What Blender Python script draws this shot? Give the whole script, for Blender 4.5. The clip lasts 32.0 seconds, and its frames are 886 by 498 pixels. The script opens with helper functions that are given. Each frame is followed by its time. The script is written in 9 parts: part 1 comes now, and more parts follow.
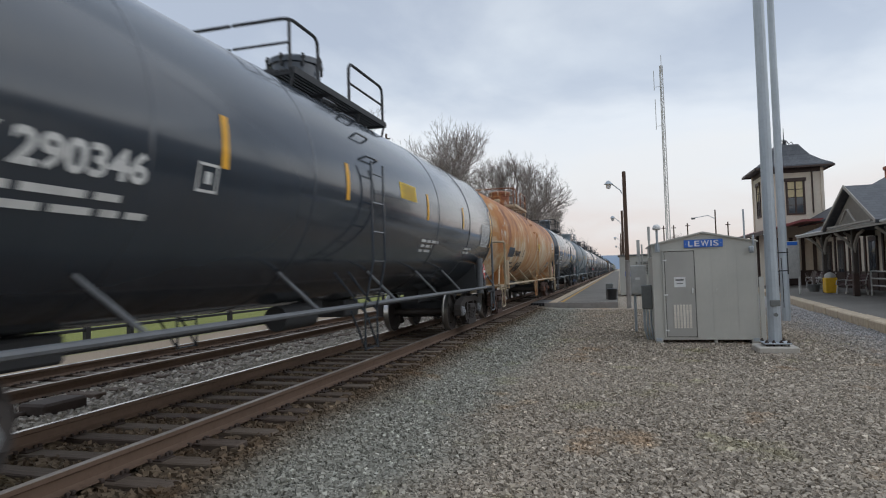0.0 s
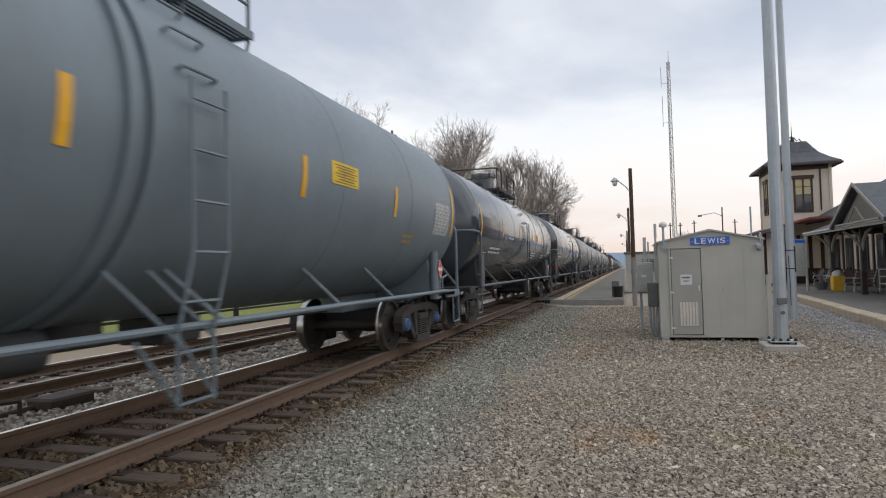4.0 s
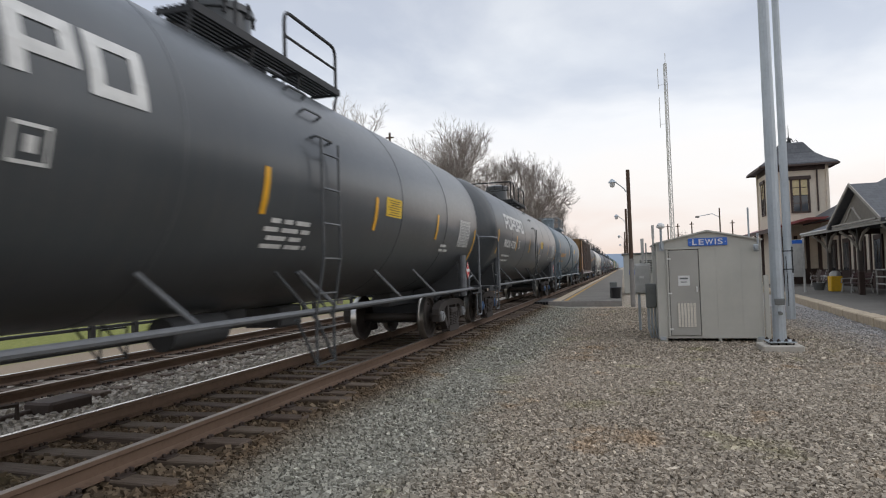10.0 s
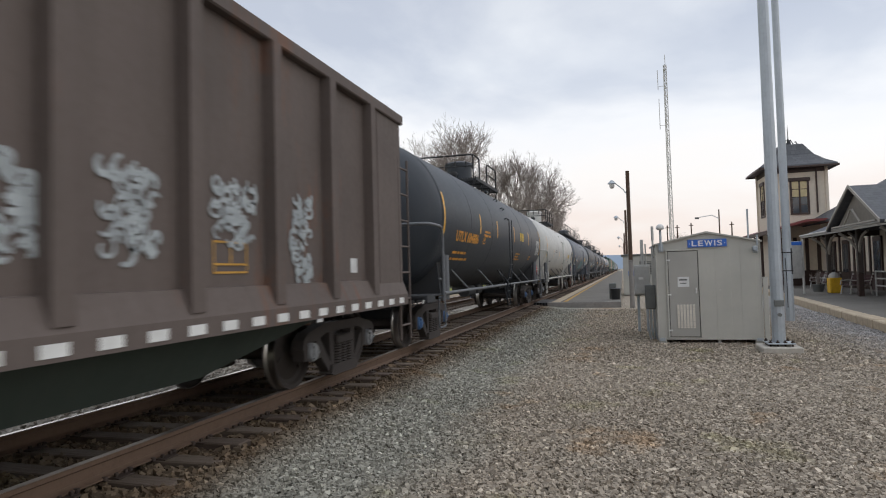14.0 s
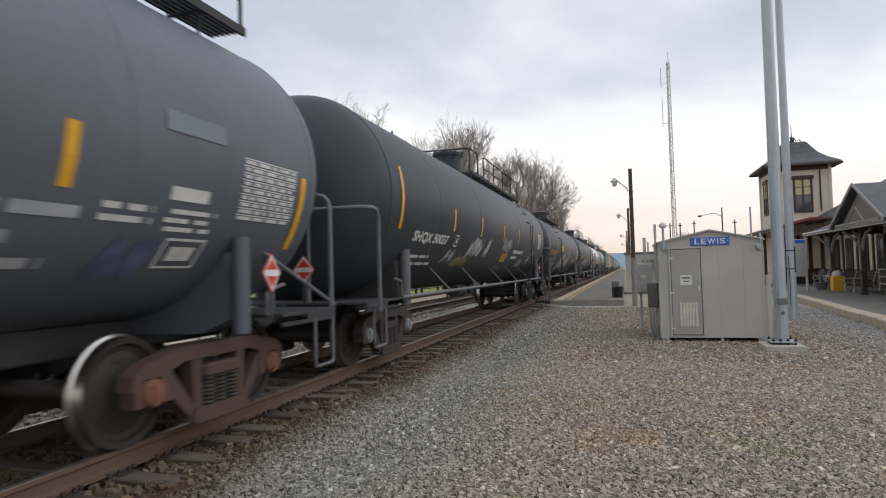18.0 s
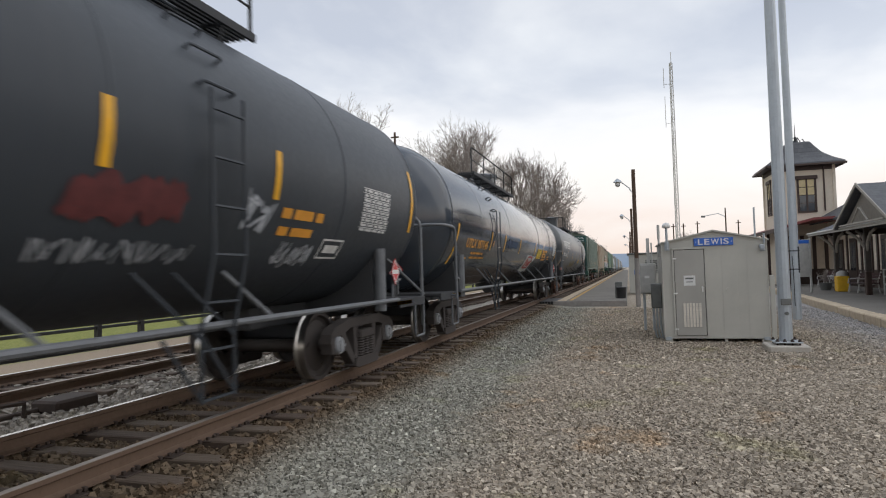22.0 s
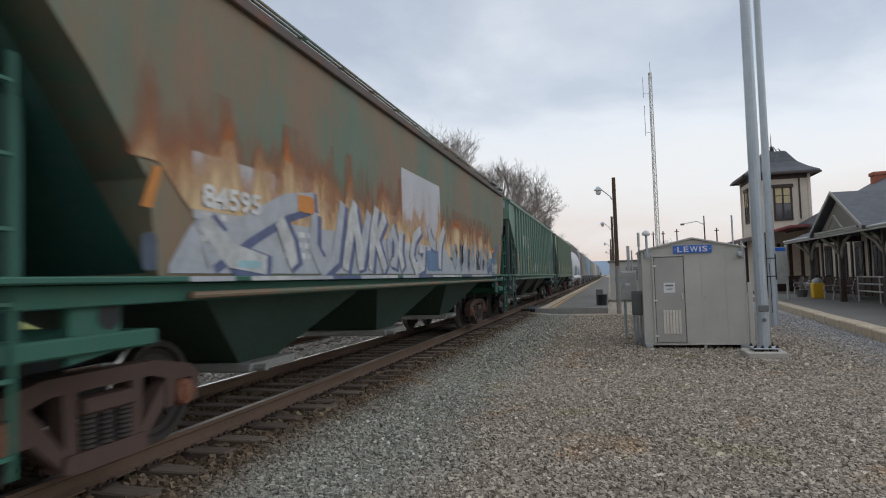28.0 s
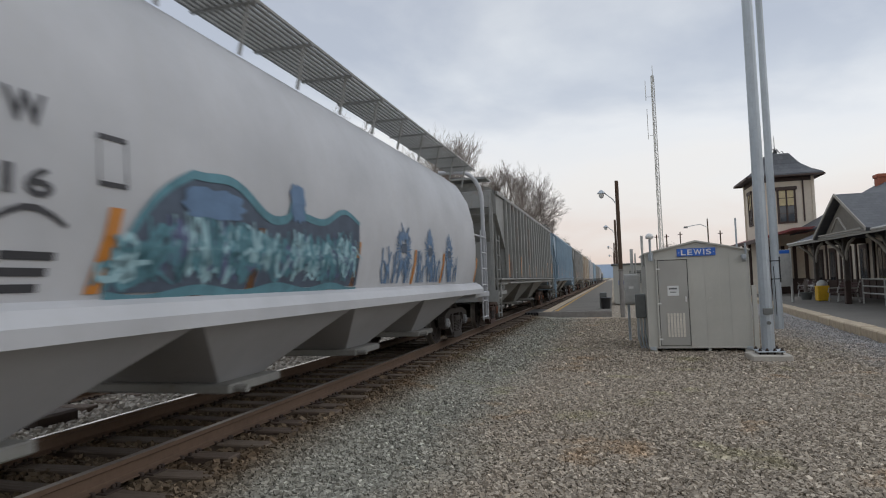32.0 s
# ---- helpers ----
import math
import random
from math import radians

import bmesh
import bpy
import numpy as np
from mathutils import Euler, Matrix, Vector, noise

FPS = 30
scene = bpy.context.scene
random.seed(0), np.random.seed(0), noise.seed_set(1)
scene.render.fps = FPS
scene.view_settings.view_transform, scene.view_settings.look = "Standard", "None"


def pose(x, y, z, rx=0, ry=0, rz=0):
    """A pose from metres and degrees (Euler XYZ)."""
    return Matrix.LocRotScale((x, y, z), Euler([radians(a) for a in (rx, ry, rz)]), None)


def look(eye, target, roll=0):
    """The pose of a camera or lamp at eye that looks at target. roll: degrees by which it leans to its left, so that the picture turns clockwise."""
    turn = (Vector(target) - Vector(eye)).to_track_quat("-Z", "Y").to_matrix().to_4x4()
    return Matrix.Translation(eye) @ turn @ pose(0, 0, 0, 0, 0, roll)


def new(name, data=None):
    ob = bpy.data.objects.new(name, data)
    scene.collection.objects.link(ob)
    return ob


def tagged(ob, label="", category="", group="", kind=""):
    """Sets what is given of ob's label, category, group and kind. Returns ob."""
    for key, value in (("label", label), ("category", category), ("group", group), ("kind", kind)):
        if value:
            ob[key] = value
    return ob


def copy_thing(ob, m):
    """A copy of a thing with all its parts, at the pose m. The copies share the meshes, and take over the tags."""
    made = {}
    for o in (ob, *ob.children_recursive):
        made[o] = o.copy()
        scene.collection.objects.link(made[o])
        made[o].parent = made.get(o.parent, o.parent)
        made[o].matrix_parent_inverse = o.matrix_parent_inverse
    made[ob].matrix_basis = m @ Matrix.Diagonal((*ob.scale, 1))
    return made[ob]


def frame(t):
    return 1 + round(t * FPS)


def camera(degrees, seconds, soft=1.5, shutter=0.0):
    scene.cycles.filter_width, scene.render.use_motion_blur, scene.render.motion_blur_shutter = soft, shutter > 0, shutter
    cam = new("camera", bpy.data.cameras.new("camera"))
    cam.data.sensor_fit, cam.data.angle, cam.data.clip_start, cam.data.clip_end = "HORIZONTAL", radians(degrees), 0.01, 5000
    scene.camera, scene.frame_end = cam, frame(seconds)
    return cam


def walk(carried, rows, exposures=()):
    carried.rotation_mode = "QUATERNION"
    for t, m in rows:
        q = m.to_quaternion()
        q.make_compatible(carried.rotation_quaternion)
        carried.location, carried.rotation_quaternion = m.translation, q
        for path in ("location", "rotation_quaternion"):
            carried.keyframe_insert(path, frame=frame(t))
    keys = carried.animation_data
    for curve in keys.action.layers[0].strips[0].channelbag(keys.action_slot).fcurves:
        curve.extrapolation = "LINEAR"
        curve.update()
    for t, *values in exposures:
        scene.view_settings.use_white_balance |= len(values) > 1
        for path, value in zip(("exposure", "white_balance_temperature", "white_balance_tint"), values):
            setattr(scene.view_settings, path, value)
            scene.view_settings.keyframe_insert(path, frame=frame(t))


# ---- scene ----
cam = camera(70.4, 32.0, soft=1.1, shutter=0.16)
EYE = Vector((0.0, 0.0, 1.39))
# seconds, yaw to the left of the track, pitch, roll, in degrees
PATH = [
    (0, 15.579, 2.254, -1.726), (0.5, 15.597, 2.262, -1.698), (1, 15.664, 2.265, -1.664), (1.5, 15.685, 2.258, -1.677),
    (2, 15.759, 2.218, -1.634), (2.5, 15.825, 2.159, -1.575), (3, 15.975, 2.115, -1.678), (3.5, 16.059, 2.045, -1.587),
    (5.5, 16.249, 1.838, -1.658), (6, 16.357, 1.870, -1.885), (6.5, 16.427, 1.926, -1.777), (7, 16.387, 2.025, -1.741),
    (7.5, 16.326, 2.086, -1.835), (8, 16.196, 2.101, -1.599), (8.5, 16.196, 2.125, -1.644), (9, 16.143, 2.139, -1.762),
    (9.5, 16.004, 2.139, -1.777), (10, 15.916, 2.145, -1.771), (10.5, 15.911, 2.186, -1.715), (11, 15.969, 2.179, -1.642),
    (11.5, 15.974, 2.191, -1.656), (12, 15.968, 2.217, -1.690), (12.5, 15.969, 2.185, -1.641), (13, 15.914, 2.192, -1.647),
    (13.5, 15.912, 2.239, -1.652), (14, 15.867, 2.209, -1.631), (14.5, 15.868, 2.203, -1.649), (16.5, 15.896, 2.156, -1.480),
    (17, 15.882, 2.073, -1.531), (17.5, 15.903, 2.063, -1.581), (18, 16.094, 2.022, -1.590), (18.5, 16.148, 2.020, -1.660),
    (19, 16.081, 1.943, -1.572), (19.5, 16.079, 1.987, -1.695), (20, 16.281, 1.980, -1.657), (20.5, 16.133, 2.038, -1.800),
    (21, 16.224, 2.036, -1.565), (21.5, 16.325, 2.022, -1.597), (22, 16.363, 2.125, -1.706), (22.5, 16.316, 2.070, -1.560),
    (23, 16.132, 2.117, -1.582), (23.5, 16.007, 2.109, -1.590), (24, 15.913, 2.033, -1.568), (24.5, 15.863, 2.068, -1.661),
    (25, 15.522, 2.142, -1.725), (25.5, 15.445, 2.186, -1.734), (27.5, 14.694, 2.640, -1.779), (28, 14.712, 2.761, -1.789),
    (28.5, 14.722, 2.846, -1.933), (29, 14.838, 2.879, -1.972), (29.5, 14.944, 2.987, -1.834), (30, 14.997, 3.115, -1.929),
    (30.5, 15.090, 3.127, -2.035), (31, 15.124, 3.154, -1.935), (31.5, 15.031, 3.169, -1.933), (32, 14.985, 3.133, -2.014),
]


def aim(yaw, pitch, roll):
    a, b = radians(yaw), radians(pitch)
    way = Vector((-math.sin(a) * math.cos(b), math.cos(a) * math.cos(b), math.sin(b)))
    return look(EYE, EYE + way, roll)


walk(cam, [(t, aim(a, b, c)) for t, a, b, c in PATH],
     [(0, -0.2, 6150, 8), (1, 0.0, 6700, 10), (2, -0.2, 6150, 8), (3, 0.02, 6500, 9), (5, 0, 6500, 10), (14.5, 0, 6500, 10), (16.5, -0.22, 6150, 8), (17.3, -0.2, 6200, 9), (18, 0.05, 6600, 10), (25.5, 0, 6500, 10), (27.5, -0.18, 6250, 8), (28.5, -0.15, 6250, 9), (30, 0, 6500, 10), (31, 0, 6500, 10), (32, -0.22, 6450, 9)])


def run(t):
    """How far the train has come since the start, in metres."""
    return 14.3 * t + 0.011 * t * t


# ---- world and light ----
def make_world():
    w = bpy.data.worlds.new("overcast_evening")
    w.use_nodes = True
    n, l = w.node_tree.nodes, w.node_tree.links
    n.clear()
    out, bg = n.new("ShaderNodeOutputWorld"), n.new("ShaderNodeBackground")
    sky = n.new("ShaderNodeTexSky")
    sky.sky_type, sky.sun_disc = "NISHITA", False
    sky.sun_elevation, sky.sun_rotation = radians(32), radians(70)
    co, sep = n.new("ShaderNodeTexCoord"), n.new("ShaderNodeSeparateXYZ")
    l.new(co.outputs["Generated"], sep.inputs[0])
    ramp = n.new("ShaderNodeValToRGB")
    e = ramp.color_ramp.elements
    e[0].position, e[0].color = 0.0, (0.92, 0.77, 0.70, 1)
    e[1].position, e[1].color = 1.0, (1.16, 1.24, 1.36, 1)
    for p, c in ((0.06, (0.98, 0.87, 0.82, 1)), (0.13, (1.05, 1.01, 0.98, 1)), (0.22, (1.04, 1.05, 1.07, 1)), (0.29, (0.86, 0.90, 0.96, 1)), (0.48, (0.82, 0.85, 0.90, 1)), (0.70, (1.08, 1.15, 1.25, 1))):
        k = e.new(p)
        k.color = c
    # cloud sheet: the direction laid on a flat layer
    add = n.new("ShaderNodeMath"); add.operation = "ADD"; add.inputs[1].default_value = 0.22
    l.new(sep.outputs["Z"], add.inputs[0])
    mx = n.new("ShaderNodeMath"); mx.operation = "MAXIMUM"; mx.inputs[1].default_value = 0.05
    l.new(add.outputs[0], mx.inputs[0])
    dx = n.new("ShaderNodeMath"); dx.operation = "DIVIDE"
    dy = n.new("ShaderNodeMath"); dy.operation = "DIVIDE"
    l.new(sep.outputs["X"], dx.inputs[0]); l.new(mx.outputs[0], dx.inputs[1])
    l.new(sep.outputs["Y"], dy.inputs[0]); l.new(mx.outputs[0], dy.inputs[1])
    com = n.new("ShaderNodeCombineXYZ")
    l.new(dx.outputs[0], com.inputs[0]); l.new(dy.outputs[0], com.inputs[1])
    noi = n.new("ShaderNodeTexNoise")
    noi.inputs["Scale"].default_value, noi.inputs["Detail"].default_value, noi.inputs["Roughness"].default_value = 1.15, 7, 0.52
    noi.inputs["Distortion"].default_value = 0.25
    l.new(com.outputs[0], noi.inputs["Vector"])
    # the cloud deck has a ragged lower edge
    rag = n.new("ShaderNodeMath"); rag.operation = "MULTIPLY_ADD"; rag.inputs[1].default_value = -0.22
    l.new(noi.outputs["Fac"], rag.inputs[0]); l.new(sep.outputs["Z"], rag.inputs[2])
    lift = n.new("ShaderNodeMath"); lift.operation = "ADD"; lift.inputs[1].default_value = 0.11
    l.new(rag.outputs[0], lift.inputs[0])
    l.new(lift.outputs[0], ramp.inputs[0])
    cr = n.new("ShaderNodeValToRGB")
    cr.color_ramp.elements[0].position, cr.color_ramp.elements[0].color = 0.42, (0.62, 0.66, 0.75, 1)
    cr.color_ramp.elements[1].position, cr.color_ramp.elements[1].color = 0.60, (1.0, 1.0, 1.0, 1)
    l.new(noi.outputs["Fac"], cr.inputs[0])
    # clouds are thickest overhead and thin out over the horizon
    fac = n.new("ShaderNodeMapRange")
    fac.inputs["From Min"].default_value, fac.inputs["From Max"].default_value = 0.17, 0.34
    fac.inputs["To Min"].default_value, fac.inputs["To Max"].default_value = 0.04, 0.78
    l.new(sep.outputs["Z"], fac.inputs["Value"])
    mul = n.new("ShaderNodeMix"); mul.data_type = "RGBA"; mul.blend_type = "MULTIPLY"
    l.new(fac.outputs[0], mul.inputs["Factor"]); l.new(ramp.outputs[0], mul.inputs["A"]); l.new(cr.outputs[0], mul.inputs["B"])
    sc = n.new("ShaderNodeMix"); sc.data_type = "RGBA"; sc.blend_type = "ADD"
    sc.inputs["Factor"].default_value = 0.012
    l.new(mul.outputs["Result"], sc.inputs["A"]); l.new(sky.outputs[0], sc.inputs["B"])
    l.new(sc.outputs["Result"], bg.inputs["Color"])
    bg.inputs["Strength"].default_value = 0.92
    l.new(bg.outputs[0], out.inputs["Surface"])
    scene.world = w


make_world()
sun = new("sun", bpy.data.lights.new("sun", "SUN"))
sun.data.energy, sun.data.angle, sun.data.color = 0.75, radians(80), (1.0, 0.96, 0.92)
sun.matrix_world = look((60, 20, 55), (0, 8, 0))


# ---- mesh helpers ----
class Build:
    """Collects faces; grows into one mesh."""

    def __init__(self):
        self.v, self.f, self.m, self.k = [], [], [], 0

    def add(self, verts, faces):
        b = len(self.v)
        self.v.extend(verts)
        self.f.extend([tuple(b + i for i in f) for f in faces])
        self.m.extend([self.k] * len(faces))
        return self

    def box(self, x0, x1, y0, y1, z0, z1, b=0.0):
        if b <= 0:
            v = [(x, y, z) for x in (x0, x1) for y in (y0, y1) for z in (z0, z1)]
            return self.add(v, [(0, 1, 3, 2), (4, 6, 7, 5), (0, 4, 5, 1), (2, 3, 7, 6), (0, 2, 6, 4), (1, 5, 7, 3)])
        b = min(b, (x1 - x0) * 0.45, (y1 - y0) * 0.45, (z1 - z0) * 0.45)
        v, ids = [], {}
        for i, (x, sx) in enumerate(((x0, 1), (x1, -1))):
            for j, (y, sy) in enumerate(((y0, 1), (y1, -1))):
                for k, (z, sz) in enumerate(((z0, 1), (z1, -1))):
                    for a in range(3):
                        ids[i, j, k, a] = len(v)
                        d = [b * sx, b * sy, b * sz]
                        d[a] = 0
                        v.append((x + d[0], y + d[1], z + d[2]))
        f = []
        for a in range(3):
            o = [c for c in range(3) if c != a]
            for s in (0, 1):
                q = []
                for p, r in ((0, 0), (1, 0), (1, 1), (0, 1)):
                    c = [0, 0, 0]
                    c[a], c[o[0]], c[o[1]] = s, p, r
                    q.append(ids[(*c, a)])
                f.append(tuple(q if (s == 1) ^ (a == 1) else q[::-1]))
                # edges along axis a
            for p in (0, 1):
                for r in (0, 1):
                    c0, c1 = [0, 0, 0], [0, 0, 0]
                    c0[o[0]] = c1[o[0]] = p
                    c0[o[1]] = c1[o[1]] = r
                    c0[a], c1[a] = 0, 1
                    q = (ids[(*c0, o[0])], ids[(*c1, o[0])], ids[(*c1, o[1])], ids[(*c0, o[1])])
                    f.append(q if (p == r) ^ (a == 1) else q[::-1])
        for i in (0, 1):
            for j in (0, 1):
                for k in (0, 1):
                    f.append(tuple(ids[i, j, k, a] for a in range(3)))
        return self.add(v, f)

    def tube(self, p, q, r, r2=None, n=8, cap=True):
        p, q = Vector(p), Vector(q)
        d = (q - p)
        if d.length < 1e-6:
            return self
        d.normalize()
        a = d.orthogonal().normalized()
        c = d.cross(a)
        r2 = r if r2 is None else r2
        v = []
        for o, s in ((p, r), (q, r2)):
            for i in range(n):
                t = 2 * math.pi * i / n
                v.append(tuple(o + a * (math.cos(t) * s) + c * (math.sin(t) * s)))
        f = [(i, (i + 1) % n, n + (i + 1) % n, n + i) for i in range(n)]
        if cap:
            f += [tuple(range(n))[::-1], tuple(range(n, 2 * n))]
        return self.add(v, f)

    def path(self, pts, r, n=6):
        pts = [Vector(p) for p in pts]
        v, f, a = [], [], None
        for i, p in enumerate(pts):
            d = (pts[min(i + 1, len(pts) - 1)] - pts[max(i - 1, 0)]).normalized()
            a = d.orthogonal() if a is None else (a - d * a.dot(d))
            a.normalize()
            c = d.cross(a)
            v += [tuple(p + a * (math.cos(2 * math.pi * k / n) * r) + c * (math.sin(2 * math.pi * k / n) * r)) for k in range(n)]
        for i in range(len(pts) - 1):
            f += [(i * n + k, i * n + (k + 1) % n, (i + 1) * n + (k + 1) % n, (i + 1) * n + k) for k in range(n)]
        f += [tuple(range(n))[::-1], tuple(range((len(pts) - 1) * n, len(pts) * n))]
        return self.add(v, f)

    def extrude(self, poly, axis, a, b):
        """A flat outline, given in the two other axes in order, drawn out along an axis."""
        n = len(poly)
        v = []
        for c in (a, b):
            for p, q in poly:
                v.append({"x": (c, p, q), "y": (p, c, q), "z": (p, q, c)}[axis])
        f = [tuple(range(n)), tuple(range(n, 2 * n))[::-1]]
        f += [(i, i + n, (i + 1) % n + n, (i + 1) % n) for i in range(n)]
        return self.add(v, f)

    def lathe(self, rows, n, origin, axis="z", close=True):
        """Rows of (radius, height) turned round an axis."""
        v, f = [], []
        ox, oy, oz = origin
        for r, h in rows:
            for i in range(n):
                t = 2 * math.pi * i / n
                c, s = r * math.cos(t), r * math.sin(t)
                v.append({"z": (ox + c, oy + s, oz + h), "y": (ox + c, oy + h, oz + s), "x": (ox + h, oy + c, oz + s)}[axis])
        for j in range(len(rows) - 1):
            f += [(j * n + i, j * n + (i + 1) % n, (j + 1) * n + (i + 1) % n, (j + 1) * n + i) for i in range(n)]
        if close:
            f += [tuple(range(n))[::-1], tuple(range((len(rows) - 1) * n, len(rows) * n))]
        return self.add(v, f)

    def mesh(self, name, mats, smooth=0.0):
        me = bpy.data.meshes.new(name)
        me.from_pydata(self.v, [], self.f)
        for m in (mats if isinstance(mats, (list, tuple)) else [mats]):
            me.materials.append(m)
        if max(self.m, default=0):
            me.polygons.foreach_set("material_index", self.m)
        bm = bmesh.new()
        bm.from_mesh(me)
        bmesh.ops.recalc_face_normals(bm, faces=bm.faces)
        bm.to_mesh(me)
        bm.free()
        if smooth:
            me.polygons.foreach_set("use_smooth", [True] * len(me.polygons))
            me.set_sharp_from_angle(angle=radians(smooth))
        me.update()
        return me


def empty(name, x=0.0, y=0.0, z=0.0, turn=0.0):
    ob = new(name)
    ob.matrix_basis = pose(x, y, z, 0, 0, turn)
    ob.empty_display_size = 0.3
    return ob


def part(name, b, material, parent=None, label="", smooth=0.0):
    """One mesh object under a thing or a part."""
    me = b if isinstance(b, bpy.types.Mesh) else b.mesh(name, material, smooth)
    ob = new(name, me)
    if parent:
        ob.parent = parent
    if label:
        ob["label"] = label
    return ob


STORE = {}


def shared(key, make):
    if key not in STORE:
        STORE[key] = make()
    return STORE[key]


# ---- materials ----
def shader(name):
    m = bpy.data.materials.new(name)
    m.use_nodes = True
    n, l = m.node_tree.nodes, m.node_tree.links
    return m, n, l, n["Principled BSDF"]


def coords(n, l, scale=(1, 1, 1), which="Object"):
    co, mp = n.new("ShaderNodeTexCoord"), n.new("ShaderNodeMapping")
    mp.inputs["Scale"].default_value = scale
    l.new(co.outputs[which], mp.inputs["Vector"])
    return mp.outputs[0]


def noise_of(n, l, vec, scale, detail=4, rough=0.55):
    t = n.new("ShaderNodeTexNoise")
    t.inputs["Scale"].default_value, t.inputs["Detail"].default_value, t.inputs["Roughness"].default_value = scale, detail, rough
    l.new(vec, t.inputs["Vector"])
    return t.outputs["Fac"]


def ramp_of(n, l, fac, a, b, ca=(0, 0, 0, 1), cb=(1, 1, 1, 1)):
    r = n.new("ShaderNodeValToRGB")
    r.color_ramp.elements[0].position, r.color_ramp.elements[1].position = a, b
    r.color_ramp.elements[0].color, r.color_ramp.elements[1].color = ca, cb
    l.new(fac, r.inputs[0])
    return r.outputs[0]


def blend(n, l, fac, a, b, mode="MIX"):
    m = n.new("ShaderNodeMix")
    m.data_type, m.blend_type = "RGBA", mode
    for sock, val in (("Factor", fac), ("A", a), ("B", b)):
        if isinstance(val, bpy.types.NodeSocket):
            l.new(val, m.inputs[sock])
        elif sock == "Factor":
            m.inputs[sock].default_value = val
        else:
            m.inputs[sock].default_value = (*val, 1) if len(val) == 3 else val
    return m.outputs["Result"]


def bump(n, l, bs, height, strength, dist):
    b = n.new("ShaderNodeBump")
    b.inputs["Strength"].default_value, b.inputs["Distance"].default_value = strength, dist
    l.new(height, b.inputs["Height"])
    l.new(b.outputs[0], bs.inputs["Normal"])


def paint(name, col, rough=0.45, metal=0.0, dirt=(0.16, 0.14, 0.12), amount=0.35, rust=0.0, streak=True, relief=0.004, spec=0.5, coat=0.0, scale=((0.34, 0.12, 0.035), (0.14, 0.05, 0.025))):
    """Painted or bare metal with cloudy dirt, run marks down the sides, and rust."""
    m, n, l, bs = shader(name)
    v = coords(n, l)
    big = noise_of(n, l, v, 0.9, 5)
    c = blend(n, l, ramp_of(n, l, big, 0.3, 0.75), col, tuple(x * 0.78 for x in col))
    if streak:
        s = noise_of(n, l, coords(n, l, (1, 5.5, 0.35)), 1.6, 6, 0.65)
        mk = ramp_of(n, l, s, 0.48, 0.8)
        mm = n.new("ShaderNodeMath"); mm.operation = "MULTIPLY"; mm.inputs[1].default_value = amount
        l.new(mk, mm.inputs[0])
        c = blend(n, l, mm.outputs[0], c, dirt)
    fine = noise_of(n, l, v, 14, 5, 0.7)
    mf = n.new("ShaderNodeMath"); mf.operation = "MULTIPLY"; mf.inputs[1].default_value = amount * 0.7
    l.new(ramp_of(n, l, fine, 0.5, 0.8), mf.inputs[0])
    c = blend(n, l, mf.outputs[0], c, dirt)
    if rust:
        r1 = noise_of(n, l, coords(n, l, (1.2, 1.0, 0.55)), 0.85, 8, 0.62)
        r2 = noise_of(n, l, coords(n, l, (1, 3.5, 0.5)), 2.3, 7, 0.7)
        rr = blend(n, l, 0.45, r1, r2)
        k = ramp_of(n, l, rr, 0.62 - 0.22 * rust, 0.78 - 0.16 * rust)
        c = blend(n, l, k, c, blend(n, l, ramp_of(n, l, r2, 0.4, 0.7), *scale))
    l.new(c, bs.inputs["Base Color"])
    bs.inputs["Metallic"].default_value = metal
    rg = n.new("ShaderNodeMapRange")
    rg.inputs["To Min"].default_value, rg.inputs["To Max"].default_value = rough * 0.8, min(1, rough * 1.35)
    l.new(fine, rg.inputs["Value"])
    l.new(rg.outputs[0], bs.inputs["Roughness"])
    bs.inputs["Specular IOR Level"].default_value = spec
    bs.inputs["Coat Weight"].default_value, bs.inputs["Coat Roughness"].default_value = coat, rough * 0.45
    if relief:
        bump(n, l, bs, blend(n, l, 0.5, big, fine), 0.35, relief)
    return m


def plain(name, col, rough=0.6, metal=0.0, wear=0.25):
    m, n, l, bs = shader(name)
    v = coords(n, l)
    f = noise_of(n, l, v, 6, 6, 0.65)
    c = blend(n, l, ramp_of(n, l, f, 0.35, 0.75), col, tuple(x * (1 - wear) for x in col))
    l.new(c, bs.inputs["Base Color"])
    bs.inputs["Roughness"].default_value, bs.inputs["Metallic"].default_value = rough, metal
    bump(n, l, bs, f, 0.25, 0.003)
    return m


def glass(name):
    m, n, l, bs = shader(name)
    bs.inputs["Base Color"].default_value = (0.05, 0.06, 0.07, 1)
    bs.inputs["Roughness"].default_value = 0.06
    bs.inputs["Specular IOR Level"].default_value = 0.8
    return m


def wood_tie():
    m, n, l, bs = shader("weathered_tie_wood")
    g = noise_of(n, l, coords(n, l, (0.8, 14, 14)), 3.0, 7, 0.65)
    c = blend(n, l, ramp_of(n, l, g, 0.35, 0.7), (0.060, 0.044, 0.034), (0.17, 0.135, 0.105))
    o = n.new("ShaderNodeObjectInfo")
    c = blend(n, l, o.outputs["Random"], blend(n, l, 0.45, c, (0.19, 0.145, 0.105)), blend(n, l, 0.55, c, (0.075, 0.045, 0.032)))
    l.new(c, bs.inputs["Base Color"])
    bs.inputs["Roughness"].default_value = 0.9
    bump(n, l, bs, g, 0.8, 0.012)
    return m


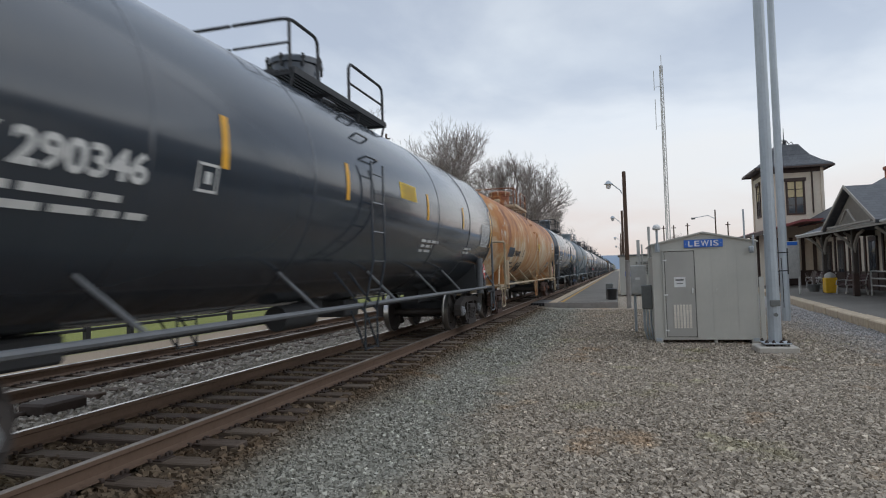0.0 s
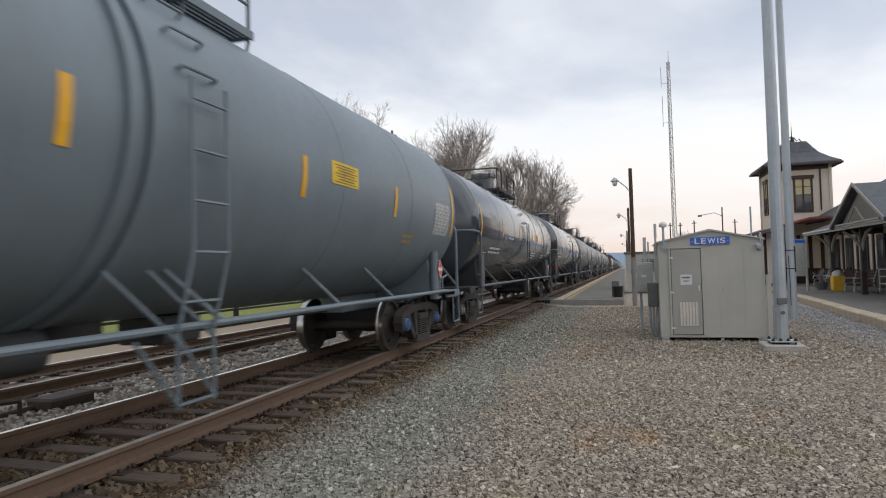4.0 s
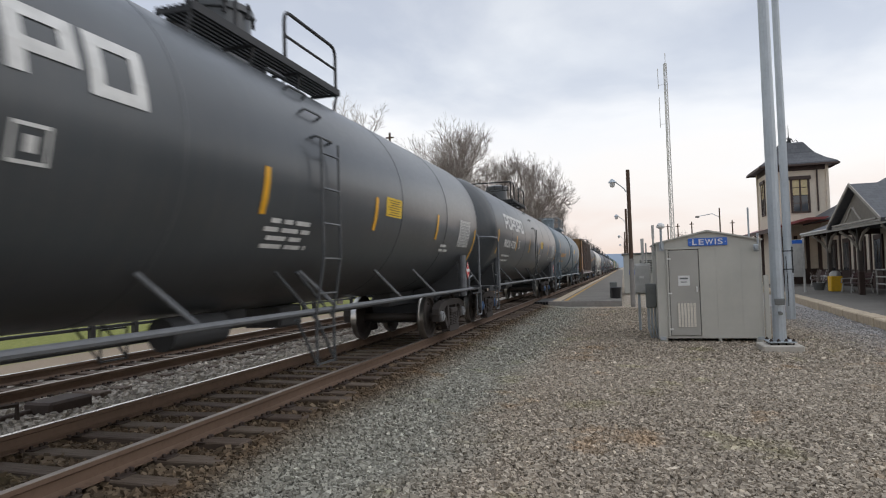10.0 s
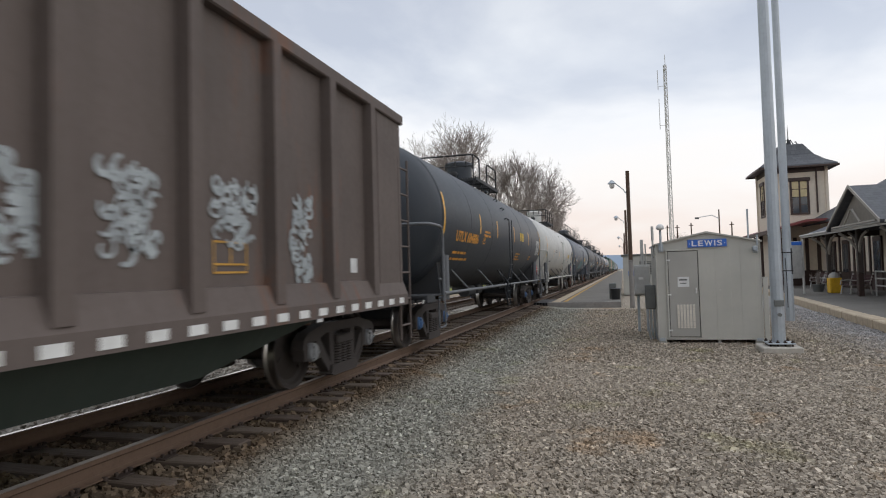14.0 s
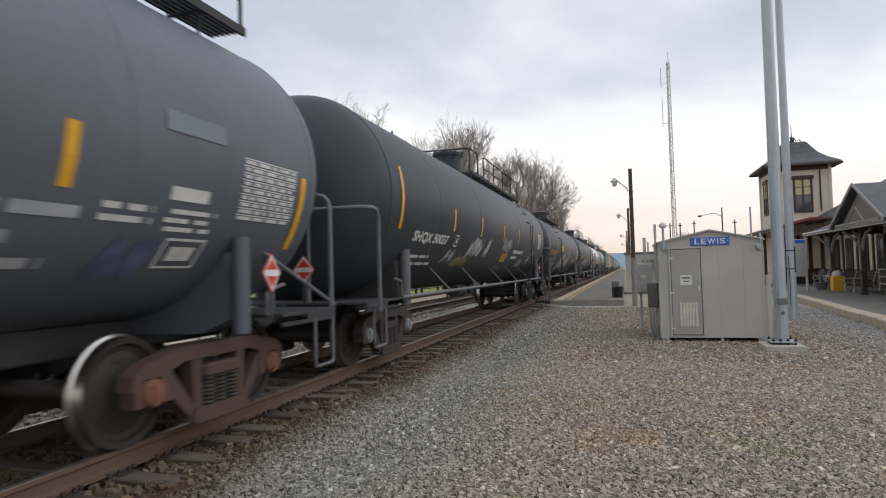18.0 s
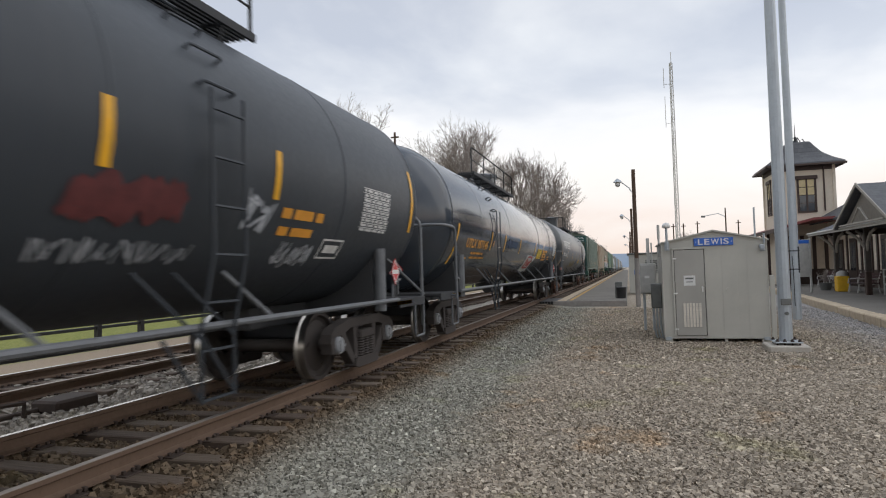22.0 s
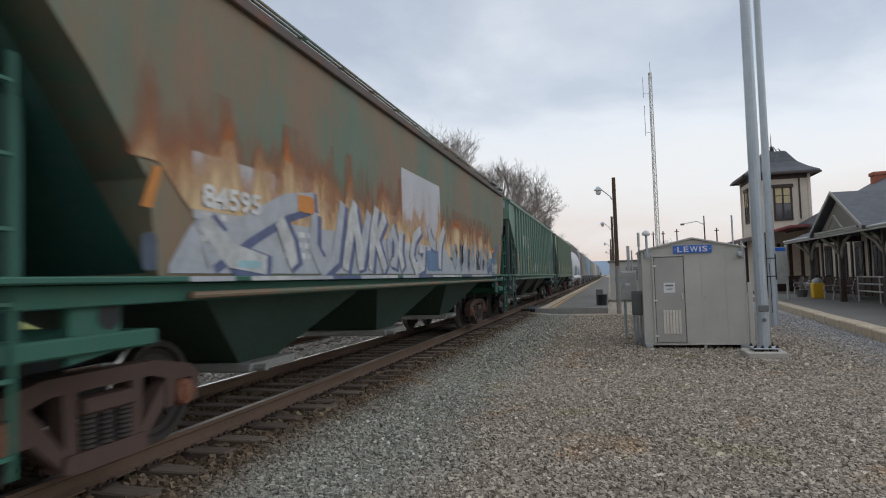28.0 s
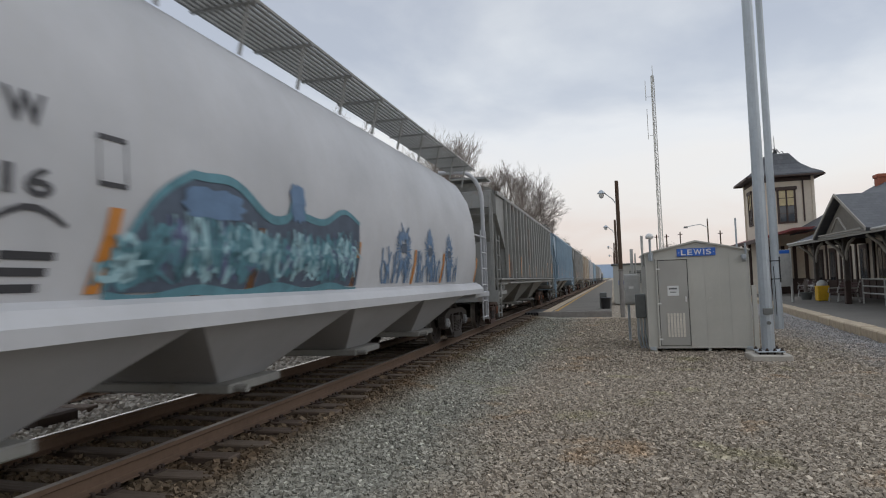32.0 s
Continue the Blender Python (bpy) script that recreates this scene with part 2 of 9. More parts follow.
def gravel_zone(name, per_island=False):
    """Crushed stone, grass and drive, laid out by their place on the ground."""
    m, n, l, bs = shader(name)
    co = n.new("ShaderNodeTexCoord")
    sep = n.new("ShaderNodeSeparateXYZ")
    l.new(co.outputs["Object"], sep.inputs[0])
    X = sep.outputs["X"]

    def edge(a, b, wob=0.6):
        w = n.new("ShaderNodeMath"); w.operation = "MULTIPLY_ADD"
        w.inputs[1].default_value = wob
        l.new(big, w.inputs[0]); l.new(X, w.inputs[2])
        r = n.new("ShaderNodeMapRange")
        r.inputs["From Min"].default_value, r.inputs["From Max"].default_value = a + wob / 2, b + wob / 2
        l.new(w.outputs[0], r.inputs["Value"])
        return r.outputs[0]

    big = noise_of(n, l, co.outputs["Object"], 0.55, 5, 0.6)
    mid = noise_of(n, l, co.outputs["Object"], 2.3, 4, 0.6)
    vor = n.new("ShaderNodeTexVoronoi")
    vor.inputs["Scale"].default_value = 34
    l.new(co.outputs["Object"], vor.inputs["Vector"])
    if per_island:
        gi = n.new("ShaderNodeNewGeometry")
        rnd = gi.outputs["Random Per Island"]
    else:
        sv = n.new("ShaderNodeSeparateColor")
        l.new(vor.outputs["Color"], sv.inputs[0])
        rnd = sv.outputs[0]
    stone = n.new("ShaderNodeValToRGB")
    e = stone.color_ramp.elements
    e[0].position, e[0].color = 0.0, (0.170, 0.161, 0.152, 1)
    e[1].position, e[1].color = 1.0, (0.57, 0.55, 0.52, 1)
    for p, c in ((0.45, (0.268, 0.255, 0.241, 1)), (0.85, (0.352, 0.336, 0.319, 1)), (0.965, (0.41, 0.395, 0.378, 1))):
        e.new(p).color = c
    l.new(rnd, stone.inputs[0])
    c = stone.outputs[0]
    # blue-grey spill beside the ballast, browner stone to the right, rust by the rails
    blue = edge(-1.2, -2.0, 1.4)
    c = blend(n, l, blue, blend(n, l, 1.0, c, (1.17, 1.04, 0.86), "MULTIPLY"), blend(n, l, 1.0, c, (1.00, 1.00, 0.88), "MULTIPLY"))
    tint = noise_of(n, l, co.outputs["Object"], 0.85, 6, 0.62)
    c = blend(n, l, ramp_of(n, l, tint, 0.58, 0.70), c, blend(n, l, 1.0, c, (0.96, 1.0, 0.80), "MULTIPLY"))
    c = blend(n, l, ramp_of(n, l, tint, 0.30, 0.40, (1, 1, 1, 1), (0, 0, 0, 1)), c, blend(n, l, 1.0, c, (1.10, 0.95, 0.80), "MULTIPLY"))
    fines = ramp_of(n, l, mid, 0.55, 0.72)
    c = blend(n, l, blend(n, l, 1.0, fines, edge(1.5, 4.5), "MULTIPLY"), c, blend(n, l, 0.45, c, (0.31, 0.285, 0.25)))
    drive = edge(4.0, 5.4, 1.0)
    c = blend(n, l, drive, c, blend(n, l, 0.6, c, (0.31, 0.315, 0.33)))
    rails = edge(-2.75, -3.35, 0.7)
    c = blend(n, l, rails, c, blend(n, l, ramp_of(n, l, mid, 0.3, 0.7), blend(n, l, 1.0, c, (0.36, 0.25, 0.18), "MULTIPLY"), blend(n, l, 1.0, c, (0.53, 0.42, 0.34), "MULTIPLY")))
    c = blend(n, l, edge(-6.0, -6.5, 0.4), c, blend(n, l, 1.0, stone.outputs[0], (1.22, 1.14, 1.02), "MULTIPLY"))
    if not per_island:
        dirt = edge(-10.4, -10.9, 0.5)
        c = blend(n, l, dirt, c, (0.32, 0.25, 0.18))
        blades = noise_of(n, l, coords(n, l, (1, 1, 1)), 9, 6, 0.7)
        c = blend(n, l, edge(-12.7, -13.2, 0.7), c, blend(n, l, ramp_of(n, l, blades, 0.35, 0.7), (0.15, 0.17, 0.04), (0.31, 0.31, 0.09)))
    l.new(c, bs.inputs["Base Color"])
    bs.inputs["Roughness"].default_value = 0.92
    bs.inputs["Specular IOR Level"].default_value = 0.25
    if per_island:
        bump(n, l, bs, noise_of(n, l, co.outputs["Object"], 60, 3), 0.3, 0.004)
    else:
        bump(n, l, bs, blend(n, l, 0.5, vor.outputs["Distance"], mid), 0.9, 0.05)
    return m


def asphalt():
    m, n, l, bs = shader("worn_asphalt")
    v = coords(n, l)
    f, b = noise_of(n, l, v, 60, 4, 0.7), noise_of(n, l, v, 0.6, 5)
    c = blend(n, l, ramp_of(n, l, f, 0.3, 0.8), (0.125, 0.115, 0.10), (0.215, 0.198, 0.175))
    c = blend(n, l, ramp_of(n, l, b, 0.4, 0.7), c, (0.19, 0.175, 0.155))
    l.new(c, bs.inputs["Base Color"])
    bs.inputs["Roughness"].default_value = 0.92
    bs.inputs["Specular IOR Level"].default_value = 0.15
    bump(n, l, bs, f, 0.4, 0.006)
    return m


def slate():
    m, n, l, bs = shader("slate_shingles")
    b = n.new("ShaderNodeTexBrick")
    b.inputs["Scale"].default_value = 1.0
    b.inputs["Brick Width"].default_value, b.inputs["Row Height"].default_value, b.inputs["Mortar Size"].default_value = 0.28, 0.2, 0.008
    b.inputs["Color1"].default_value, b.inputs["Color2"].default_value, b.inputs["Mortar"].default_value = (0.052, 0.055, 0.062, 1), (0.075, 0.078, 0.085, 1), (0.03, 0.03, 0.035, 1)
    l.new(coords(n, l), b.inputs["Vector"])
    l.new(b.outputs["Color"], bs.inputs["Base Color"])
    bs.inputs["Roughness"].default_value = 0.6
    bump(n, l, bs, b.outputs["Fac"], 0.3, 0.01)
    return m


M = {}
M["tie"] = wood_tie()
M["ground"] = gravel_zone("ground_cover")
M["stones"] = gravel_zone("ballast_stones", True)
M["asphalt"] = asphalt()
M["slate"] = slate()
M["rail_side"] = paint("rusty_rail_steel", (0.155, 0.10, 0.068), 0.8, 0.2, (0.08, 0.055, 0.04), 0.6, 0.12, False, 0.004)
M["rail_top"] = plain("polished_rail_head", (0.55, 0.54, 0.52), 0.22, 1.0, 0.15)
M["rail_dull"] = plain("dull_rail_head", (0.36, 0.31, 0.27), 0.38, 0.9, 0.3)
M["iron"] = plain("dark_rusty_iron", (0.07, 0.05, 0.04), 0.8, 0.3, 0.4)
M["galv"] = paint("galvanised_steel", (0.44, 0.48, 0.51), 0.42, 0.35, (0.25, 0.26, 0.27), 0.5, 0.0, True, 0.002)
M["hut"] = paint("grey_painted_sheet_metal", (0.49, 0.475, 0.42), 0.34, 0.0, (0.38, 0.365, 0.325), 0.35, 0.0, True, 0.002)
M["hut_door"] = paint("grey_door_enamel", (0.40, 0.385, 0.345), 0.40, 0.0, (0.33, 0.315, 0.285), 0.3, 0.0, True, 0.001)
M["maroon"] = plain("maroon_bench_paint", (0.055, 0.016, 0.02), 0.4)
M["cream_slat"] = plain("cream_enamel", (0.80, 0.74, 0.64), 0.45)
M["hut_dark"] = plain("grey_enamel", (0.15, 0.155, 0.145), 0.55)
M["box_pale"] = plain("pale_grey_enamel", (0.48, 0.47, 0.44), 0.5)
M["white"] = plain("white_paint", (0.74, 0.73, 0.70), 0.55)
M["blue"] = plain("blue_enamel_sign", (0.03, 0.13, 0.50), 0.4, 0, 0.1)
M["yellow"] = plain("yellow_paint", (0.72, 0.42, 0.02), 0.5, 0, 0.2)
M["line"] = plain("worn_yellow_line", (0.50, 0.30, 0.07), 0.8, 0, 0.45)
M["concrete"] = plain("pale_concrete", (0.47, 0.43, 0.37), 0.85, 0, 0.3)
M["kerb"] = plain("old_kerb_stone", (0.50, 0.40, 0.28), 0.9, 0, 0.4)
M["post"] = plain("brown_weathered_post", (0.085, 0.05, 0.03), 0.8, 0, 0.4)
M["post_grey"] = plain("grey_weathered_post", (0.28, 0.26, 0.24), 0.8, 0, 0.3)
M["cream"] = plain("cream_painted_boards", (0.66, 0.58, 0.47), 0.65, 0, 0.12)
M["brown"] = plain("dark_brown_trim", (0.055, 0.032, 0.024), 0.55, 0, 0.3)
M["redroof"] = plain("red_painted_roof", (0.22, 0.05, 0.045), 0.55, 0, 0.3)
M["brick"] = plain("red_brick", (0.36, 0.12, 0.07), 0.85, 0, 0.3)
M["glass"] = glass("window_glass")
M["blind"] = plain("drawn_window_blind", (0.62, 0.52, 0.30), 0.7)
M["black"] = plain("black_iron_paint", (0.018, 0.018, 0.02), 0.5)
M["bark"] = plain("grey_brown_bark", (0.22, 0.185, 0.165), 0.95, 0, 0.5)
M["twig"] = plain("bare_twigs", (0.31, 0.265, 0.24), 0.95, 0, 0.4)
M["hill"] = plain("hazy_blue_ridge", (0.26, 0.32, 0.40), 1.0, 0, 0.1)
M["paper"] = plain("white_notice_paper", (0.75, 0.75, 0.72), 0.7)
M["post_dark"] = plain("dark_painted_post", (0.075, 0.062, 0.052), 0.6, 0, 0.3)
M["trim_grey"] = plain("weathered_grey_trim", (0.34, 0.315, 0.27), 0.7, 0, 0.25)
M["gable"] = plain("taupe_gable_boards", (0.20, 0.18, 0.15), 0.75, 0, 0.25)


# ---- ground ----
def ground_z(x, y):
    z = -0.30
    if -11.0 < x < -2.4:
        z = -0.225 if abs(x + 4.83) < 1.2 else -0.205
        if x > -3.35:
            z = -0.205 - 0.10 * (x + 3.35) / 0.95
        elif x < -10.2:
            z = -0.205 - 0.10 * (-10.2 - x) / 0.8
        if -7.5 < x < -6.2:
            z -= 0.03
    if abs(y) < 40 and -20 < x < 14:
        z += 0.035 * (noise.noise((x * 0.7, y * 0.7, 0.3))) * (1.0 if x > -3 else 0.5)
    return z


def make_ground():
    xs = [-1500, -600, -200, -80, -40, -25, -18, -14, -12.4, -11.4] + [-11 + 0.2 * i for i in range(46)] + [-1.6 + 0.45 * i for i in range(34)] + [15, 20, 30, 60, 150, 500, 1500]
    ys = [-300, -100, -40, -15, -6, -2] + [0.4 * i for i in range(60)] + [25 + 2 * i for i in range(20)] + [70, 90, 130, 200, 400, 900, 2500]
    b = Build()
    v = [(x, y, ground_z(x, y) - 0.012) for y in ys for x in xs]
    w = len(xs)
    b.add(v, [(j * w + i, j * w + i + 1, (j + 1) * w + i + 1, (j + 1) * w + i) for j in range(len(ys) - 1) for i in range(w - 1)])
    g = part("ground", b, M["ground"], None, "", 60)
    tagged(g, "grey crushed stone yard with grass beyond the tracks", "ground", kind="structure")


def stones(name, count, x0, x1, y0, y1, size, seed, label, clear=None, bias=1.0):
    """Loose angular stones as one sheet of real geometry."""
    rng = np.random.default_rng(seed)
    t = rng.random(count) ** bias
    px = x0 + (x1 - x0) * rng.random(count)
    py = y0 + (y1 - y0) * t
    if clear is not None:
        keep = ~clear(px, py)
        px, py = px[keep], py[keep]
    count = len(px)
    base = np.array([(x, y, z) for x in (-1, 1) for y in (-1, 1) for z in (-1, 1)], float)
    v = base[None] * (1 + 0.9 * (rng.random((count, 8, 3)) - 0.5))
    s = size * (0.45 + 0.75 * rng.random((count, 1, 1)) ** 1.6) * (0.7 + 0.6 * rng.random((count, 1, 3)))
    v = v * s * 0.5
    a, c = rng.random(count) * 6.283, rng.random(count) * 6.283
    ca, sa, cc, sc = np.cos(a)[:, None], np.sin(a)[:, None], np.cos(c)[:, None], np.sin(c)[:, None]
    x, y, z = v[..., 0].copy(), v[..., 1].copy(), v[..., 2].copy()
    y, z = y * ca - z * sa, y * sa + z * ca
    x, y = x * cc - y * sc, x * sc + y * cc
    pz = np.array([ground_z(float(p), float(q)) for p, q in zip(px, py)])
    v = np.stack([x + px[:, None], y + py[:, None], z + pz[:, None] + 0.004], -1).reshape(-1, 3)
    q = np.array([(0, 1, 3, 2), (4, 6, 7, 5), (0, 4, 5, 1), (2, 3, 7, 6), (0, 2, 6, 4), (1, 5, 7, 3)])
    f = (q[None] + 8 * np.arange(count)[:, None, None]).reshape(-1, 4)
    me = bpy.data.meshes.new(name)
    me.vertices.add(len(v))
    me.vertices.foreach_set("co", v.ravel())
    me.loops.add(f.size)
    me.loops.foreach_set("vertex_index", f.ravel())
    me.polygons.add(len(f))
    me.polygons.foreach_set("loop_start", np.arange(0, f.size, 4))
    me.update(calc_edges=True)
    me.materials.append(M["stones"])
    me.shade_flat()
    ob = new(name, me)
    tagged(ob, label, "gravel", kind="stuff")


TIE_STEP = 0.53
NEAR_TRACK, FAR_TRACK = -4.83, -8.60


def in_tie(px, py):
    k = np.abs((py / TIE_STEP) - np.round(py / TIE_STEP)) * TIE_STEP < 0.10
    return k & (np.abs(px - NEAR_TRACK) < 1.28)


def rail_outline(cx):
    half = [(0.0365, 0.0), (0.037, -0.035), (0.010, -0.05), (0.009, -0.13), (0.03, -0.145), (0.07, -0.158), (0.07, -0.17)]
    return [(cx + p, q) for p, q in half] + [(cx - p, q) for p, q in half[::-1]]


def make_track(name, cx, label, near_top, far_top, ties, last, plates):
    tr = empty(name, cx, 0, 0)
    tagged(tr, label, "railway track", kind="structure")
    for s, top in ((0.752, near_top), (-0.752, far_top)):
        b = Build()
        b.extrude(rail_outline(s), "y", -40, 700)
        r = part("rail", b, M["rail_side"], tr)
        b = Build()
        b.extrude([(s - 0.034, 0.0), (s + 0.034, 0.0), (s + 0.030, 0.004), (s - 0.030, 0.004)], "y", -40, 700)
        part("rail_head", b, top, r, "bright worn running surface")
    rnd = random.Random(5)
    metres = []
    for k in range(5):
        b = Build()
        L = 1.30 + rnd.uniform(-0.03, 0.03)
        b.box(-L, L + rnd.uniform(-0.06, 0.06), -0.105, 0.105, -0.36, -0.176, 0.012)
        metres.append(b.mesh("tie", M["tie"]))
    pb = Build()
    pb.box(-0.16, 0.16, -0.09, 0.09, -0.186, -0.171, 0.004)
    for sx in (-0.10, 0.10):
        for sy in (-0.05, 0.05):
            pb.box(sx - 0.014, sx + 0.014, sy - 0.014, sy + 0.014, -0.171, -0.14, 0.004)
    for sy in (-0.13, 0.13):
        pb.box(-0.09, 0.09, sy - 0.02, sy + 0.02, -0.185, -0.150, 0.008)
    plate = pb.mesh("tie_plate", M["iron"])
    first = round(1.0 / TIE_STEP)
    for i in range(first, last):
        o = part("tie", metres[rnd.randrange(5)], None, tr)
        o.matrix_basis = pose(rnd.uniform(-0.09, 0.09), i * TIE_STEP + rnd.uniform(-0.04, 0.04), rnd.uniform(-0.016, 0.006), 0, rnd.uniform(-0.6, 0.6), rnd.uniform(-2.6, 2.6))
        if i < first + plates:
            for s in (0.752, -0.752):
                p = part("tie_plate", plate, None, tr)
                p.matrix_basis = pose(s, i * TIE_STEP, 0)
    b = Build()
    for i in range(last, 900):
        b.box(-1.3, 1.3, i * TIE_STEP - 0.1, i * TIE_STEP + 0.1, -0.36, -0.19)
    o = part("far_ties", b, M["tie"], tr)
    o["kind"] = "stuff"


make_ground()
make_track("railway_track_near", NEAR_TRACK, "rusty steel rails on dark weathered ties in ballast", M["rail_dull"], M["rail_top"], True, 150, 110)
make_track("railway_track_far", FAR_TRACK, "second track with rusty rails beside the grass", M["rail_dull"], M["rail_top"], True, 120, 70)
stones("foreground_gravel", 150000, -3.4, 4.9, 1.6, 11.5, 0.030, 1, "loose grey crushed stone", None, 1.6)
stones("yard_gravel", 56000, -3.4, 6.3, 9.0, 27.0, 0.037, 2, "loose grey crushed stone of the yard", None, 1.5)
stones("track_ballast", 15000, -6.2, -3.3, 2.0, 20.0, 0.05, 3, "ballast stones between the ties", in_tie, 1.5)
stones("ballast_between_tracks", 14000, -8.0, -6.05, 3.0, 26.0, 0.055, 4, "grey ballast between the two tracks", None, 1.4)


# ---- platform with yellow line ----
def make_platform():
    p = empty("platform", 0, 0, 0)
    tagged(p, "low asphalt platform with a yellow edge line", "platform", kind="structure")
    b = Build(); b.box(-2.75, -0.12, 28.7, 320, -0.4, -0.05, 0.02); part("asphalt_top", b, M["asphalt"], p)
    b = Build(); b.box(-3.13, -2.753, 28.7, 320, -0.4, -0.045, 0.02); part("platform_edge", b, M["kerb"], p, "tan platform edge boards")
    b = Build(); b.box(-2.62, -2.46, 28.9, 320, -0.05, -0.046); part("edge_line", b, M["line"], p, "worn yellow line")
    b = Build(); b.box(-3.3, -0.1, 28.55, 28.695, -0.4, -0.06, 0.015); part("end_beam", b, M["post_grey"], p, "weathered end timber")
    for i in range(6):
        b = Build(); b.box(-3.95 + 0.13 * i, -3.84 + 0.13 * i, 28.8, 32.0, -0.30, -0.08, 0.01); part("crossing_board", b, M["black"], p, "dark board beside the rail")


make_platform()


def lamp_post(y, scale=1.0):
    o = empty("street_lamp", 0.36, y, -0.3)
    b = Build(); b.tube((0, 0, 2.0), (0, 0, 5.85), 0.092, 0.08, 12); part("pole", b, M["post"], o, "brown wooden pole", 40)
    b = Build(); b.tube((0, 0, -0.2), (0, 0, 2.0), 0.105, 0.10, 12); b.box(-0.11, 0.11, -0.11, 0.11, 1.97, 2.03, 0.01); part("sleeve", b, M["post_grey"], o, "grey lower sleeve", 40)
    pts = [(-0.1, 0, 4.9)] + [(-0.1 - 0.55 * math.sin(a), 0, 4.98 + 0.42 * (math.sin(a * 1.2))) for a in [0.15 * i for i in range(1, 10)]]
    b = Build(); b.path(pts, 0.022, 8); part("arm", b, M["galv"], o, "curved metal arm", 50)
    x, z = pts[-1][0], pts[-1][2]
    b = Build(); b.lathe([(0.03, 0.12), (0.06, 0.10), (0.16, 0.0), (0.19, -0.04), (0.17, -0.045)], 16, (x - 0.02, 0, z - 0.02)); part("shade", b, M["galv"], o, "metal lamp shade", 40)
    b = Build(); b.lathe([(0.11, 0), (0.11, -0.12), (0.07, -0.19), (0.02, -0.21)], 14, (x - 0.02, 0, z - 0.06)); part("globe", b, M["white"], o, "unlit pale glass globe", 50)
    tagged(o, "brown wooden lamp post with a gooseneck lamp", "street lamp", "lamps along the platform")
    return o


for y in (28.0, 47.0, 78.0, 108.0):
    lamp_post(y)


# ---- signal hut ----
def text_mesh(s, bold=0.0):
    def make():
        cu = bpy.data.curves.new("lettering", "FONT")
        cu.body, cu.size, cu.offset = s, 1.0, bold
        cu.resolution_u = 3
        ob = bpy.data.objects.new("lettering", cu)
        scene.collection.objects.link(ob)
        dg = bpy.context.evaluated_depsgraph_get()
        me = bpy.data.meshes.new_from_object(ob.evaluated_get(dg))
        bpy.data.objects.remove(ob)
        v = np.array([p.co[:2] for p in me.vertices])
        f = [tuple(p.vertices) for p in me.polygons]
        bpy.data.meshes.remove(me)
        lo, hi = v.min(0), v.max(0)
        return (v - lo) / (hi - lo), f
    return shared(("text", s, bold), make)


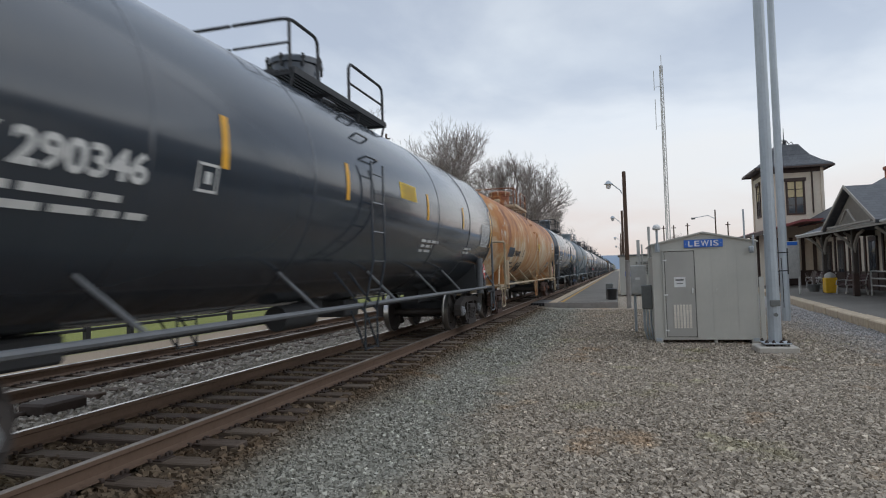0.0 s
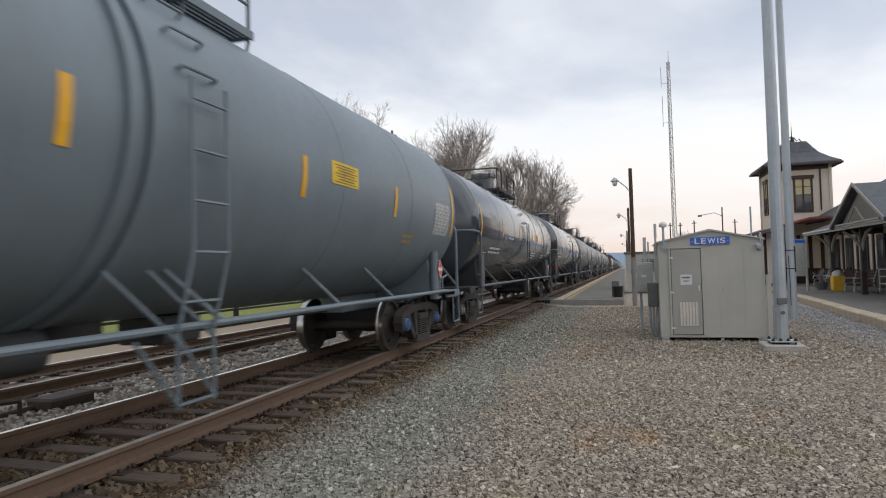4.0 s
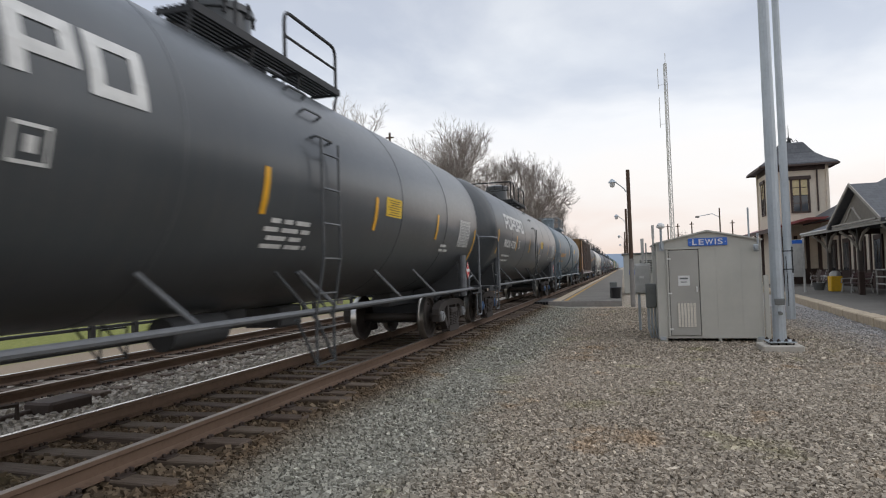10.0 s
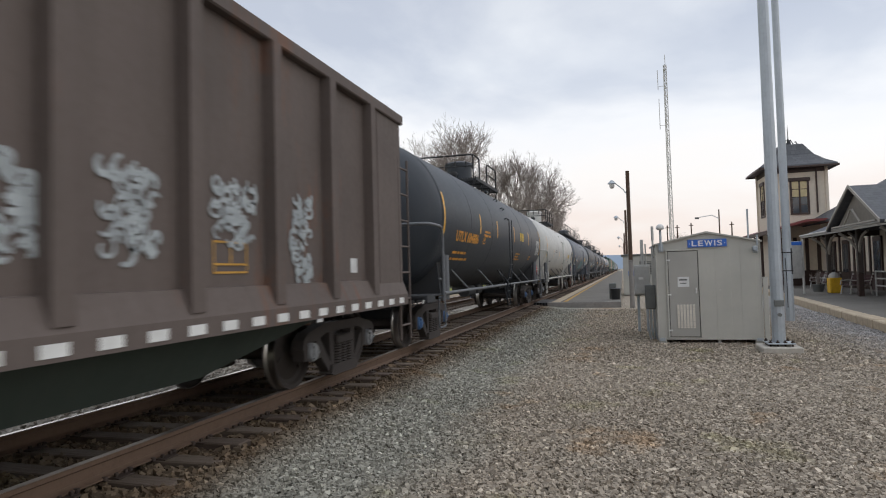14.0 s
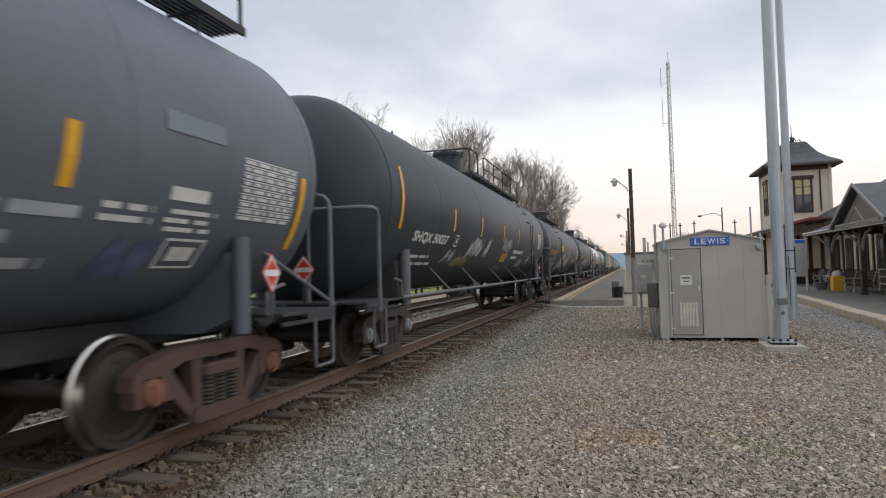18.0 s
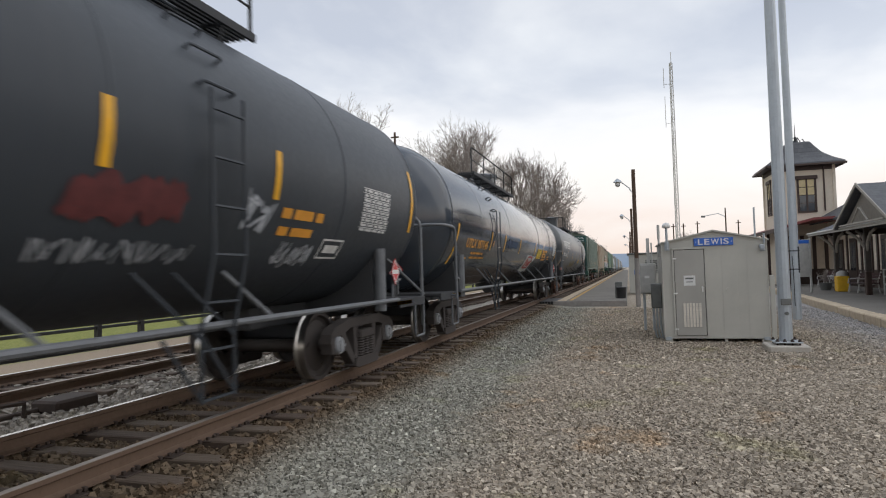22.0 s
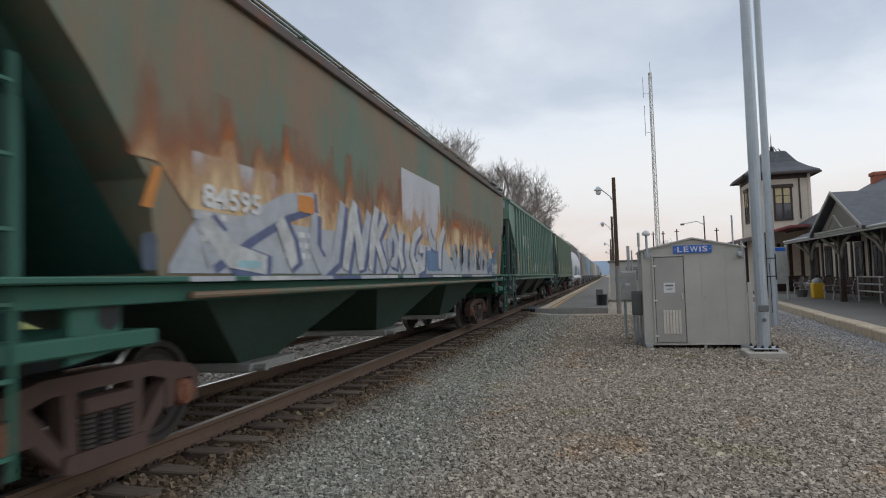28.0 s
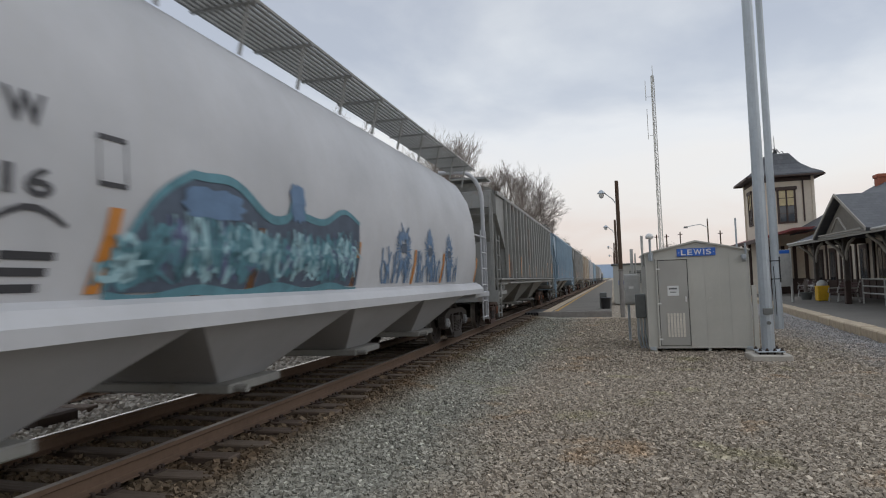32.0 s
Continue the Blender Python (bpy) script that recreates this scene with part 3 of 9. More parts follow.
def make_hut():
    o = empty("signal_hut", 1.775, 14.7, -0.3)
    W, D = 1.05, 2.35
    b = Build()
    b.extrude([(-W, 0.09), (W, 0.09), (W, 2.19), (0.0, 2.40), (-W, 2.19)], "y", 0.0, D)
    part("body", b, M["hut"], o)
    b = Build()
    for s in (-1, 1):
        b.add([(s * (W + 0.04), -0.05, 2.17), (0, -0.05, 2.405), (0, D + 0.05, 2.405), (s * (W + 0.04), D + 0.05, 2.17),
               (s * (W + 0.04), -0.05, 2.20), (0, -0.05, 2.44), (0, D + 0.05, 2.44), (s * (W + 0.04), D + 0.05, 2.20)],
              [(0, 1, 2, 3), (4, 5, 6, 7), (0, 1, 5, 4), (3, 2, 6, 7), (0, 3, 7, 4), (1, 2, 6, 5)])
    part("roof", b, M["hut"], o, "shallow sheet metal gable roof")
    b = Build(); b.box(-0.80, -0.195, -0.035, -0.002, 0.16, 2.02, 0.006); door = part("door", b, M["hut_door"], o, "flush metal door")
    b = Build(); b.box(-0.812, -0.183, -0.0035, -0.0012, 0.15, 2.032); part("door_gasket", b, M["black"], o, "dark rubber door seal")
    b = Build()
    for x0, x1, z0, z1 in ((-0.85, -0.812, 0.14, 2.05), (-0.183, -0.155, 0.14, 2.05), (-0.85, -0.155, 2.032, 2.065)):
        b.box(x0, x1, -0.045, -0.0005, z0, z1, 0.004)
    part("door_frame", b, M["hut"], o)
    b = Build(); b.box(-0.66, -0.27, -0.042, -0.03, 0.33, 0.87); grille = part("grille", b, M["hut_door"], door, "louvred vent")
    for i in range(6):
        b = Build()
        for k in range(14):
            b.box(-0.65 + 0.0635 * i, -0.65 + 0.0635 * i + 0.046, -0.056, -0.041, 0.345 + k * 0.037, 0.345 + k * 0.037 + 0.031)
        part("slat", b, M["cream_slat"], door)
    b = Build(); b.box(-0.26, -0.235, -0.07, -0.035, 1.10, 1.22, 0.005); b.tube((-0.25, -0.06, 1.19), (-0.25, -0.11, 1.19), 0.018, n=10); part("handle", b, M["white"], door, "metal door handle")
    for z in (0.28, 1.06, 1.82):
        b = Build(); b.box(-0.835, -0.76, -0.048, -0.03, z, z + 0.03, 0.003); part("hinge", b, M["white"], door)
    b = Build(); b.box(-0.62, -0.385, -0.040, -0.036, 1.24, 1.46); part("notice", b, M["paper"], door, "white paper notice with unreadable lines")
    b = Build(); b.box(-0.59, -0.42, -0.043, -0.0405, 1.38, 1.415); b.box(-0.57, -0.44, -0.043, -0.0405, 1.31, 1.33); part("notice_print", b, M["hut_dark"], door)
    b = Build(); b.tube((0.265, -0.03, 1.15), (0.265, 0.0, 1.15), 0.036, n=12); part("round_boss", b, M["hut"], o, "", 40)
    for x in (0.16, 0.66):
        b = Build(); b.box(x, x + 0.30, -0.0045, -0.0008, 0.125, 2.15, 0.002); part("wall_seam", b, M["hut"], o)
    # sign
    b = Build(); b.box(-0.385, 0.405, -0.035, -0.012, 2.095, 2.265, 0.004); sign = part("sign_board", b, M["blue"], o, "blue enamel name sign")
    for ch, x0, x1 in (("L", 0.0, 0.10), ("E", 0.13, 0.235), ("W", 0.26, 0.425), ("I", 0.455, 0.482), ("S", 0.51, 0.62)):
        v, f = text_mesh(ch, 0.018)
        b = Build(); b.add([(-0.30 + x0 + (x1 - x0) * p, -0.038, 2.12 + 0.122 * q) for p, q in v], f); part("letter", b, M["white"], sign, "white letter " + ch)
    for x in (-0.35, 0.36):
        b = Build(); b.box(x, x + 0.015, -0.038, -0.0355, 2.17, 2.185); part("screw", b, M["white"], sign)
    # frame angles, skids, brackets
    for s in (-1, 1):
        b = Build(); b.box(s * W - 0.012, s * W + 0.012, -0.012, 0.02, 0.09, 2.185, 0.004); part("corner_post", b, M["hut"], o)
        b = Build(); b.box(s * 0.96 - 0.07, s * 0.96 + 0.07, -0.02, D, -0.12, 0.088, 0.01); part("skid", b, M["hut"], o)
        b = Build(); b.box(s * 0.98 - 0.06, s * 0.98 + 0.06, -0.045, -0.031, 0.06, 0.13, 0.004); part("lifting_lug", b, M["galv"], o)
    b = Build(); b.box(0.16, 0.22, 0.0, 0.12, -0.1, 0.088, 0.005); part("jack_post", b, M["hut"], o)
    b = Build(); b.box(-W, W, -0.012, 0.0, 0.09, 0.125, 0.003); part("base_rail", b, M["hut"], o)
    b = Build(); b.box(0.9, 0.99, -0.16, -0.03, 1.98, 2.08, 0.015); b.tube((0.95, -0.09, 1.99), (0.95, -0.11, 1.95), 0.04, 0.05, 10); part("flood_light", b, M["galv"], o, "small flood light, off", 40)
    b = Build(); b.tube((1.0, -0.05, 2.1), (1.0, -0.05, 2.32), 0.02, n=8); part("vent_pipe", b, M["galv"], o, "", 40)
    b = Build(); b.tube((0.93, 0.5, 2.1), (0.93, 0.5, 2.92), 0.02, n=10); part("riser_pipe", b, M["galv"], o, "", 40)
    b = Build(); b.box(1.085, 1.18, 0.0, 0.05, -0.1, 1.42, 0.006); part("marker_post", b, M["hut"], o)
    # antennas
    b = Build(); b.box(-0.99, -0.89, -0.05, -0.032, 2.02, 2.2, 0.004); b.tube((-0.94, -0.05, 2.05), (-0.94, -0.05, 2.52), 0.026, n=10); mast = part("antenna_mast", b, M["galv"], o, "", 40)
    b = Build(); b.lathe([(0.05, -0.02), (0.085, 0.0), (0.09, 0.03), (0.07, 0.08), (0.03, 0.105), (0.0, 0.11)], 16, (-0.94, -0.05, 2.53)); part("antenna_dome", b, M["white"], mast, "white mushroom antenna", 60)
    b = Build(); b.tube((-1.09, 0.35, 1.9), (-1.09, 0.35, 2.45), 0.022, n=8); b.tube((-1.09, 0.35, 2.3), (-1.09, 0.35, 2.62), 0.03, n=8); part("whip_antenna", b, M["box_pale"], o, "", 40)
    tagged(o, "grey sheet metal railway signal hut with a blue sign", "signal hut")
    # boxes on the left flank
    e = empty("meter_box", 0.50, 17.3, -0.3)
    b = Build(); b.box(-0.21, 0.19, -0.1, 0.12, 0.98, 1.76, 0.015); box = part("enclosure", b, M["box_pale"], e, "pale grey enclosure")
    b = Build(); b.box(-0.19, 0.17, -0.118, -0.102, 1.02, 1.72, 0.006); part("lid", b, M["box_pale"], box)
    b = Build(); b.box(-0.10, 0.02, -0.122, -0.119, 1.38, 1.44); part("label_plate", b, M["white"], box)
    for x in (-0.12, 0.1):
        b = Build(); b.tube((x, 0.02, -0.1), (x, 0.02, 0.99), 0.035, n=10); part("leg", b, M["galv"], e, "", 40)
    b = Build(); b.box(-0.03, 0.05, -0.05, 0.03, 1.76, 2.42, 0.006); b.tube((0.1, 0, 1.7), (0.1, 0, 2.3), 0.02, n=8); part("conduit", b, M["box_pale"], e)
    tagged(e, "pale grey electrical box on metal legs", "electrical box")
    e = empty("junction_box", 0.62, 15.5, -0.3)
    b = Build(); b.box(-0.13, 0.1, -0.1, 0.1, 0.72, 1.28, 0.012); part("enclosure", b, M["hut_dark"], e)
    b = Build(); b.box(-0.12, 0.09, -0.115, -0.102, 0.74, 1.26, 0.005); part("lid", b, M["hut_dark"], e)
    for x in (-0.08, -0.01, 0.06):
        b = Build(); b.path([(x, 0, 0.73), (x, 0, 0.35), (x + 0.03, 0.02, 0.1), (x + 0.1, 0.06, -0.1)], 0.025, 8); part("conduit", b, M["galv"], e, "", 50)
    tagged(e, "dark grey junction box with conduits", "electrical box")


make_hut()


def far_hut():
    o = empty("equipment_hut", 1.1, 40.0, -0.3)
    b = Build(); b.box(-1.05, 1.6, 0, 3.2, 0.05, 2.42, 0.02); part("body", b, M["hut"], o)
    b = Build(); b.box(-1.15, 1.7, -0.1, 3.3, 2.425, 2.52, 0.02); part("roof", b, M["hut_dark"], o)
    b = Build()
    for i in range(8):
        b.box(-0.1, 0.95, -0.05, 0.0, 1.3 + i * 0.1, 1.36 + i * 0.1, 0.01)
    part("louvre", b, M["hut_dark"], o, "dark horizontal louvres")
    b = Build(); b.box(-0.75, -0.35, -0.04, 0.0, 1.2, 1.5, 0.01); part("panel", b, M["blue"], o)
    tagged(o, "grey equipment hut with dark louvres", "signal hut")
    o = empty("platform_bin", -0.35, 30.3, -0.05)
    b = Build(); b.lathe([(0.2, 0.0), (0.23, 0.45), (0.25, 0.5), (0.22, 0.52)], 14, (0, 0, 0)); part("bin_body", b, M["black"], o, "", 40)
    b = Build(); b.box(-0.28, 0.05, 0.3, 0.62, 0.0, 0.75, 0.03); part("bin_box", b, M["hut_dark"], o)
    tagged(o, "dark litter bin at the platform edge", "bin")


far_hut()


def steel_pole(x, y, h, r0, r1, label, plinth):
    o = empty("steel_pole", x, y, -0.3)
    b = Build(); b.tube((0, 0, 0.14), (0, 0, h), r0, r1, 12); part("shaft", b, M["galv"], o, "", 20)
    if plinth:
        b = Build(); b.box(-0.36, 0.34, -0.36, 0.34, -0.2, 0.125, 0.02); part("plinth", b, M["concrete"], o, "pale concrete footing")
        b = Build(); b.box(-0.24, 0.24, -0.24, 0.24, 0.165, 0.19, 0.006); plate = part("base_plate", b, M["galv"], o)
        for sx in (-0.19, -0.065, 0.065, 0.19):
            for sy in (-0.19, 0.19):
                b = Build(); b.tube((sx, sy, 0.12), (sx, sy, 0.24), 0.018, n=8); b.tube((sx, sy, 0.19), (sx, sy, 0.215), 0.034, n=6); part("bolt", b, M["iron"], plate)
        b = Build(); b.box(-0.09, 0.09, -0.165, -0.12, 0.88, 1.0, 0.01); part("hand_hole", b, M["hut_dark"], o)
        b = Build(); b.tube((0, -0.12, 0.72), (0, -0.19, 0.72), 0.035, n=10); part("ground_lug", b, M["hut_dark"], o)
        b = Build(); b.box(0.10, 0.3, -0.02, 0.02, 1.89, 1.91); b.box(0.10, 0.3, -0.02, 0.02, 1.54, 1.56); b.box(0.275, 0.295, -0.015, 0.015, 1.48, 1.98, 0.004); part("bracket", b, M["black"], o)
        b = Build(); b.path([(0.17, -0.06, 0.85), (0.17, -0.06, 1.4), (0.16, -0.06, 1.8)], 0.007, 6); part("cable", b, M["black"], o)
    tagged(o, label, "pole")


steel_pole(2.84, 13.4, 12.0, 0.118, 0.082, "galvanised steel pole bolted to a concrete footing", True)
steel_pole(4.33, 19.0, 14.0, 0.112, 0.076, "second galvanised steel pole behind the hut", False)


# ---- lattice mast, poles, ridge ----
def lattice_mast():
    o = empty("radio_mast", 11.0, 150.0, -0.3)
    H, w0, w1 = 47.6, 0.52, 0.36
    leg = [(math.cos(a), math.sin(a)) for a in (0.3, 0.3 + 2.094, 0.3 + 4.189)]

    def at(k, z):
        r = w0 + (w1 - w0) * z / H
        return (leg[k][0] * r, leg[k][1] * r, z)

    for k in range(3):
        b = Build(); b.tube(at(k, 0), at(k, H), 0.10, 0.08, 5); part("leg", b, M["box_pale"], o)
    b = Build()
    n = 44
    for i in range(n):
        for k in range(3):
            z0, z1 = H * i / n, H * (i + 1) / n
            b.tube(at(k, z0), at((k + 1) % 3, z1), 0.045, n=3, cap=False)
            b.tube(at(k, z1), at((k + 1) % 3, z1), 0.045, n=3, cap=False)
    part("lattice", b, M["box_pale"], o)
    for x, z0, z1 in ((-1.5, 33, 40), (-1.6, 42, 46.6), (0.1, 46, 50)):
        b = Build(); b.tube((x, 0, z0), (x, 0, z1), 0.07, n=5); b.tube((x, 0, z0 + 0.8), (0, 0, z0 + 0.8), 0.05, n=4); part("antenna", b, M["box_pale"], o)
    tagged(o, "tall pale lattice radio mast with whip antennas", "radio mast")


lattice_mast()


def far_pole(x, y, h, lamp):
    o = empty("utility_pole", x, y, -0.3)
    b = Build(); b.tube((0, 0, 0), (0, 0, h), 0.11, 0.08, 8); part("pole", b, M["post"], o, "", 40)
    if lamp:
        b = Build(); b.path([(0, 0, h - 1.2), (-0.9, 0, h - 0.7), (-1.9, 0, h - 0.85), (-2.6, 0, h - 0.95)], 0.05, 5); part("arm", b, M["galv"], o)
        b = Build(); b.box(-3.0, -2.5, -0.12, 0.12, h - 1.15, h - 0.9, 0.03); part("lamp_head", b, M["hut_dark"], o)
    else:
        b = Build(); b.box(-0.3, 0.3, -0.04, 0.04, h - 0.4, h - 0.3, 0.01); part("cross_arm", b, M["post"], o)
    tagged(o, "wooden pole with a lamp arm" if lamp else "wooden utility pole with a cross arm", "utility pole", "poles beyond the hut")


for x, y, h, lamp in ((12.6, 90, 9.1, True), (7.5, 92, 7.4, False), (9.6, 95, 7.8, False), (14.1, 90, 7.4, False), (6.4, 95, 7.6, False)):
    far_pole(x, y, h, lamp)
far_pole(-15.5, 41.5, 11.7, False)


def ridge():
    b = Build()
    rnd = random.Random(3)
    n, y = 120, 2300.0
    xs = [-2600 + 5200 * i / n for i in range(n + 1)]
    hs = [44 + 14 * noise.noise((x * 0.0016, 1.7, 0)) + 5 * noise.noise((x * 0.009, 4.2, 0)) for x in xs]
    v = [(x, y, -3) for x in xs] + [(x, y + 60, h) for x, h in zip(xs, hs)] + [(x, y + 420, -3) for x in xs]
    k = n + 1
    b.add(v, [(i, i + 1, k + i + 1, k + i) for i in range(n)] + [(k + i, k + i + 1, 2 * k + i + 1, 2 * k + i) for i in range(n)])
    tagged(part("backdrop", b, M["hill"], None, "", 60), "distant hazy blue wooded ridge", "hill", kind="structure")


ridge()


# ---- bare trees ----
def tree_meshes(seed, spread=1.0, levels=6):
    rnd = random.Random(seed)
    trunk, crown = Build(), Build()
    n_twig = [0]

    def limb(p, d, length, r, level):
        b = trunk if level <= 1 else crown
        steps = 3 if level < 3 else 2 if level < 6 else 1
        q, pts = Vector(p), [Vector(p)]
        dd = Vector(d)
        for i in range(steps):
            dd = (dd + Vector((rnd.uniform(-1, 1), rnd.uniform(-1, 1), rnd.uniform(-0.5, 0.9))) * (0.10 + 0.05 * level)).normalized()
            q = q + dd * (length / steps)
            pts.append(q.copy())
        sides = 7 if level == 0 else 5 if level < 3 else 3
        for i in range(steps):
            b.tube(pts[i], pts[i + 1], r * (1 - 0.45 * i / steps), r * (1 - 0.45 * (i + 1) / steps), sides, False)
        if level >= levels:
            return
        kids = (5, 4, 4, 4, 3, 3)[level] + (1 if rnd.random() < 0.4 else 0)
        for k in range(kids):
            f = 0.45 + 0.55 * (k + rnd.random()) / kids if level else 0.5 + 0.5 * (k + 0.5) / kids
            i = min(int(f * steps), steps - 1)
            o = pts[i].lerp(pts[i + 1], f * steps - i)
            axis = Vector((rnd.gauss(0, 1), rnd.gauss(0, 1), rnd.gauss(0, 0.35)))
            axis = (axis - dd * axis.dot(dd)).normalized()
            w = rnd.uniform(0.45, 0.95) * spread
            nd = (dd * math.cos(w) + axis * math.sin(w) + Vector((0, 0, 0.18))).normalized()
            limb(o, nd, length * (rnd.uniform(0.52, 0.78) if level < 4 else rnd.uniform(0.5, 0.68)), max(r * rnd.uniform(0.42, 0.6), 0.008), level + 1)

    limb((0, 0, -0.3), (0, 0, 1), 5.6, 0.24, 0)
    return trunk.mesh("trunk", M["bark"], 50), crown.mesh("crown", M["twig"])


TREES = [tree_meshes(11), tree_meshes(23, 0.9), tree_meshes(37, 1.1)]
TOPS = [max(v.co.z for v in c.vertices) for t, c in TREES]


def plant(x, y, k, size, turn):
    o = empty("bare_tree", x, y, -0.3, turn)
    wide = 0.78 if 93 < y < 400 and x < 0 else 0.9
    o.scale = (size * wide, size * wide, size)
    part("trunk", TREES[k][0], None, o, "grey-brown trunk and limbs")
    part("crown", TREES[k][1], None, o, "fine leafless twigs")
    tagged(o, "leafless broad tree behind the tracks", "tree", "bare trees behind the tracks")


rt = random.Random(8)
for x, y, top in ((-16.6, 35, 12.4), (-19.4, 45, 11.8), (-22.1, 60, 12.5), (-24.0, 23, 16.0), (-26.0, 30, 16.5), (-24.6, 80, 22.0), (-22.7, 86, 24.8), (-18.0, 93, 20.0), (-16.2, 96, 20.8), (-14.2, 101, 22.0), (-13.4, 107, 18.6), (-12.2, 120, 15.0),
                  (-12.2, 140, 13.2), (-12.2, 165, 12.5), (-12.2, 200, 12.0), (-12.5, 250, 12.5), (-13.0, 320, 13.5)):
    k = rt.randrange(3)
    plant(x, y, k, top / TOPS[k], rt.uniform(0, 360))
for x, y, top in ((16.4, 200, 10.2), (19.5, 204, 12.6), (22.9, 200, 10.4), (34, 200, 9.0)):
    k = rt.randrange(3)
    plant(x, y, k, top / TOPS[k], rt.uniform(0, 360))


# ---- fence by the grass ----
def fence():
    o = empty("fence", -13.3, 0, -0.3)
    for y in (3.2, 8.2, 9.4, 13.2, 14.7, 19.4, 24.5, 25.4, 29.4, 34.4, 39.4, 40.6, 44.4, 49.4, 54.4, 59.4, 64.4, 69.4):
        b = Build(); b.box(-0.07, 0.07, y - 0.07, y + 0.07, -0.3, 0.63, 0.01); part("post", b, M["black"], o)
    b = Build(); b.box(-0.03, 0.03, 3.0, 70.0, 0.48, 0.56, 0.01); part("rail", b, M["black"], o)
    b = Build(); b.box(-0.03, 0.03, 3.0, 70.0, 0.16, 0.23, 0.01); part("rail", b, M["black"], o)
    tagged(o, "dark post and rail fence along the grass", "fence")


fence()


def switch_box():
    o = empty("switch_machine", -7.0, 6.2, -0.22)
    b = Build(); b.box(-0.22, 0.22, -0.1, 0.55, 0.0, 0.16, 0.03); part("case", b, M["iron"], o, "dark iron case")
    b = Build(); b.tube((-0.1, -0.1, 0.05), (-0.2, -1.1, 0.02), 0.035, n=8); part("rod", b, M["iron"], o, "", 40)
    b = Build(); b.path([(0.05, -0.4, 0.0), (0.05, -0.4, 0.2), (0.0, -0.75, 0.22), (0.0, -0.8, 0.0)], 0.03, 6); part("lever", b, M["iron"], o, "", 50)
    tagged(o, "dark iron track switch box with a rod", "switch box")


switch_box()


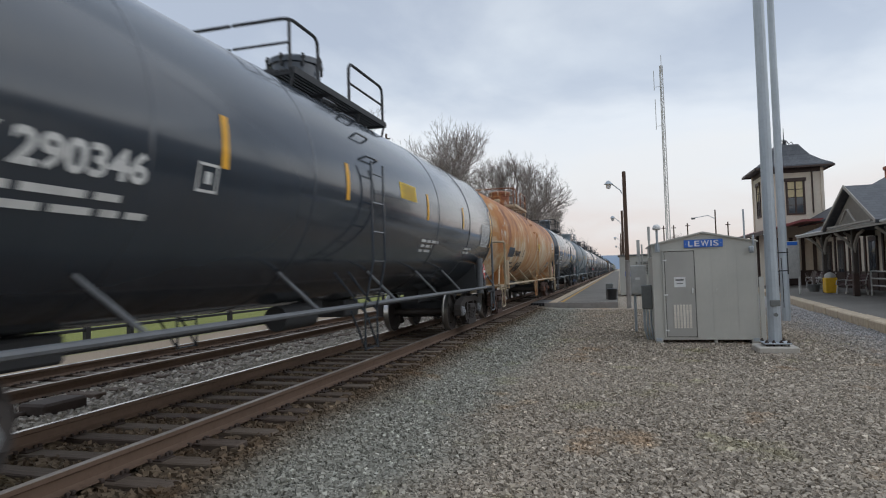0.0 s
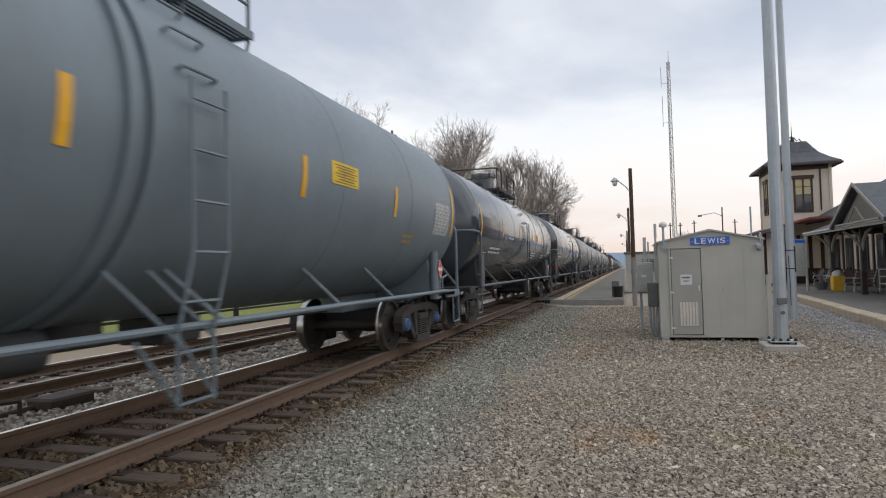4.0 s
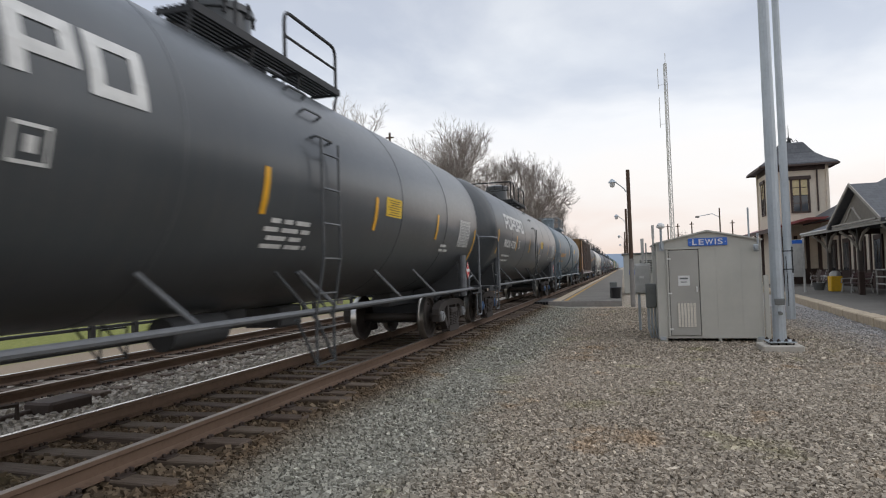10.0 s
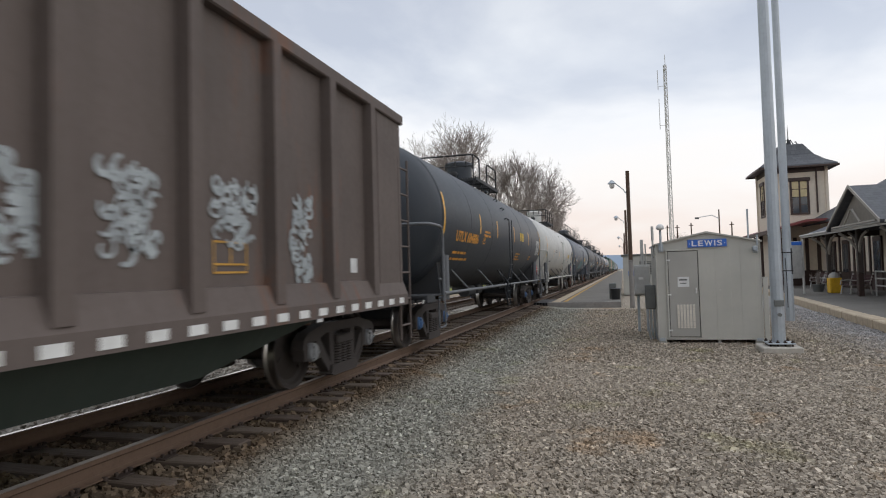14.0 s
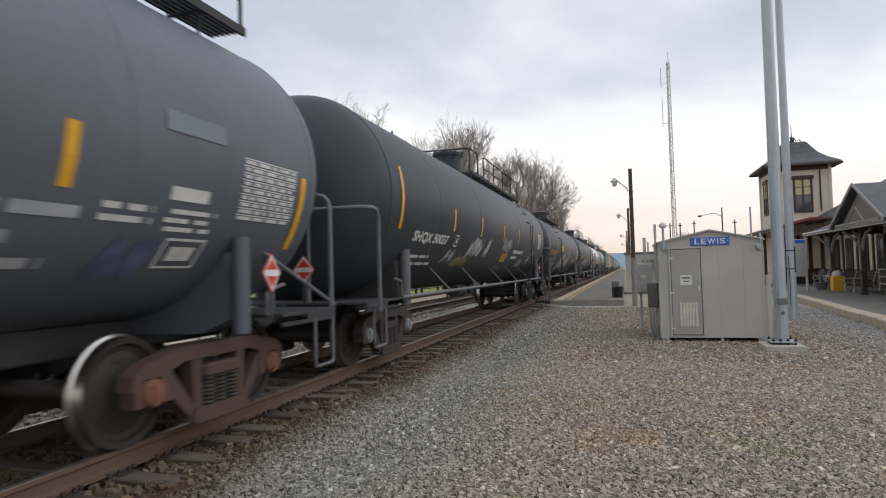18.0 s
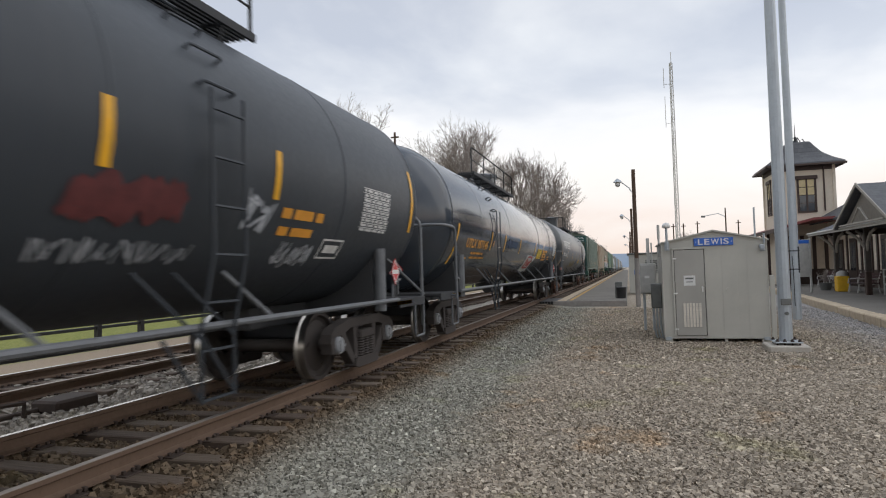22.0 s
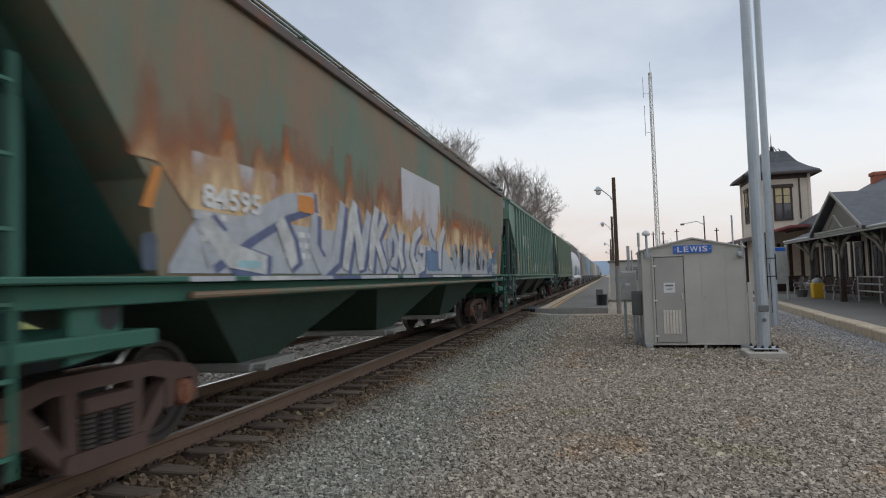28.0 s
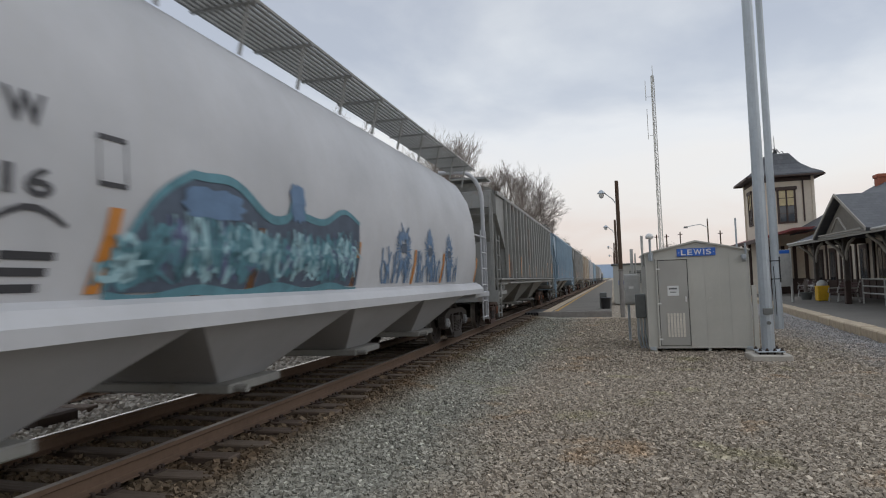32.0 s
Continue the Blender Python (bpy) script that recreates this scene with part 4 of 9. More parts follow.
# ---- station ----
def station():
    s = empty("station_pavement", 0, 0, 0)
    b = Build()
    west = lambda y: 6.38 + 0.08 * (y - 18.7)
    b.extrude([(west(4), 4), (60, 4), (60, 90), (west(90), 90)], "z", -0.5, -0.10)
    part("paving", b, M["asphalt"], s)
    y = 5.0
    rnd = random.Random(2)
    while y < 60:
        d = rnd.uniform(1.3, 1.9)
        b = Build()
        x = west(y + d / 2)
        b.box(-0.40, 0.0, -d / 2 + 0.008, d / 2 - 0.008, -0.5, -0.055 + rnd.uniform(-0.012, 0.008), 0.03)
        k = part("kerb_stone", b, M["kerb"], s)
        k.matrix_basis = pose(x, y + d / 2, 0, 0, 0, -4.6 + rnd.uniform(-0.4, 0.4))
        y += d
    tagged(s, "station pavement with a tan stone kerb", "pavement", kind="structure")

    # tower
    t = empty("station_tower", 11.45, 48.5, -0.1)
    W = 1.75
    b = Build(); b.box(-W, W, -W, W, 0.0, 7.95); part("wall", b, M["cream"], t, "cream boarded walls")
    for sx in (-1, 1):
        for sy in (-1, 1):
            b = Build(); b.box(sx * W - 0.09, sx * W + 0.09, sy * W - 0.09, sy * W + 0.09, 3.3, 7.85, 0.01); part("corner_board", b, M["cream"], t)
    b = Build(); b.box(-W - 0.04, W + 0.04, -W - 0.04, W + 0.04, 7.55, 7.95, 0.01); part("frieze", b, M["brown"], t)
    # bell-cast roof
    rows = [(2.34, 7.90), (2.30, 8.02), (1.75, 8.36), (1.25, 8.80), (0.95, 9.25), (0.72, 9.62), (0.66, 9.66)]
    v, f = [], []
    for r, z in rows:
        v += [(-r, -r, z), (r, -r, z), (r, r, z), (-r, r, z)]
    for j in range(len(rows) - 1):
        f += [(4 * j + i, 4 * j + (i + 1) % 4, 4 * j + 4 + (i + 1) % 4, 4 * j + 4 + i) for i in range(4)]
    f += [(3, 2, 1, 0), tuple(4 * (len(rows) - 1) + i for i in range(4))]
    b = Build(); b.add(v, f); roof = part("roof", b, M["slate"], t, "dark slate bell-cast roof")
    b = Build()
    for a in range(4):
        q = [(-2.36, -2.36), (2.36, -2.36), (2.36, 2.36), (-2.36, 2.36)]
        x0, y0 = q[a]; x1, y1 = q[(a + 1) % 4]
        b.box(min(x0, x1) - 0.03, max(x0, x1) + 0.03, min(y0, y1) - 0.03, max(y0, y1) + 0.03, 7.80, 7.93, 0.01)
    part("eave_trim", b, M["brown"], roof)
    b = Build(); b.lathe([(0.10, 0.0), (0.16, 0.12), (0.06, 0.25), (0.10, 0.4), (0.03, 0.55), (0.02, 1.1), (0.0, 1.5)], 10, (0, 0, 9.64)); part("finial", b, M["black"], roof, "iron finial", 50)
    b = Build()
    for sx, sy in ((1, 0), (-1, 0), (0, 1), (0, -1)):
        b.path([(sx * 0.62, sy * 0.62, 9.68), (sx * 0.45, sy * 0.45, 9.95), (sx * 0.3, sy * 0.3, 9.8), (sx * 0.12, sy * 0.12, 10.1)], 0.035, 5)
    part("cresting", b, M["black"], roof, "wrought iron scrolls", 50)

    def window(parent, x, z0, z1, w, y, rot):
        b = Build()
        b.box(x - w / 2 - 0.12, x - w / 2, y - 0.07, y + 0.02, z0, z1, 0.01); b.box(x + w / 2, x + w / 2 + 0.12, y - 0.07, y + 0.02, z0, z1, 0.01)
        b.box(x - w / 2 - 0.12, x + w / 2 + 0.12, y - 0.07, y + 0.02, z0 - 0.12, z0, 0.01); b.box(x - 0.05, x + 0.05, y - 0.06, y + 0.02, z0, z1, 0.005)
        b.box(x - w / 2 - 0.2, x + w / 2 + 0.2, y - 0.12, y + 0.02, z1, z1 + 0.24, 0.02)
        for k in range(1, 4):
            zz = z0 + (z1 - z0) * k / 4
            b.box(x - w / 2, x + w / 2, y - 0.045, y + 0.0, zz - 0.02, zz + 0.02)
        wn = part("window", b, M["brown"], parent, "tall dark-framed window")
        wn.matrix_basis = pose(0, 0, 0, 0, 0, rot)
        for sx in (-1, 1):
            b = Build(); b.box(min(x, x + sx * w / 2) + 0.02, max(x, x + sx * w / 2) - 0.02, y - 0.025, y - 0.012, z0, z0 + (z1 - z0) * 0.5); part("pane", b, M["glass"], wn)
            b = Build(); b.box(min(x, x + sx * w / 2) + 0.02, max(x, x + sx * w / 2) - 0.02, y - 0.025, y - 0.012, z0 + (z1 - z0) * 0.5, z1); part("blind", b, M["blind"], wn, "drawn yellow blind")
        return wn

    window(t, 0.12, 4.85, 6.95, 0.92, -W, 0)
    window(t, 0.0, 4.85, 6.95, 0.92, -W, -90)
    b = Build(); b.path([(1.15, -W - 0.06, 7.7), (1.15, -W - 0.06, 4.8)], 0.05, 8); part("downpipe", b, M["brown"], t)
    tagged(t, "cream two-storey station tower with a dark bell-cast roof", "tower")

    b = Build(); b.box(-W - 0.03, W + 0.03, -W - 0.03, -W - 0.002, 0.0, 1.0, 0.008); part("wainscot", b, M["brown"], t, "dark brown wainscot")
    for x in (-1.7, -1.0, -0.3, 0.4, 1.1, 1.7):
        b = Build(); b.box(x - 0.11, x + 0.11, -W - 0.05, -W - 0.002, 1.0, 3.2, 0.01); part("pilaster", b, M["brown"], t)
    # low red roof round the tower foot
    p = empty("tower_awning", 11.0, 47.6, 0)
    b = Build()
    b.extrude([(-2.4, 3.40), (-0.4, 3.98), (3.4, 4.05), (3.4, 3.9), (-0.4, 3.84), (-2.4, 3.28)], "y", -6.0, 9.0)
    part("roof", b, M["redroof"], p, "dull red metal roof")
    b = Build(); b.box(-2.46, -2.405, -6.0, 9.0, 3.18, 3.42, 0.01); part("fascia", b, M["brown"], p)
    for yy in (-5.0, -1.0, 3.0, 7.0):
        x = -1.9
        b = Build(); b.box(x - 0.08, x + 0.08, yy - 0.08, yy + 0.08, -0.1, 3.4, 0.015); part("post", b, M["brown"], p)
        b = Build(); b.path([(x, yy, 2.3), (x - 0.12, yy, 2.8), (x - 0.45, yy, 3.2)], 0.06, 6); part("brace", b, M["brown"], p)
    tagged(p, "red-roofed awning round the tower foot", "awning")

    # main hall
    h = empty("station_building", 12.5, 33.0, -0.1)
    b = Build(); b.box(0, 9, -19, 13, 0, 4.2); part("wall", b, M["cream"], h, "cream walls")
    b = Build(); b.box(-0.05, 0.0, -19, 13, 0, 0.95, 0.01); part("wainscot", b, M["brown"], h, "dark brown wainscot")
    b = Build()
    b.extrude([(-0.9, 4.0), (4.5, 7.0), (9.9, 4.0), (9.9, 3.85), (4.5, 6.8), (-0.9, 3.85)], "y", -19.6, 13.6)
    part("roof", b, M["slate"], h, "slate roof")
    for x, y, top in ((3.9, 11.9, 7.4),):
        b = Build(); b.box(x, x + 0.7, y, y + 0.7, 6.2, top - 0.22, 0.01); b.box(x - 0.07, x + 0.77, y - 0.07, y + 0.77, top - 0.22, top, 0.02); part("chimney", b, M["brick"], h, "red brick chimney")
    for k in range(9):
        y0 = 10.6 - 2.35 * k
        b = Build(); b.box(-0.09, 0.0, y0 - 0.55, y0 + 0.55, 0.0, 2.75, 0.015); d = part("door" if k % 2 else "window", b, M["brown"], h)
        b = Build(); b.box(-0.105, -0.092, y0 - 0.4, y0 - 0.04, 0.9, 2.5); part("pane", b, M["glass"], d)
        b = Build(); b.box(-0.105, -0.092, y0 + 0.04, y0 + 0.4, 0.9, 2.5); part("pane", b, M["glass"], d)
        b = Build(); b.box(-0.08, 0.0, y0 + 1.0, y0 + 1.2, 0.0, 3.6, 0.01); part("pilaster", b, M["brown"], h)
    b = Build(); b.box(-0.13, -0.10, -6.9, -5.6, 1.5, 2.2, 0.01); part("poster", b, M["redroof"], h, "red notice board")
    tagged(h, "long cream station building with dark trim", "building")

    # canopy on posts with a cross gable
    c = empty("platform_canopy", 9.0, 28.35, -0.1)
    b = Build()
    b.extrude([(0.0, 2.90), (3.6, 4.25), (3.6, 4.13), (0.0, 2.76)], "y", -14, 8.0)
    part("roof", b, M["slate"], c, "grey slate canopy roof")
    b = Build(); b.box(-0.06, 0.0, -14, 8.0, 2.76, 2.92, 0.01); b.path([(-0.08, -14, 2.88), (-0.08, 8.0, 2.88)], 0.05, 8); part("gutter", b, M["box_pale"], c, "pale gutter", 40)
    b = Build(); b.add([(0.0, 8.0, 2.76), (3.6, 8.0, 2.76), (3.6, 8.0, 4.2), (0, 8.0, 2.9)], [(0, 1, 2, 3)]); part("end_board", b, M["brown"], c)
    # cross gable
    b = Build()
    b.extrude([(-3.0, 2.95), (-0.05, 4.50), (2.95, 2.95), (2.95, 2.82), (-0.05, 4.38), (-3.0, 2.82)], "x", -0.25, 5.0)
    part("gable_roof", b, M["slate"], c, "slate cross gable")
    b = Build()
    b.extrude([(-3.02, 2.98), (-0.05, 4.54), (2.97, 2.98), (2.97, 2.86), (-0.05, 4.41), (-3.02, 2.86)], "x", -0.29, -0.252)
    part("barge_board", b, M["trim_grey"], c, "weathered barge boards")
    b = Build(); b.extrude([(-2.6, 2.86), (-0.05, 4.3), (2.55, 2.86)], "x", 0.02, 0.06); part("gable_panel", b, M["gable"], c, "taupe gable boards")
    b = Build(); b.box(-0.24, -0.18, -2.5, 2.4, 2.92, 2.99, 0.01)
    for sg in (-1, 1):
        b.path([(-0.20, sg * 0.9 - 0.05, 3.0), (-0.20, sg * 0.5 - 0.05, 3.25), (-0.20, sg * 0.1 - 0.05, 3.55)], 0.04, 6)
    part("gable_truss", b, M["trim_grey"], c, "weathered curved truss")
    for yy in (6.3, 2.2, -2.3, -6.8):
        b = Build(); b.box(0.62, 0.80, yy - 0.09, yy + 0.09, 1.0, 2.9, 0.02); pc = part("post", b, M["post_dark"], c, "dark upper post")
        b = Build(); b.box(0.60, 0.82, yy - 0.11, yy + 0.11, 0.0, 1.0, 0.02); part("post_foot", b, M["brown"], pc, "dark post foot")
        for sg in (-1, 1):
            b = Build(); b.path([(0.71, yy, 1.75), (0.71, yy + sg * 0.15, 2.25), (0.71, yy + sg * 0.55, 2.62), (0.71, yy + sg * 1.1, 2.75)], 0.065, 6); part("brace", b, M["trim_grey"], pc, "curved bracket")
        b = Build(); b.path([(0.71, yy, 1.9), (0.4, yy, 2.4), (0.0, yy, 2.72)], 0.06, 6); part("brace", b, M["trim_grey"], pc, "curved bracket")
    tagged(c, "slate platform canopy on bracketed posts", "canopy")

    # furniture on the pavement
    o = empty("waste_bin", 9.83, 34.4, -0.1)
    b = Build(); b.box(-0.26, 0.26, -0.26, 0.26, 0.0, 0.74, 0.04); part("bin_body", b, M["yellow"], o, "yellow square body")
    b = Build(); b.lathe([(0.25, 0.0), (0.24, 0.12), (0.17, 0.20), (0.08, 0.25), (0.0, 0.26)], 18, (0, 0, 0.744)); part("dome_lid", b, M["box_pale"], o, "grey domed lid", 50)
    tagged(o, "yellow waste bin with a grey domed lid", "waste bin")
    o = empty("bench", 9.95, 32.6, -0.1, -80)
    for k in range(4):
        b = Build(); b.box(-0.9, 0.9, -0.02 + 0.11 * k, 0.07 + 0.11 * k, 0.42, 0.455, 0.006); part("slat", b, M["maroon"], o)
    for k in range(3):
        b = Build(); b.box(-0.9, 0.9, 0.44 + 0.03 * k, 0.47 + 0.03 * k, 0.55 + 0.12 * k, 0.64 + 0.12 * k, 0.006); part("slat", b, M["maroon"], o)
    for x in (-0.8, 0.0, 0.8):
        b = Build(); b.path([(x, -0.02, 0.0), (x, 0.05, 0.4), (x, 0.4, 0.42), (x, 0.56, 0.95)], 0.035, 6); b.path([(x, 0.42, 0.4), (x, 0.5, 0.0)], 0.035, 6); b.path([(x, -0.02, 0.42), (x, 0.0, 0.62), (x, 0.45, 0.64)], 0.03, 6); part("iron_end", b, M["box_pale"], o, "curved cast iron frame", 50)
    tagged(o, "slatted bench with curved iron arms", "bench", "benches on the pavement")
    copy_thing(o, pose(10.2, 37.6, -0.1, 0, 0, -85))
    copy_thing(o, pose(10.6, 40.4, -0.1, 0, 0, -85))
    o = empty("planter", 9.6, 36.2, -0.1)
    b = Build(); b.lathe([(0.22, 0.0), (0.3, 0.35), (0.32, 0.38), (0.26, 0.38)], 14, (0, 0, 0)); part("pot", b, M["hut_dark"], o, "dark green pot", 40)
    b = Build()
    rnd2 = random.Random(9)
    for k in range(60):
        a, r = rnd2.uniform(0, 6.28), rnd2.uniform(0.05, 0.4)
        b.path([(0, 0, 0.35), (math.cos(a) * r * 0.5, math.sin(a) * r * 0.5, 0.6), (math.cos(a) * r, math.sin(a) * r, rnd2.uniform(0.7, 1.1))], 0.008, 3)
    part("dry_plant", b, M["twig"], o)
    tagged(o, "dark planter with dry stems", "planter")
    o = empty("information_board", 8.08, 33.9, -0.1, 20)
    b = Build(); b.box(0.32, 0.40, -0.05, 0.05, -0.1, 2.62, 0.01); part("post", b, M["box_pale"], o)
    b = Build(); b.box(-0.62, 0.32, -0.03, 0.03, 0.75, 2.55, 0.01); part("panel", b, M["box_pale"], o, "pale panel")
    b = Build(); b.box(-0.25, 0.31, -0.04, -0.032, 2.36, 2.53); part("header", b, M["blue"], o, "blue header band")
    tagged(o, "pale information board with a blue header", "sign")
    o = empty("pipe_railing", 10.3, 30.6, -0.1)
    for z in (0.45, 0.75, 1.05):
        b = Build(); b.tube((0, 0, z), (0, -9, z), 0.03, n=8); part("rail", b, M["box_pale"], o, "", 40)
    for k in range(5):
        b = Build(); b.tube((0, -2.25 * k, 0), (0, -2.25 * k, 1.07), 0.035, n=8); part("post", b, M["box_pale"], o, "", 40)
    tagged(o, "pale pipe railing on the station pavement", "railing")


station()


# ---- rolling stock ----
M["black_gloss"] = paint("glossy_black_tank_paint", (0.038, 0.048, 0.062), 0.15, 0.0, (0.055, 0.053, 0.052), 0.2, 0.0, True, 0.0, 0.65, 0.25)
M["black_matte"] = paint("weathered_black_tank_paint", (0.037, 0.044, 0.053), 0.46, 0.0, (0.052, 0.054, 0.057), 0.35, 0.0, True, 0.0, 0.32, 0.05)
M["charcoal"] = paint("charcoal_tank_paint", (0.056, 0.063, 0.069), 0.30, 0.0, (0.090, 0.088, 0.085), 0.35, 0.0, True, 0.0, 0.48, 0.1)
M["tank_grey"] = paint("blue_grey_tank_paint", (0.155, 0.195, 0.222), 0.42, 0.0, (0.12, 0.12, 0.12), 0.3, 0.0, True, 0.0008, 0.55)
M["tank_slate"] = paint("dull_slate_tank_paint", (0.105, 0.122, 0.148), 0.48, 0.0, (0.07, 0.07, 0.075), 0.45, 0.0, True, 0.001, 0.5)
M["tank_white"] = paint("grimy_white_tank_paint", (0.62, 0.61, 0.57), 0.5, 0.0, (0.22, 0.21, 0.19), 0.6, 0.0, True, 0.002, 0.4)


def rusted_cream():
    """Cream paint that has rusted through along the top and run down the shell."""
    m, n, l, bs = shader("rust_streaked_cream_tank")
    v = coords(n, l)
    sep = n.new("ShaderNodeSeparateXYZ"); l.new(v, sep.inputs[0])
    up = n.new("ShaderNodeMapRange")
    up.inputs["From Min"].default_value, up.inputs["From Max"].default_value = 1.2, 4.1
    up.inputs["To Min"].default_value, up.inputs["To Max"].default_value = -0.09, 0.20
    l.new(sep.outputs["Z"], up.inputs["Value"])
    cloud, fine = noise_of(n, l, coords(n, l, (1, 0.95, 0.75)), 0.85, 10, 0.66), noise_of(n, l, v, 9, 6, 0.7)
    run = noise_of(n, l, coords(n, l, (1, 2.6, 0.28)), 1.3, 7, 0.66)
    band = noise_of(n, l, coords(n, l, (0.3, 1.5, 0.16)), 1.0, 5, 0.62)
    c = blend(n, l, ramp_of(n, l, run, 0.38, 0.62), (0.66, 0.58, 0.44), (0.53, 0.38, 0.21))
    c = blend(n, l, ramp_of(n, l, band, 0.47, 0.60), c, blend(n, l, ramp_of(n, l, fine, 0.35, 0.65), (0.56, 0.33, 0.14), (0.47, 0.22, 0.075)))
    s = n.new("ShaderNodeMath"); s.operation = "ADD"
    l.new(cloud, s.inputs[0]); l.new(up.outputs[0], s.inputs[1])
    c = blend(n, l, ramp_of(n, l, s.outputs[0], 0.44, 0.56), c, blend(n, l, ramp_of(n, l, run, 0.35, 0.65), (0.54, 0.27, 0.09), (0.40, 0.15, 0.05)))
    c = blend(n, l, ramp_of(n, l, s.outputs[0], 0.61, 0.72), c, blend(n, l, ramp_of(n, l, fine, 0.4, 0.65), (0.26, 0.085, 0.03), (0.15, 0.05, 0.025)))
    pale = noise_of(n, l, coords(n, l, (1, 1.3, 0.7)), 1.9, 7, 0.68)
    c = blend(n, l, ramp_of(n, l, pale, 0.60, 0.68), c, (0.62, 0.57, 0.46))
    l.new(c, bs.inputs["Base Color"])
    bs.inputs["Roughness"].default_value = 0.6
    bump(n, l, bs, fine, 0.3, 0.003)
    return m


M["tank_rust"] = rusted_cream()
M["tank_rust_rail"] = paint("rusty_cream_rail_paint", (0.52, 0.43, 0.30), 0.6, 0.0, (0.40, 0.20, 0.08), 0.5, 0.3, True, 0.002, 0.3)
M["gondola"] = paint("brown_hopper_steel", (0.128, 0.102, 0.090), 0.7, 0.0, (0.092, 0.076, 0.065), 0.6, 0.35, True, 0.004, 0.3)
M["gondola_end"] = paint("tan_hopper_end", (0.26, 0.165, 0.075), 0.7, 0.0, (0.10, 0.06, 0.03), 0.7, 0.6, True, 0.004, 0.3)
M["green"] = paint("faded_green_hopper_paint", (0.225, 0.275, 0.235), 0.6, 0.0, (0.19, 0.20, 0.16), 0.5, 0.0, True, 0.003, 0.3)
M["green_dark"] = paint("dark_green_hopper_paint", (0.034, 0.105, 0.088), 0.6, 0.0, (0.10, 0.12, 0.10), 0.5, 0.0, True, 0.003, 0.3)
M["green_teal"] = paint("teal_green_hopper_paint", (0.175, 0.265, 0.21), 0.6, 0.0, (0.125, 0.155, 0.13), 0.6, 0.0, True, 0.003, 0.3)
M["green_olive"] = paint("olive_green_hopper_paint", (0.19, 0.245, 0.18), 0.55, 0.0, (0.175, 0.185, 0.145), 0.5, 0.0, True, 0.002, 0.3)
M["green_rust"] = paint("green_paint_gone_brown", (0.12, 0.19, 0.14), 0.65, 0.0, (0.21, 0.165, 0.11), 0.9, 0.95, True, 0.003, 0.3, 0.0, ((0.26, 0.145, 0.085), (0.20, 0.145, 0.10)))
M["hop_rust"] = paint("rusty_tan_hopper_paint", (0.46, 0.43, 0.35), 0.65, 0.0, (0.33, 0.20, 0.13), 0.7, 0.7, True, 0.003, 0.3, 0.0, ((0.34, 0.20, 0.13), (0.28, 0.15, 0.09)))
M["hop_white"] = paint("clean_pale_grey_hopper", (0.47, 0.475, 0.49), 0.5, 0.0, (0.40, 0.39, 0.37), 0.3, 0.0, True, 0.002, 0.4)
M["hop_grey"] = paint("grey_hopper_paint", (0.30, 0.30, 0.285), 0.6, 0.0, (0.16, 0.15, 0.13), 0.6, 0.2, True, 0.003, 0.3)
M["hop_blue"] = paint("pale_blue_hopper_paint", (0.30, 0.40, 0.48), 0.6, 0.0, (0.2, 0.2, 0.2), 0.4, 0.0, True, 0.003, 0.3)
M["under"] = paint("sooty_underframe", (0.054, 0.056, 0.059), 0.7, 0.0, (0.080, 0.074, 0.068), 0.7, 0.0, False, 0.003, 0.3)
M["pipe_grey"] = plain("dusty_grey_pipe_paint", (0.145, 0.153, 0.162), 0.55, 0, 0.35)
M["truck"] = paint("dusty_cast_steel", (0.062, 0.054, 0.050), 0.8, 0.0, (0.105, 0.085, 0.072), 0.6, 0.0, False, 0.004, 0.3)
M["truck_rust"] = paint("rust_brown_cast_steel", (0.105, 0.068, 0.056), 0.8, 0.0, (0.14, 0.095, 0.075), 0.6, 0.0, False, 0.004, 0.3)
M["wheel"] = paint("oily_wheel_steel", (0.048, 0.041, 0.037), 0.62, 0.2, (0.085, 0.058, 0.042), 0.6, 0.0, False, 0.002, 0.4)
M["tread"] = plain("polished_wheel_tread", (0.50, 0.49, 0.47), 0.28, 1.0, 0.2)
M["bearing_blue"] = plain("blue_bearing_cap", (0.06, 0.14, 0.30), 0.5)
M["bearing_rust"] = plain("rust_red_bearing_cap", (0.22, 0.09, 0.05), 0.7)
M["bearing_grey"] = plain("grey_bearing_cap", (0.26, 0.27, 0.28), 0.5)
M["mark_white"] = plain("white_stencil_paint", (0.66, 0.66, 0.64), 0.6, 0, 0.3)
M["mark_orange"] = plain("orange_stencil_paint", (0.68, 0.30, 0.03), 0.6, 0, 0.25)
M["mark_black"] = plain("black_stencil_paint", (0.04, 0.04, 0.045), 0.6, 0, 0.3)
M["reflect"] = plain("yellow_reflective_tape", (0.78, 0.40, 0.015), 0.4, 0, 0.25)
M["reflect_white"] = plain("white_reflective_tape", (0.75, 0.75, 0.72), 0.4, 0, 0.25)
M["placard_red"] = plain("red_placard", (0.60, 0.05, 0.05), 0.5, 0, 0.15)
M["placard_white"] = plain("grey_white_placard", (0.45, 0.46, 0.47), 0.5, 0, 0.3)
M["mark_faded"] = plain("faded_orange_stencil_paint", (0.40, 0.25, 0.10), 0.65, 0, 0.3)
M["sticker"] = plain("yellow_sticker", (0.76, 0.50, 0.02), 0.5, 0, 0.15)
M["g_white"] = plain("white_spray_paint", (0.55, 0.56, 0.55), 0.7, 0, 0.5)
M["g_teal"] = plain("teal_spray_paint", (0.10, 0.34, 0.36), 0.7, 0, 0.3)
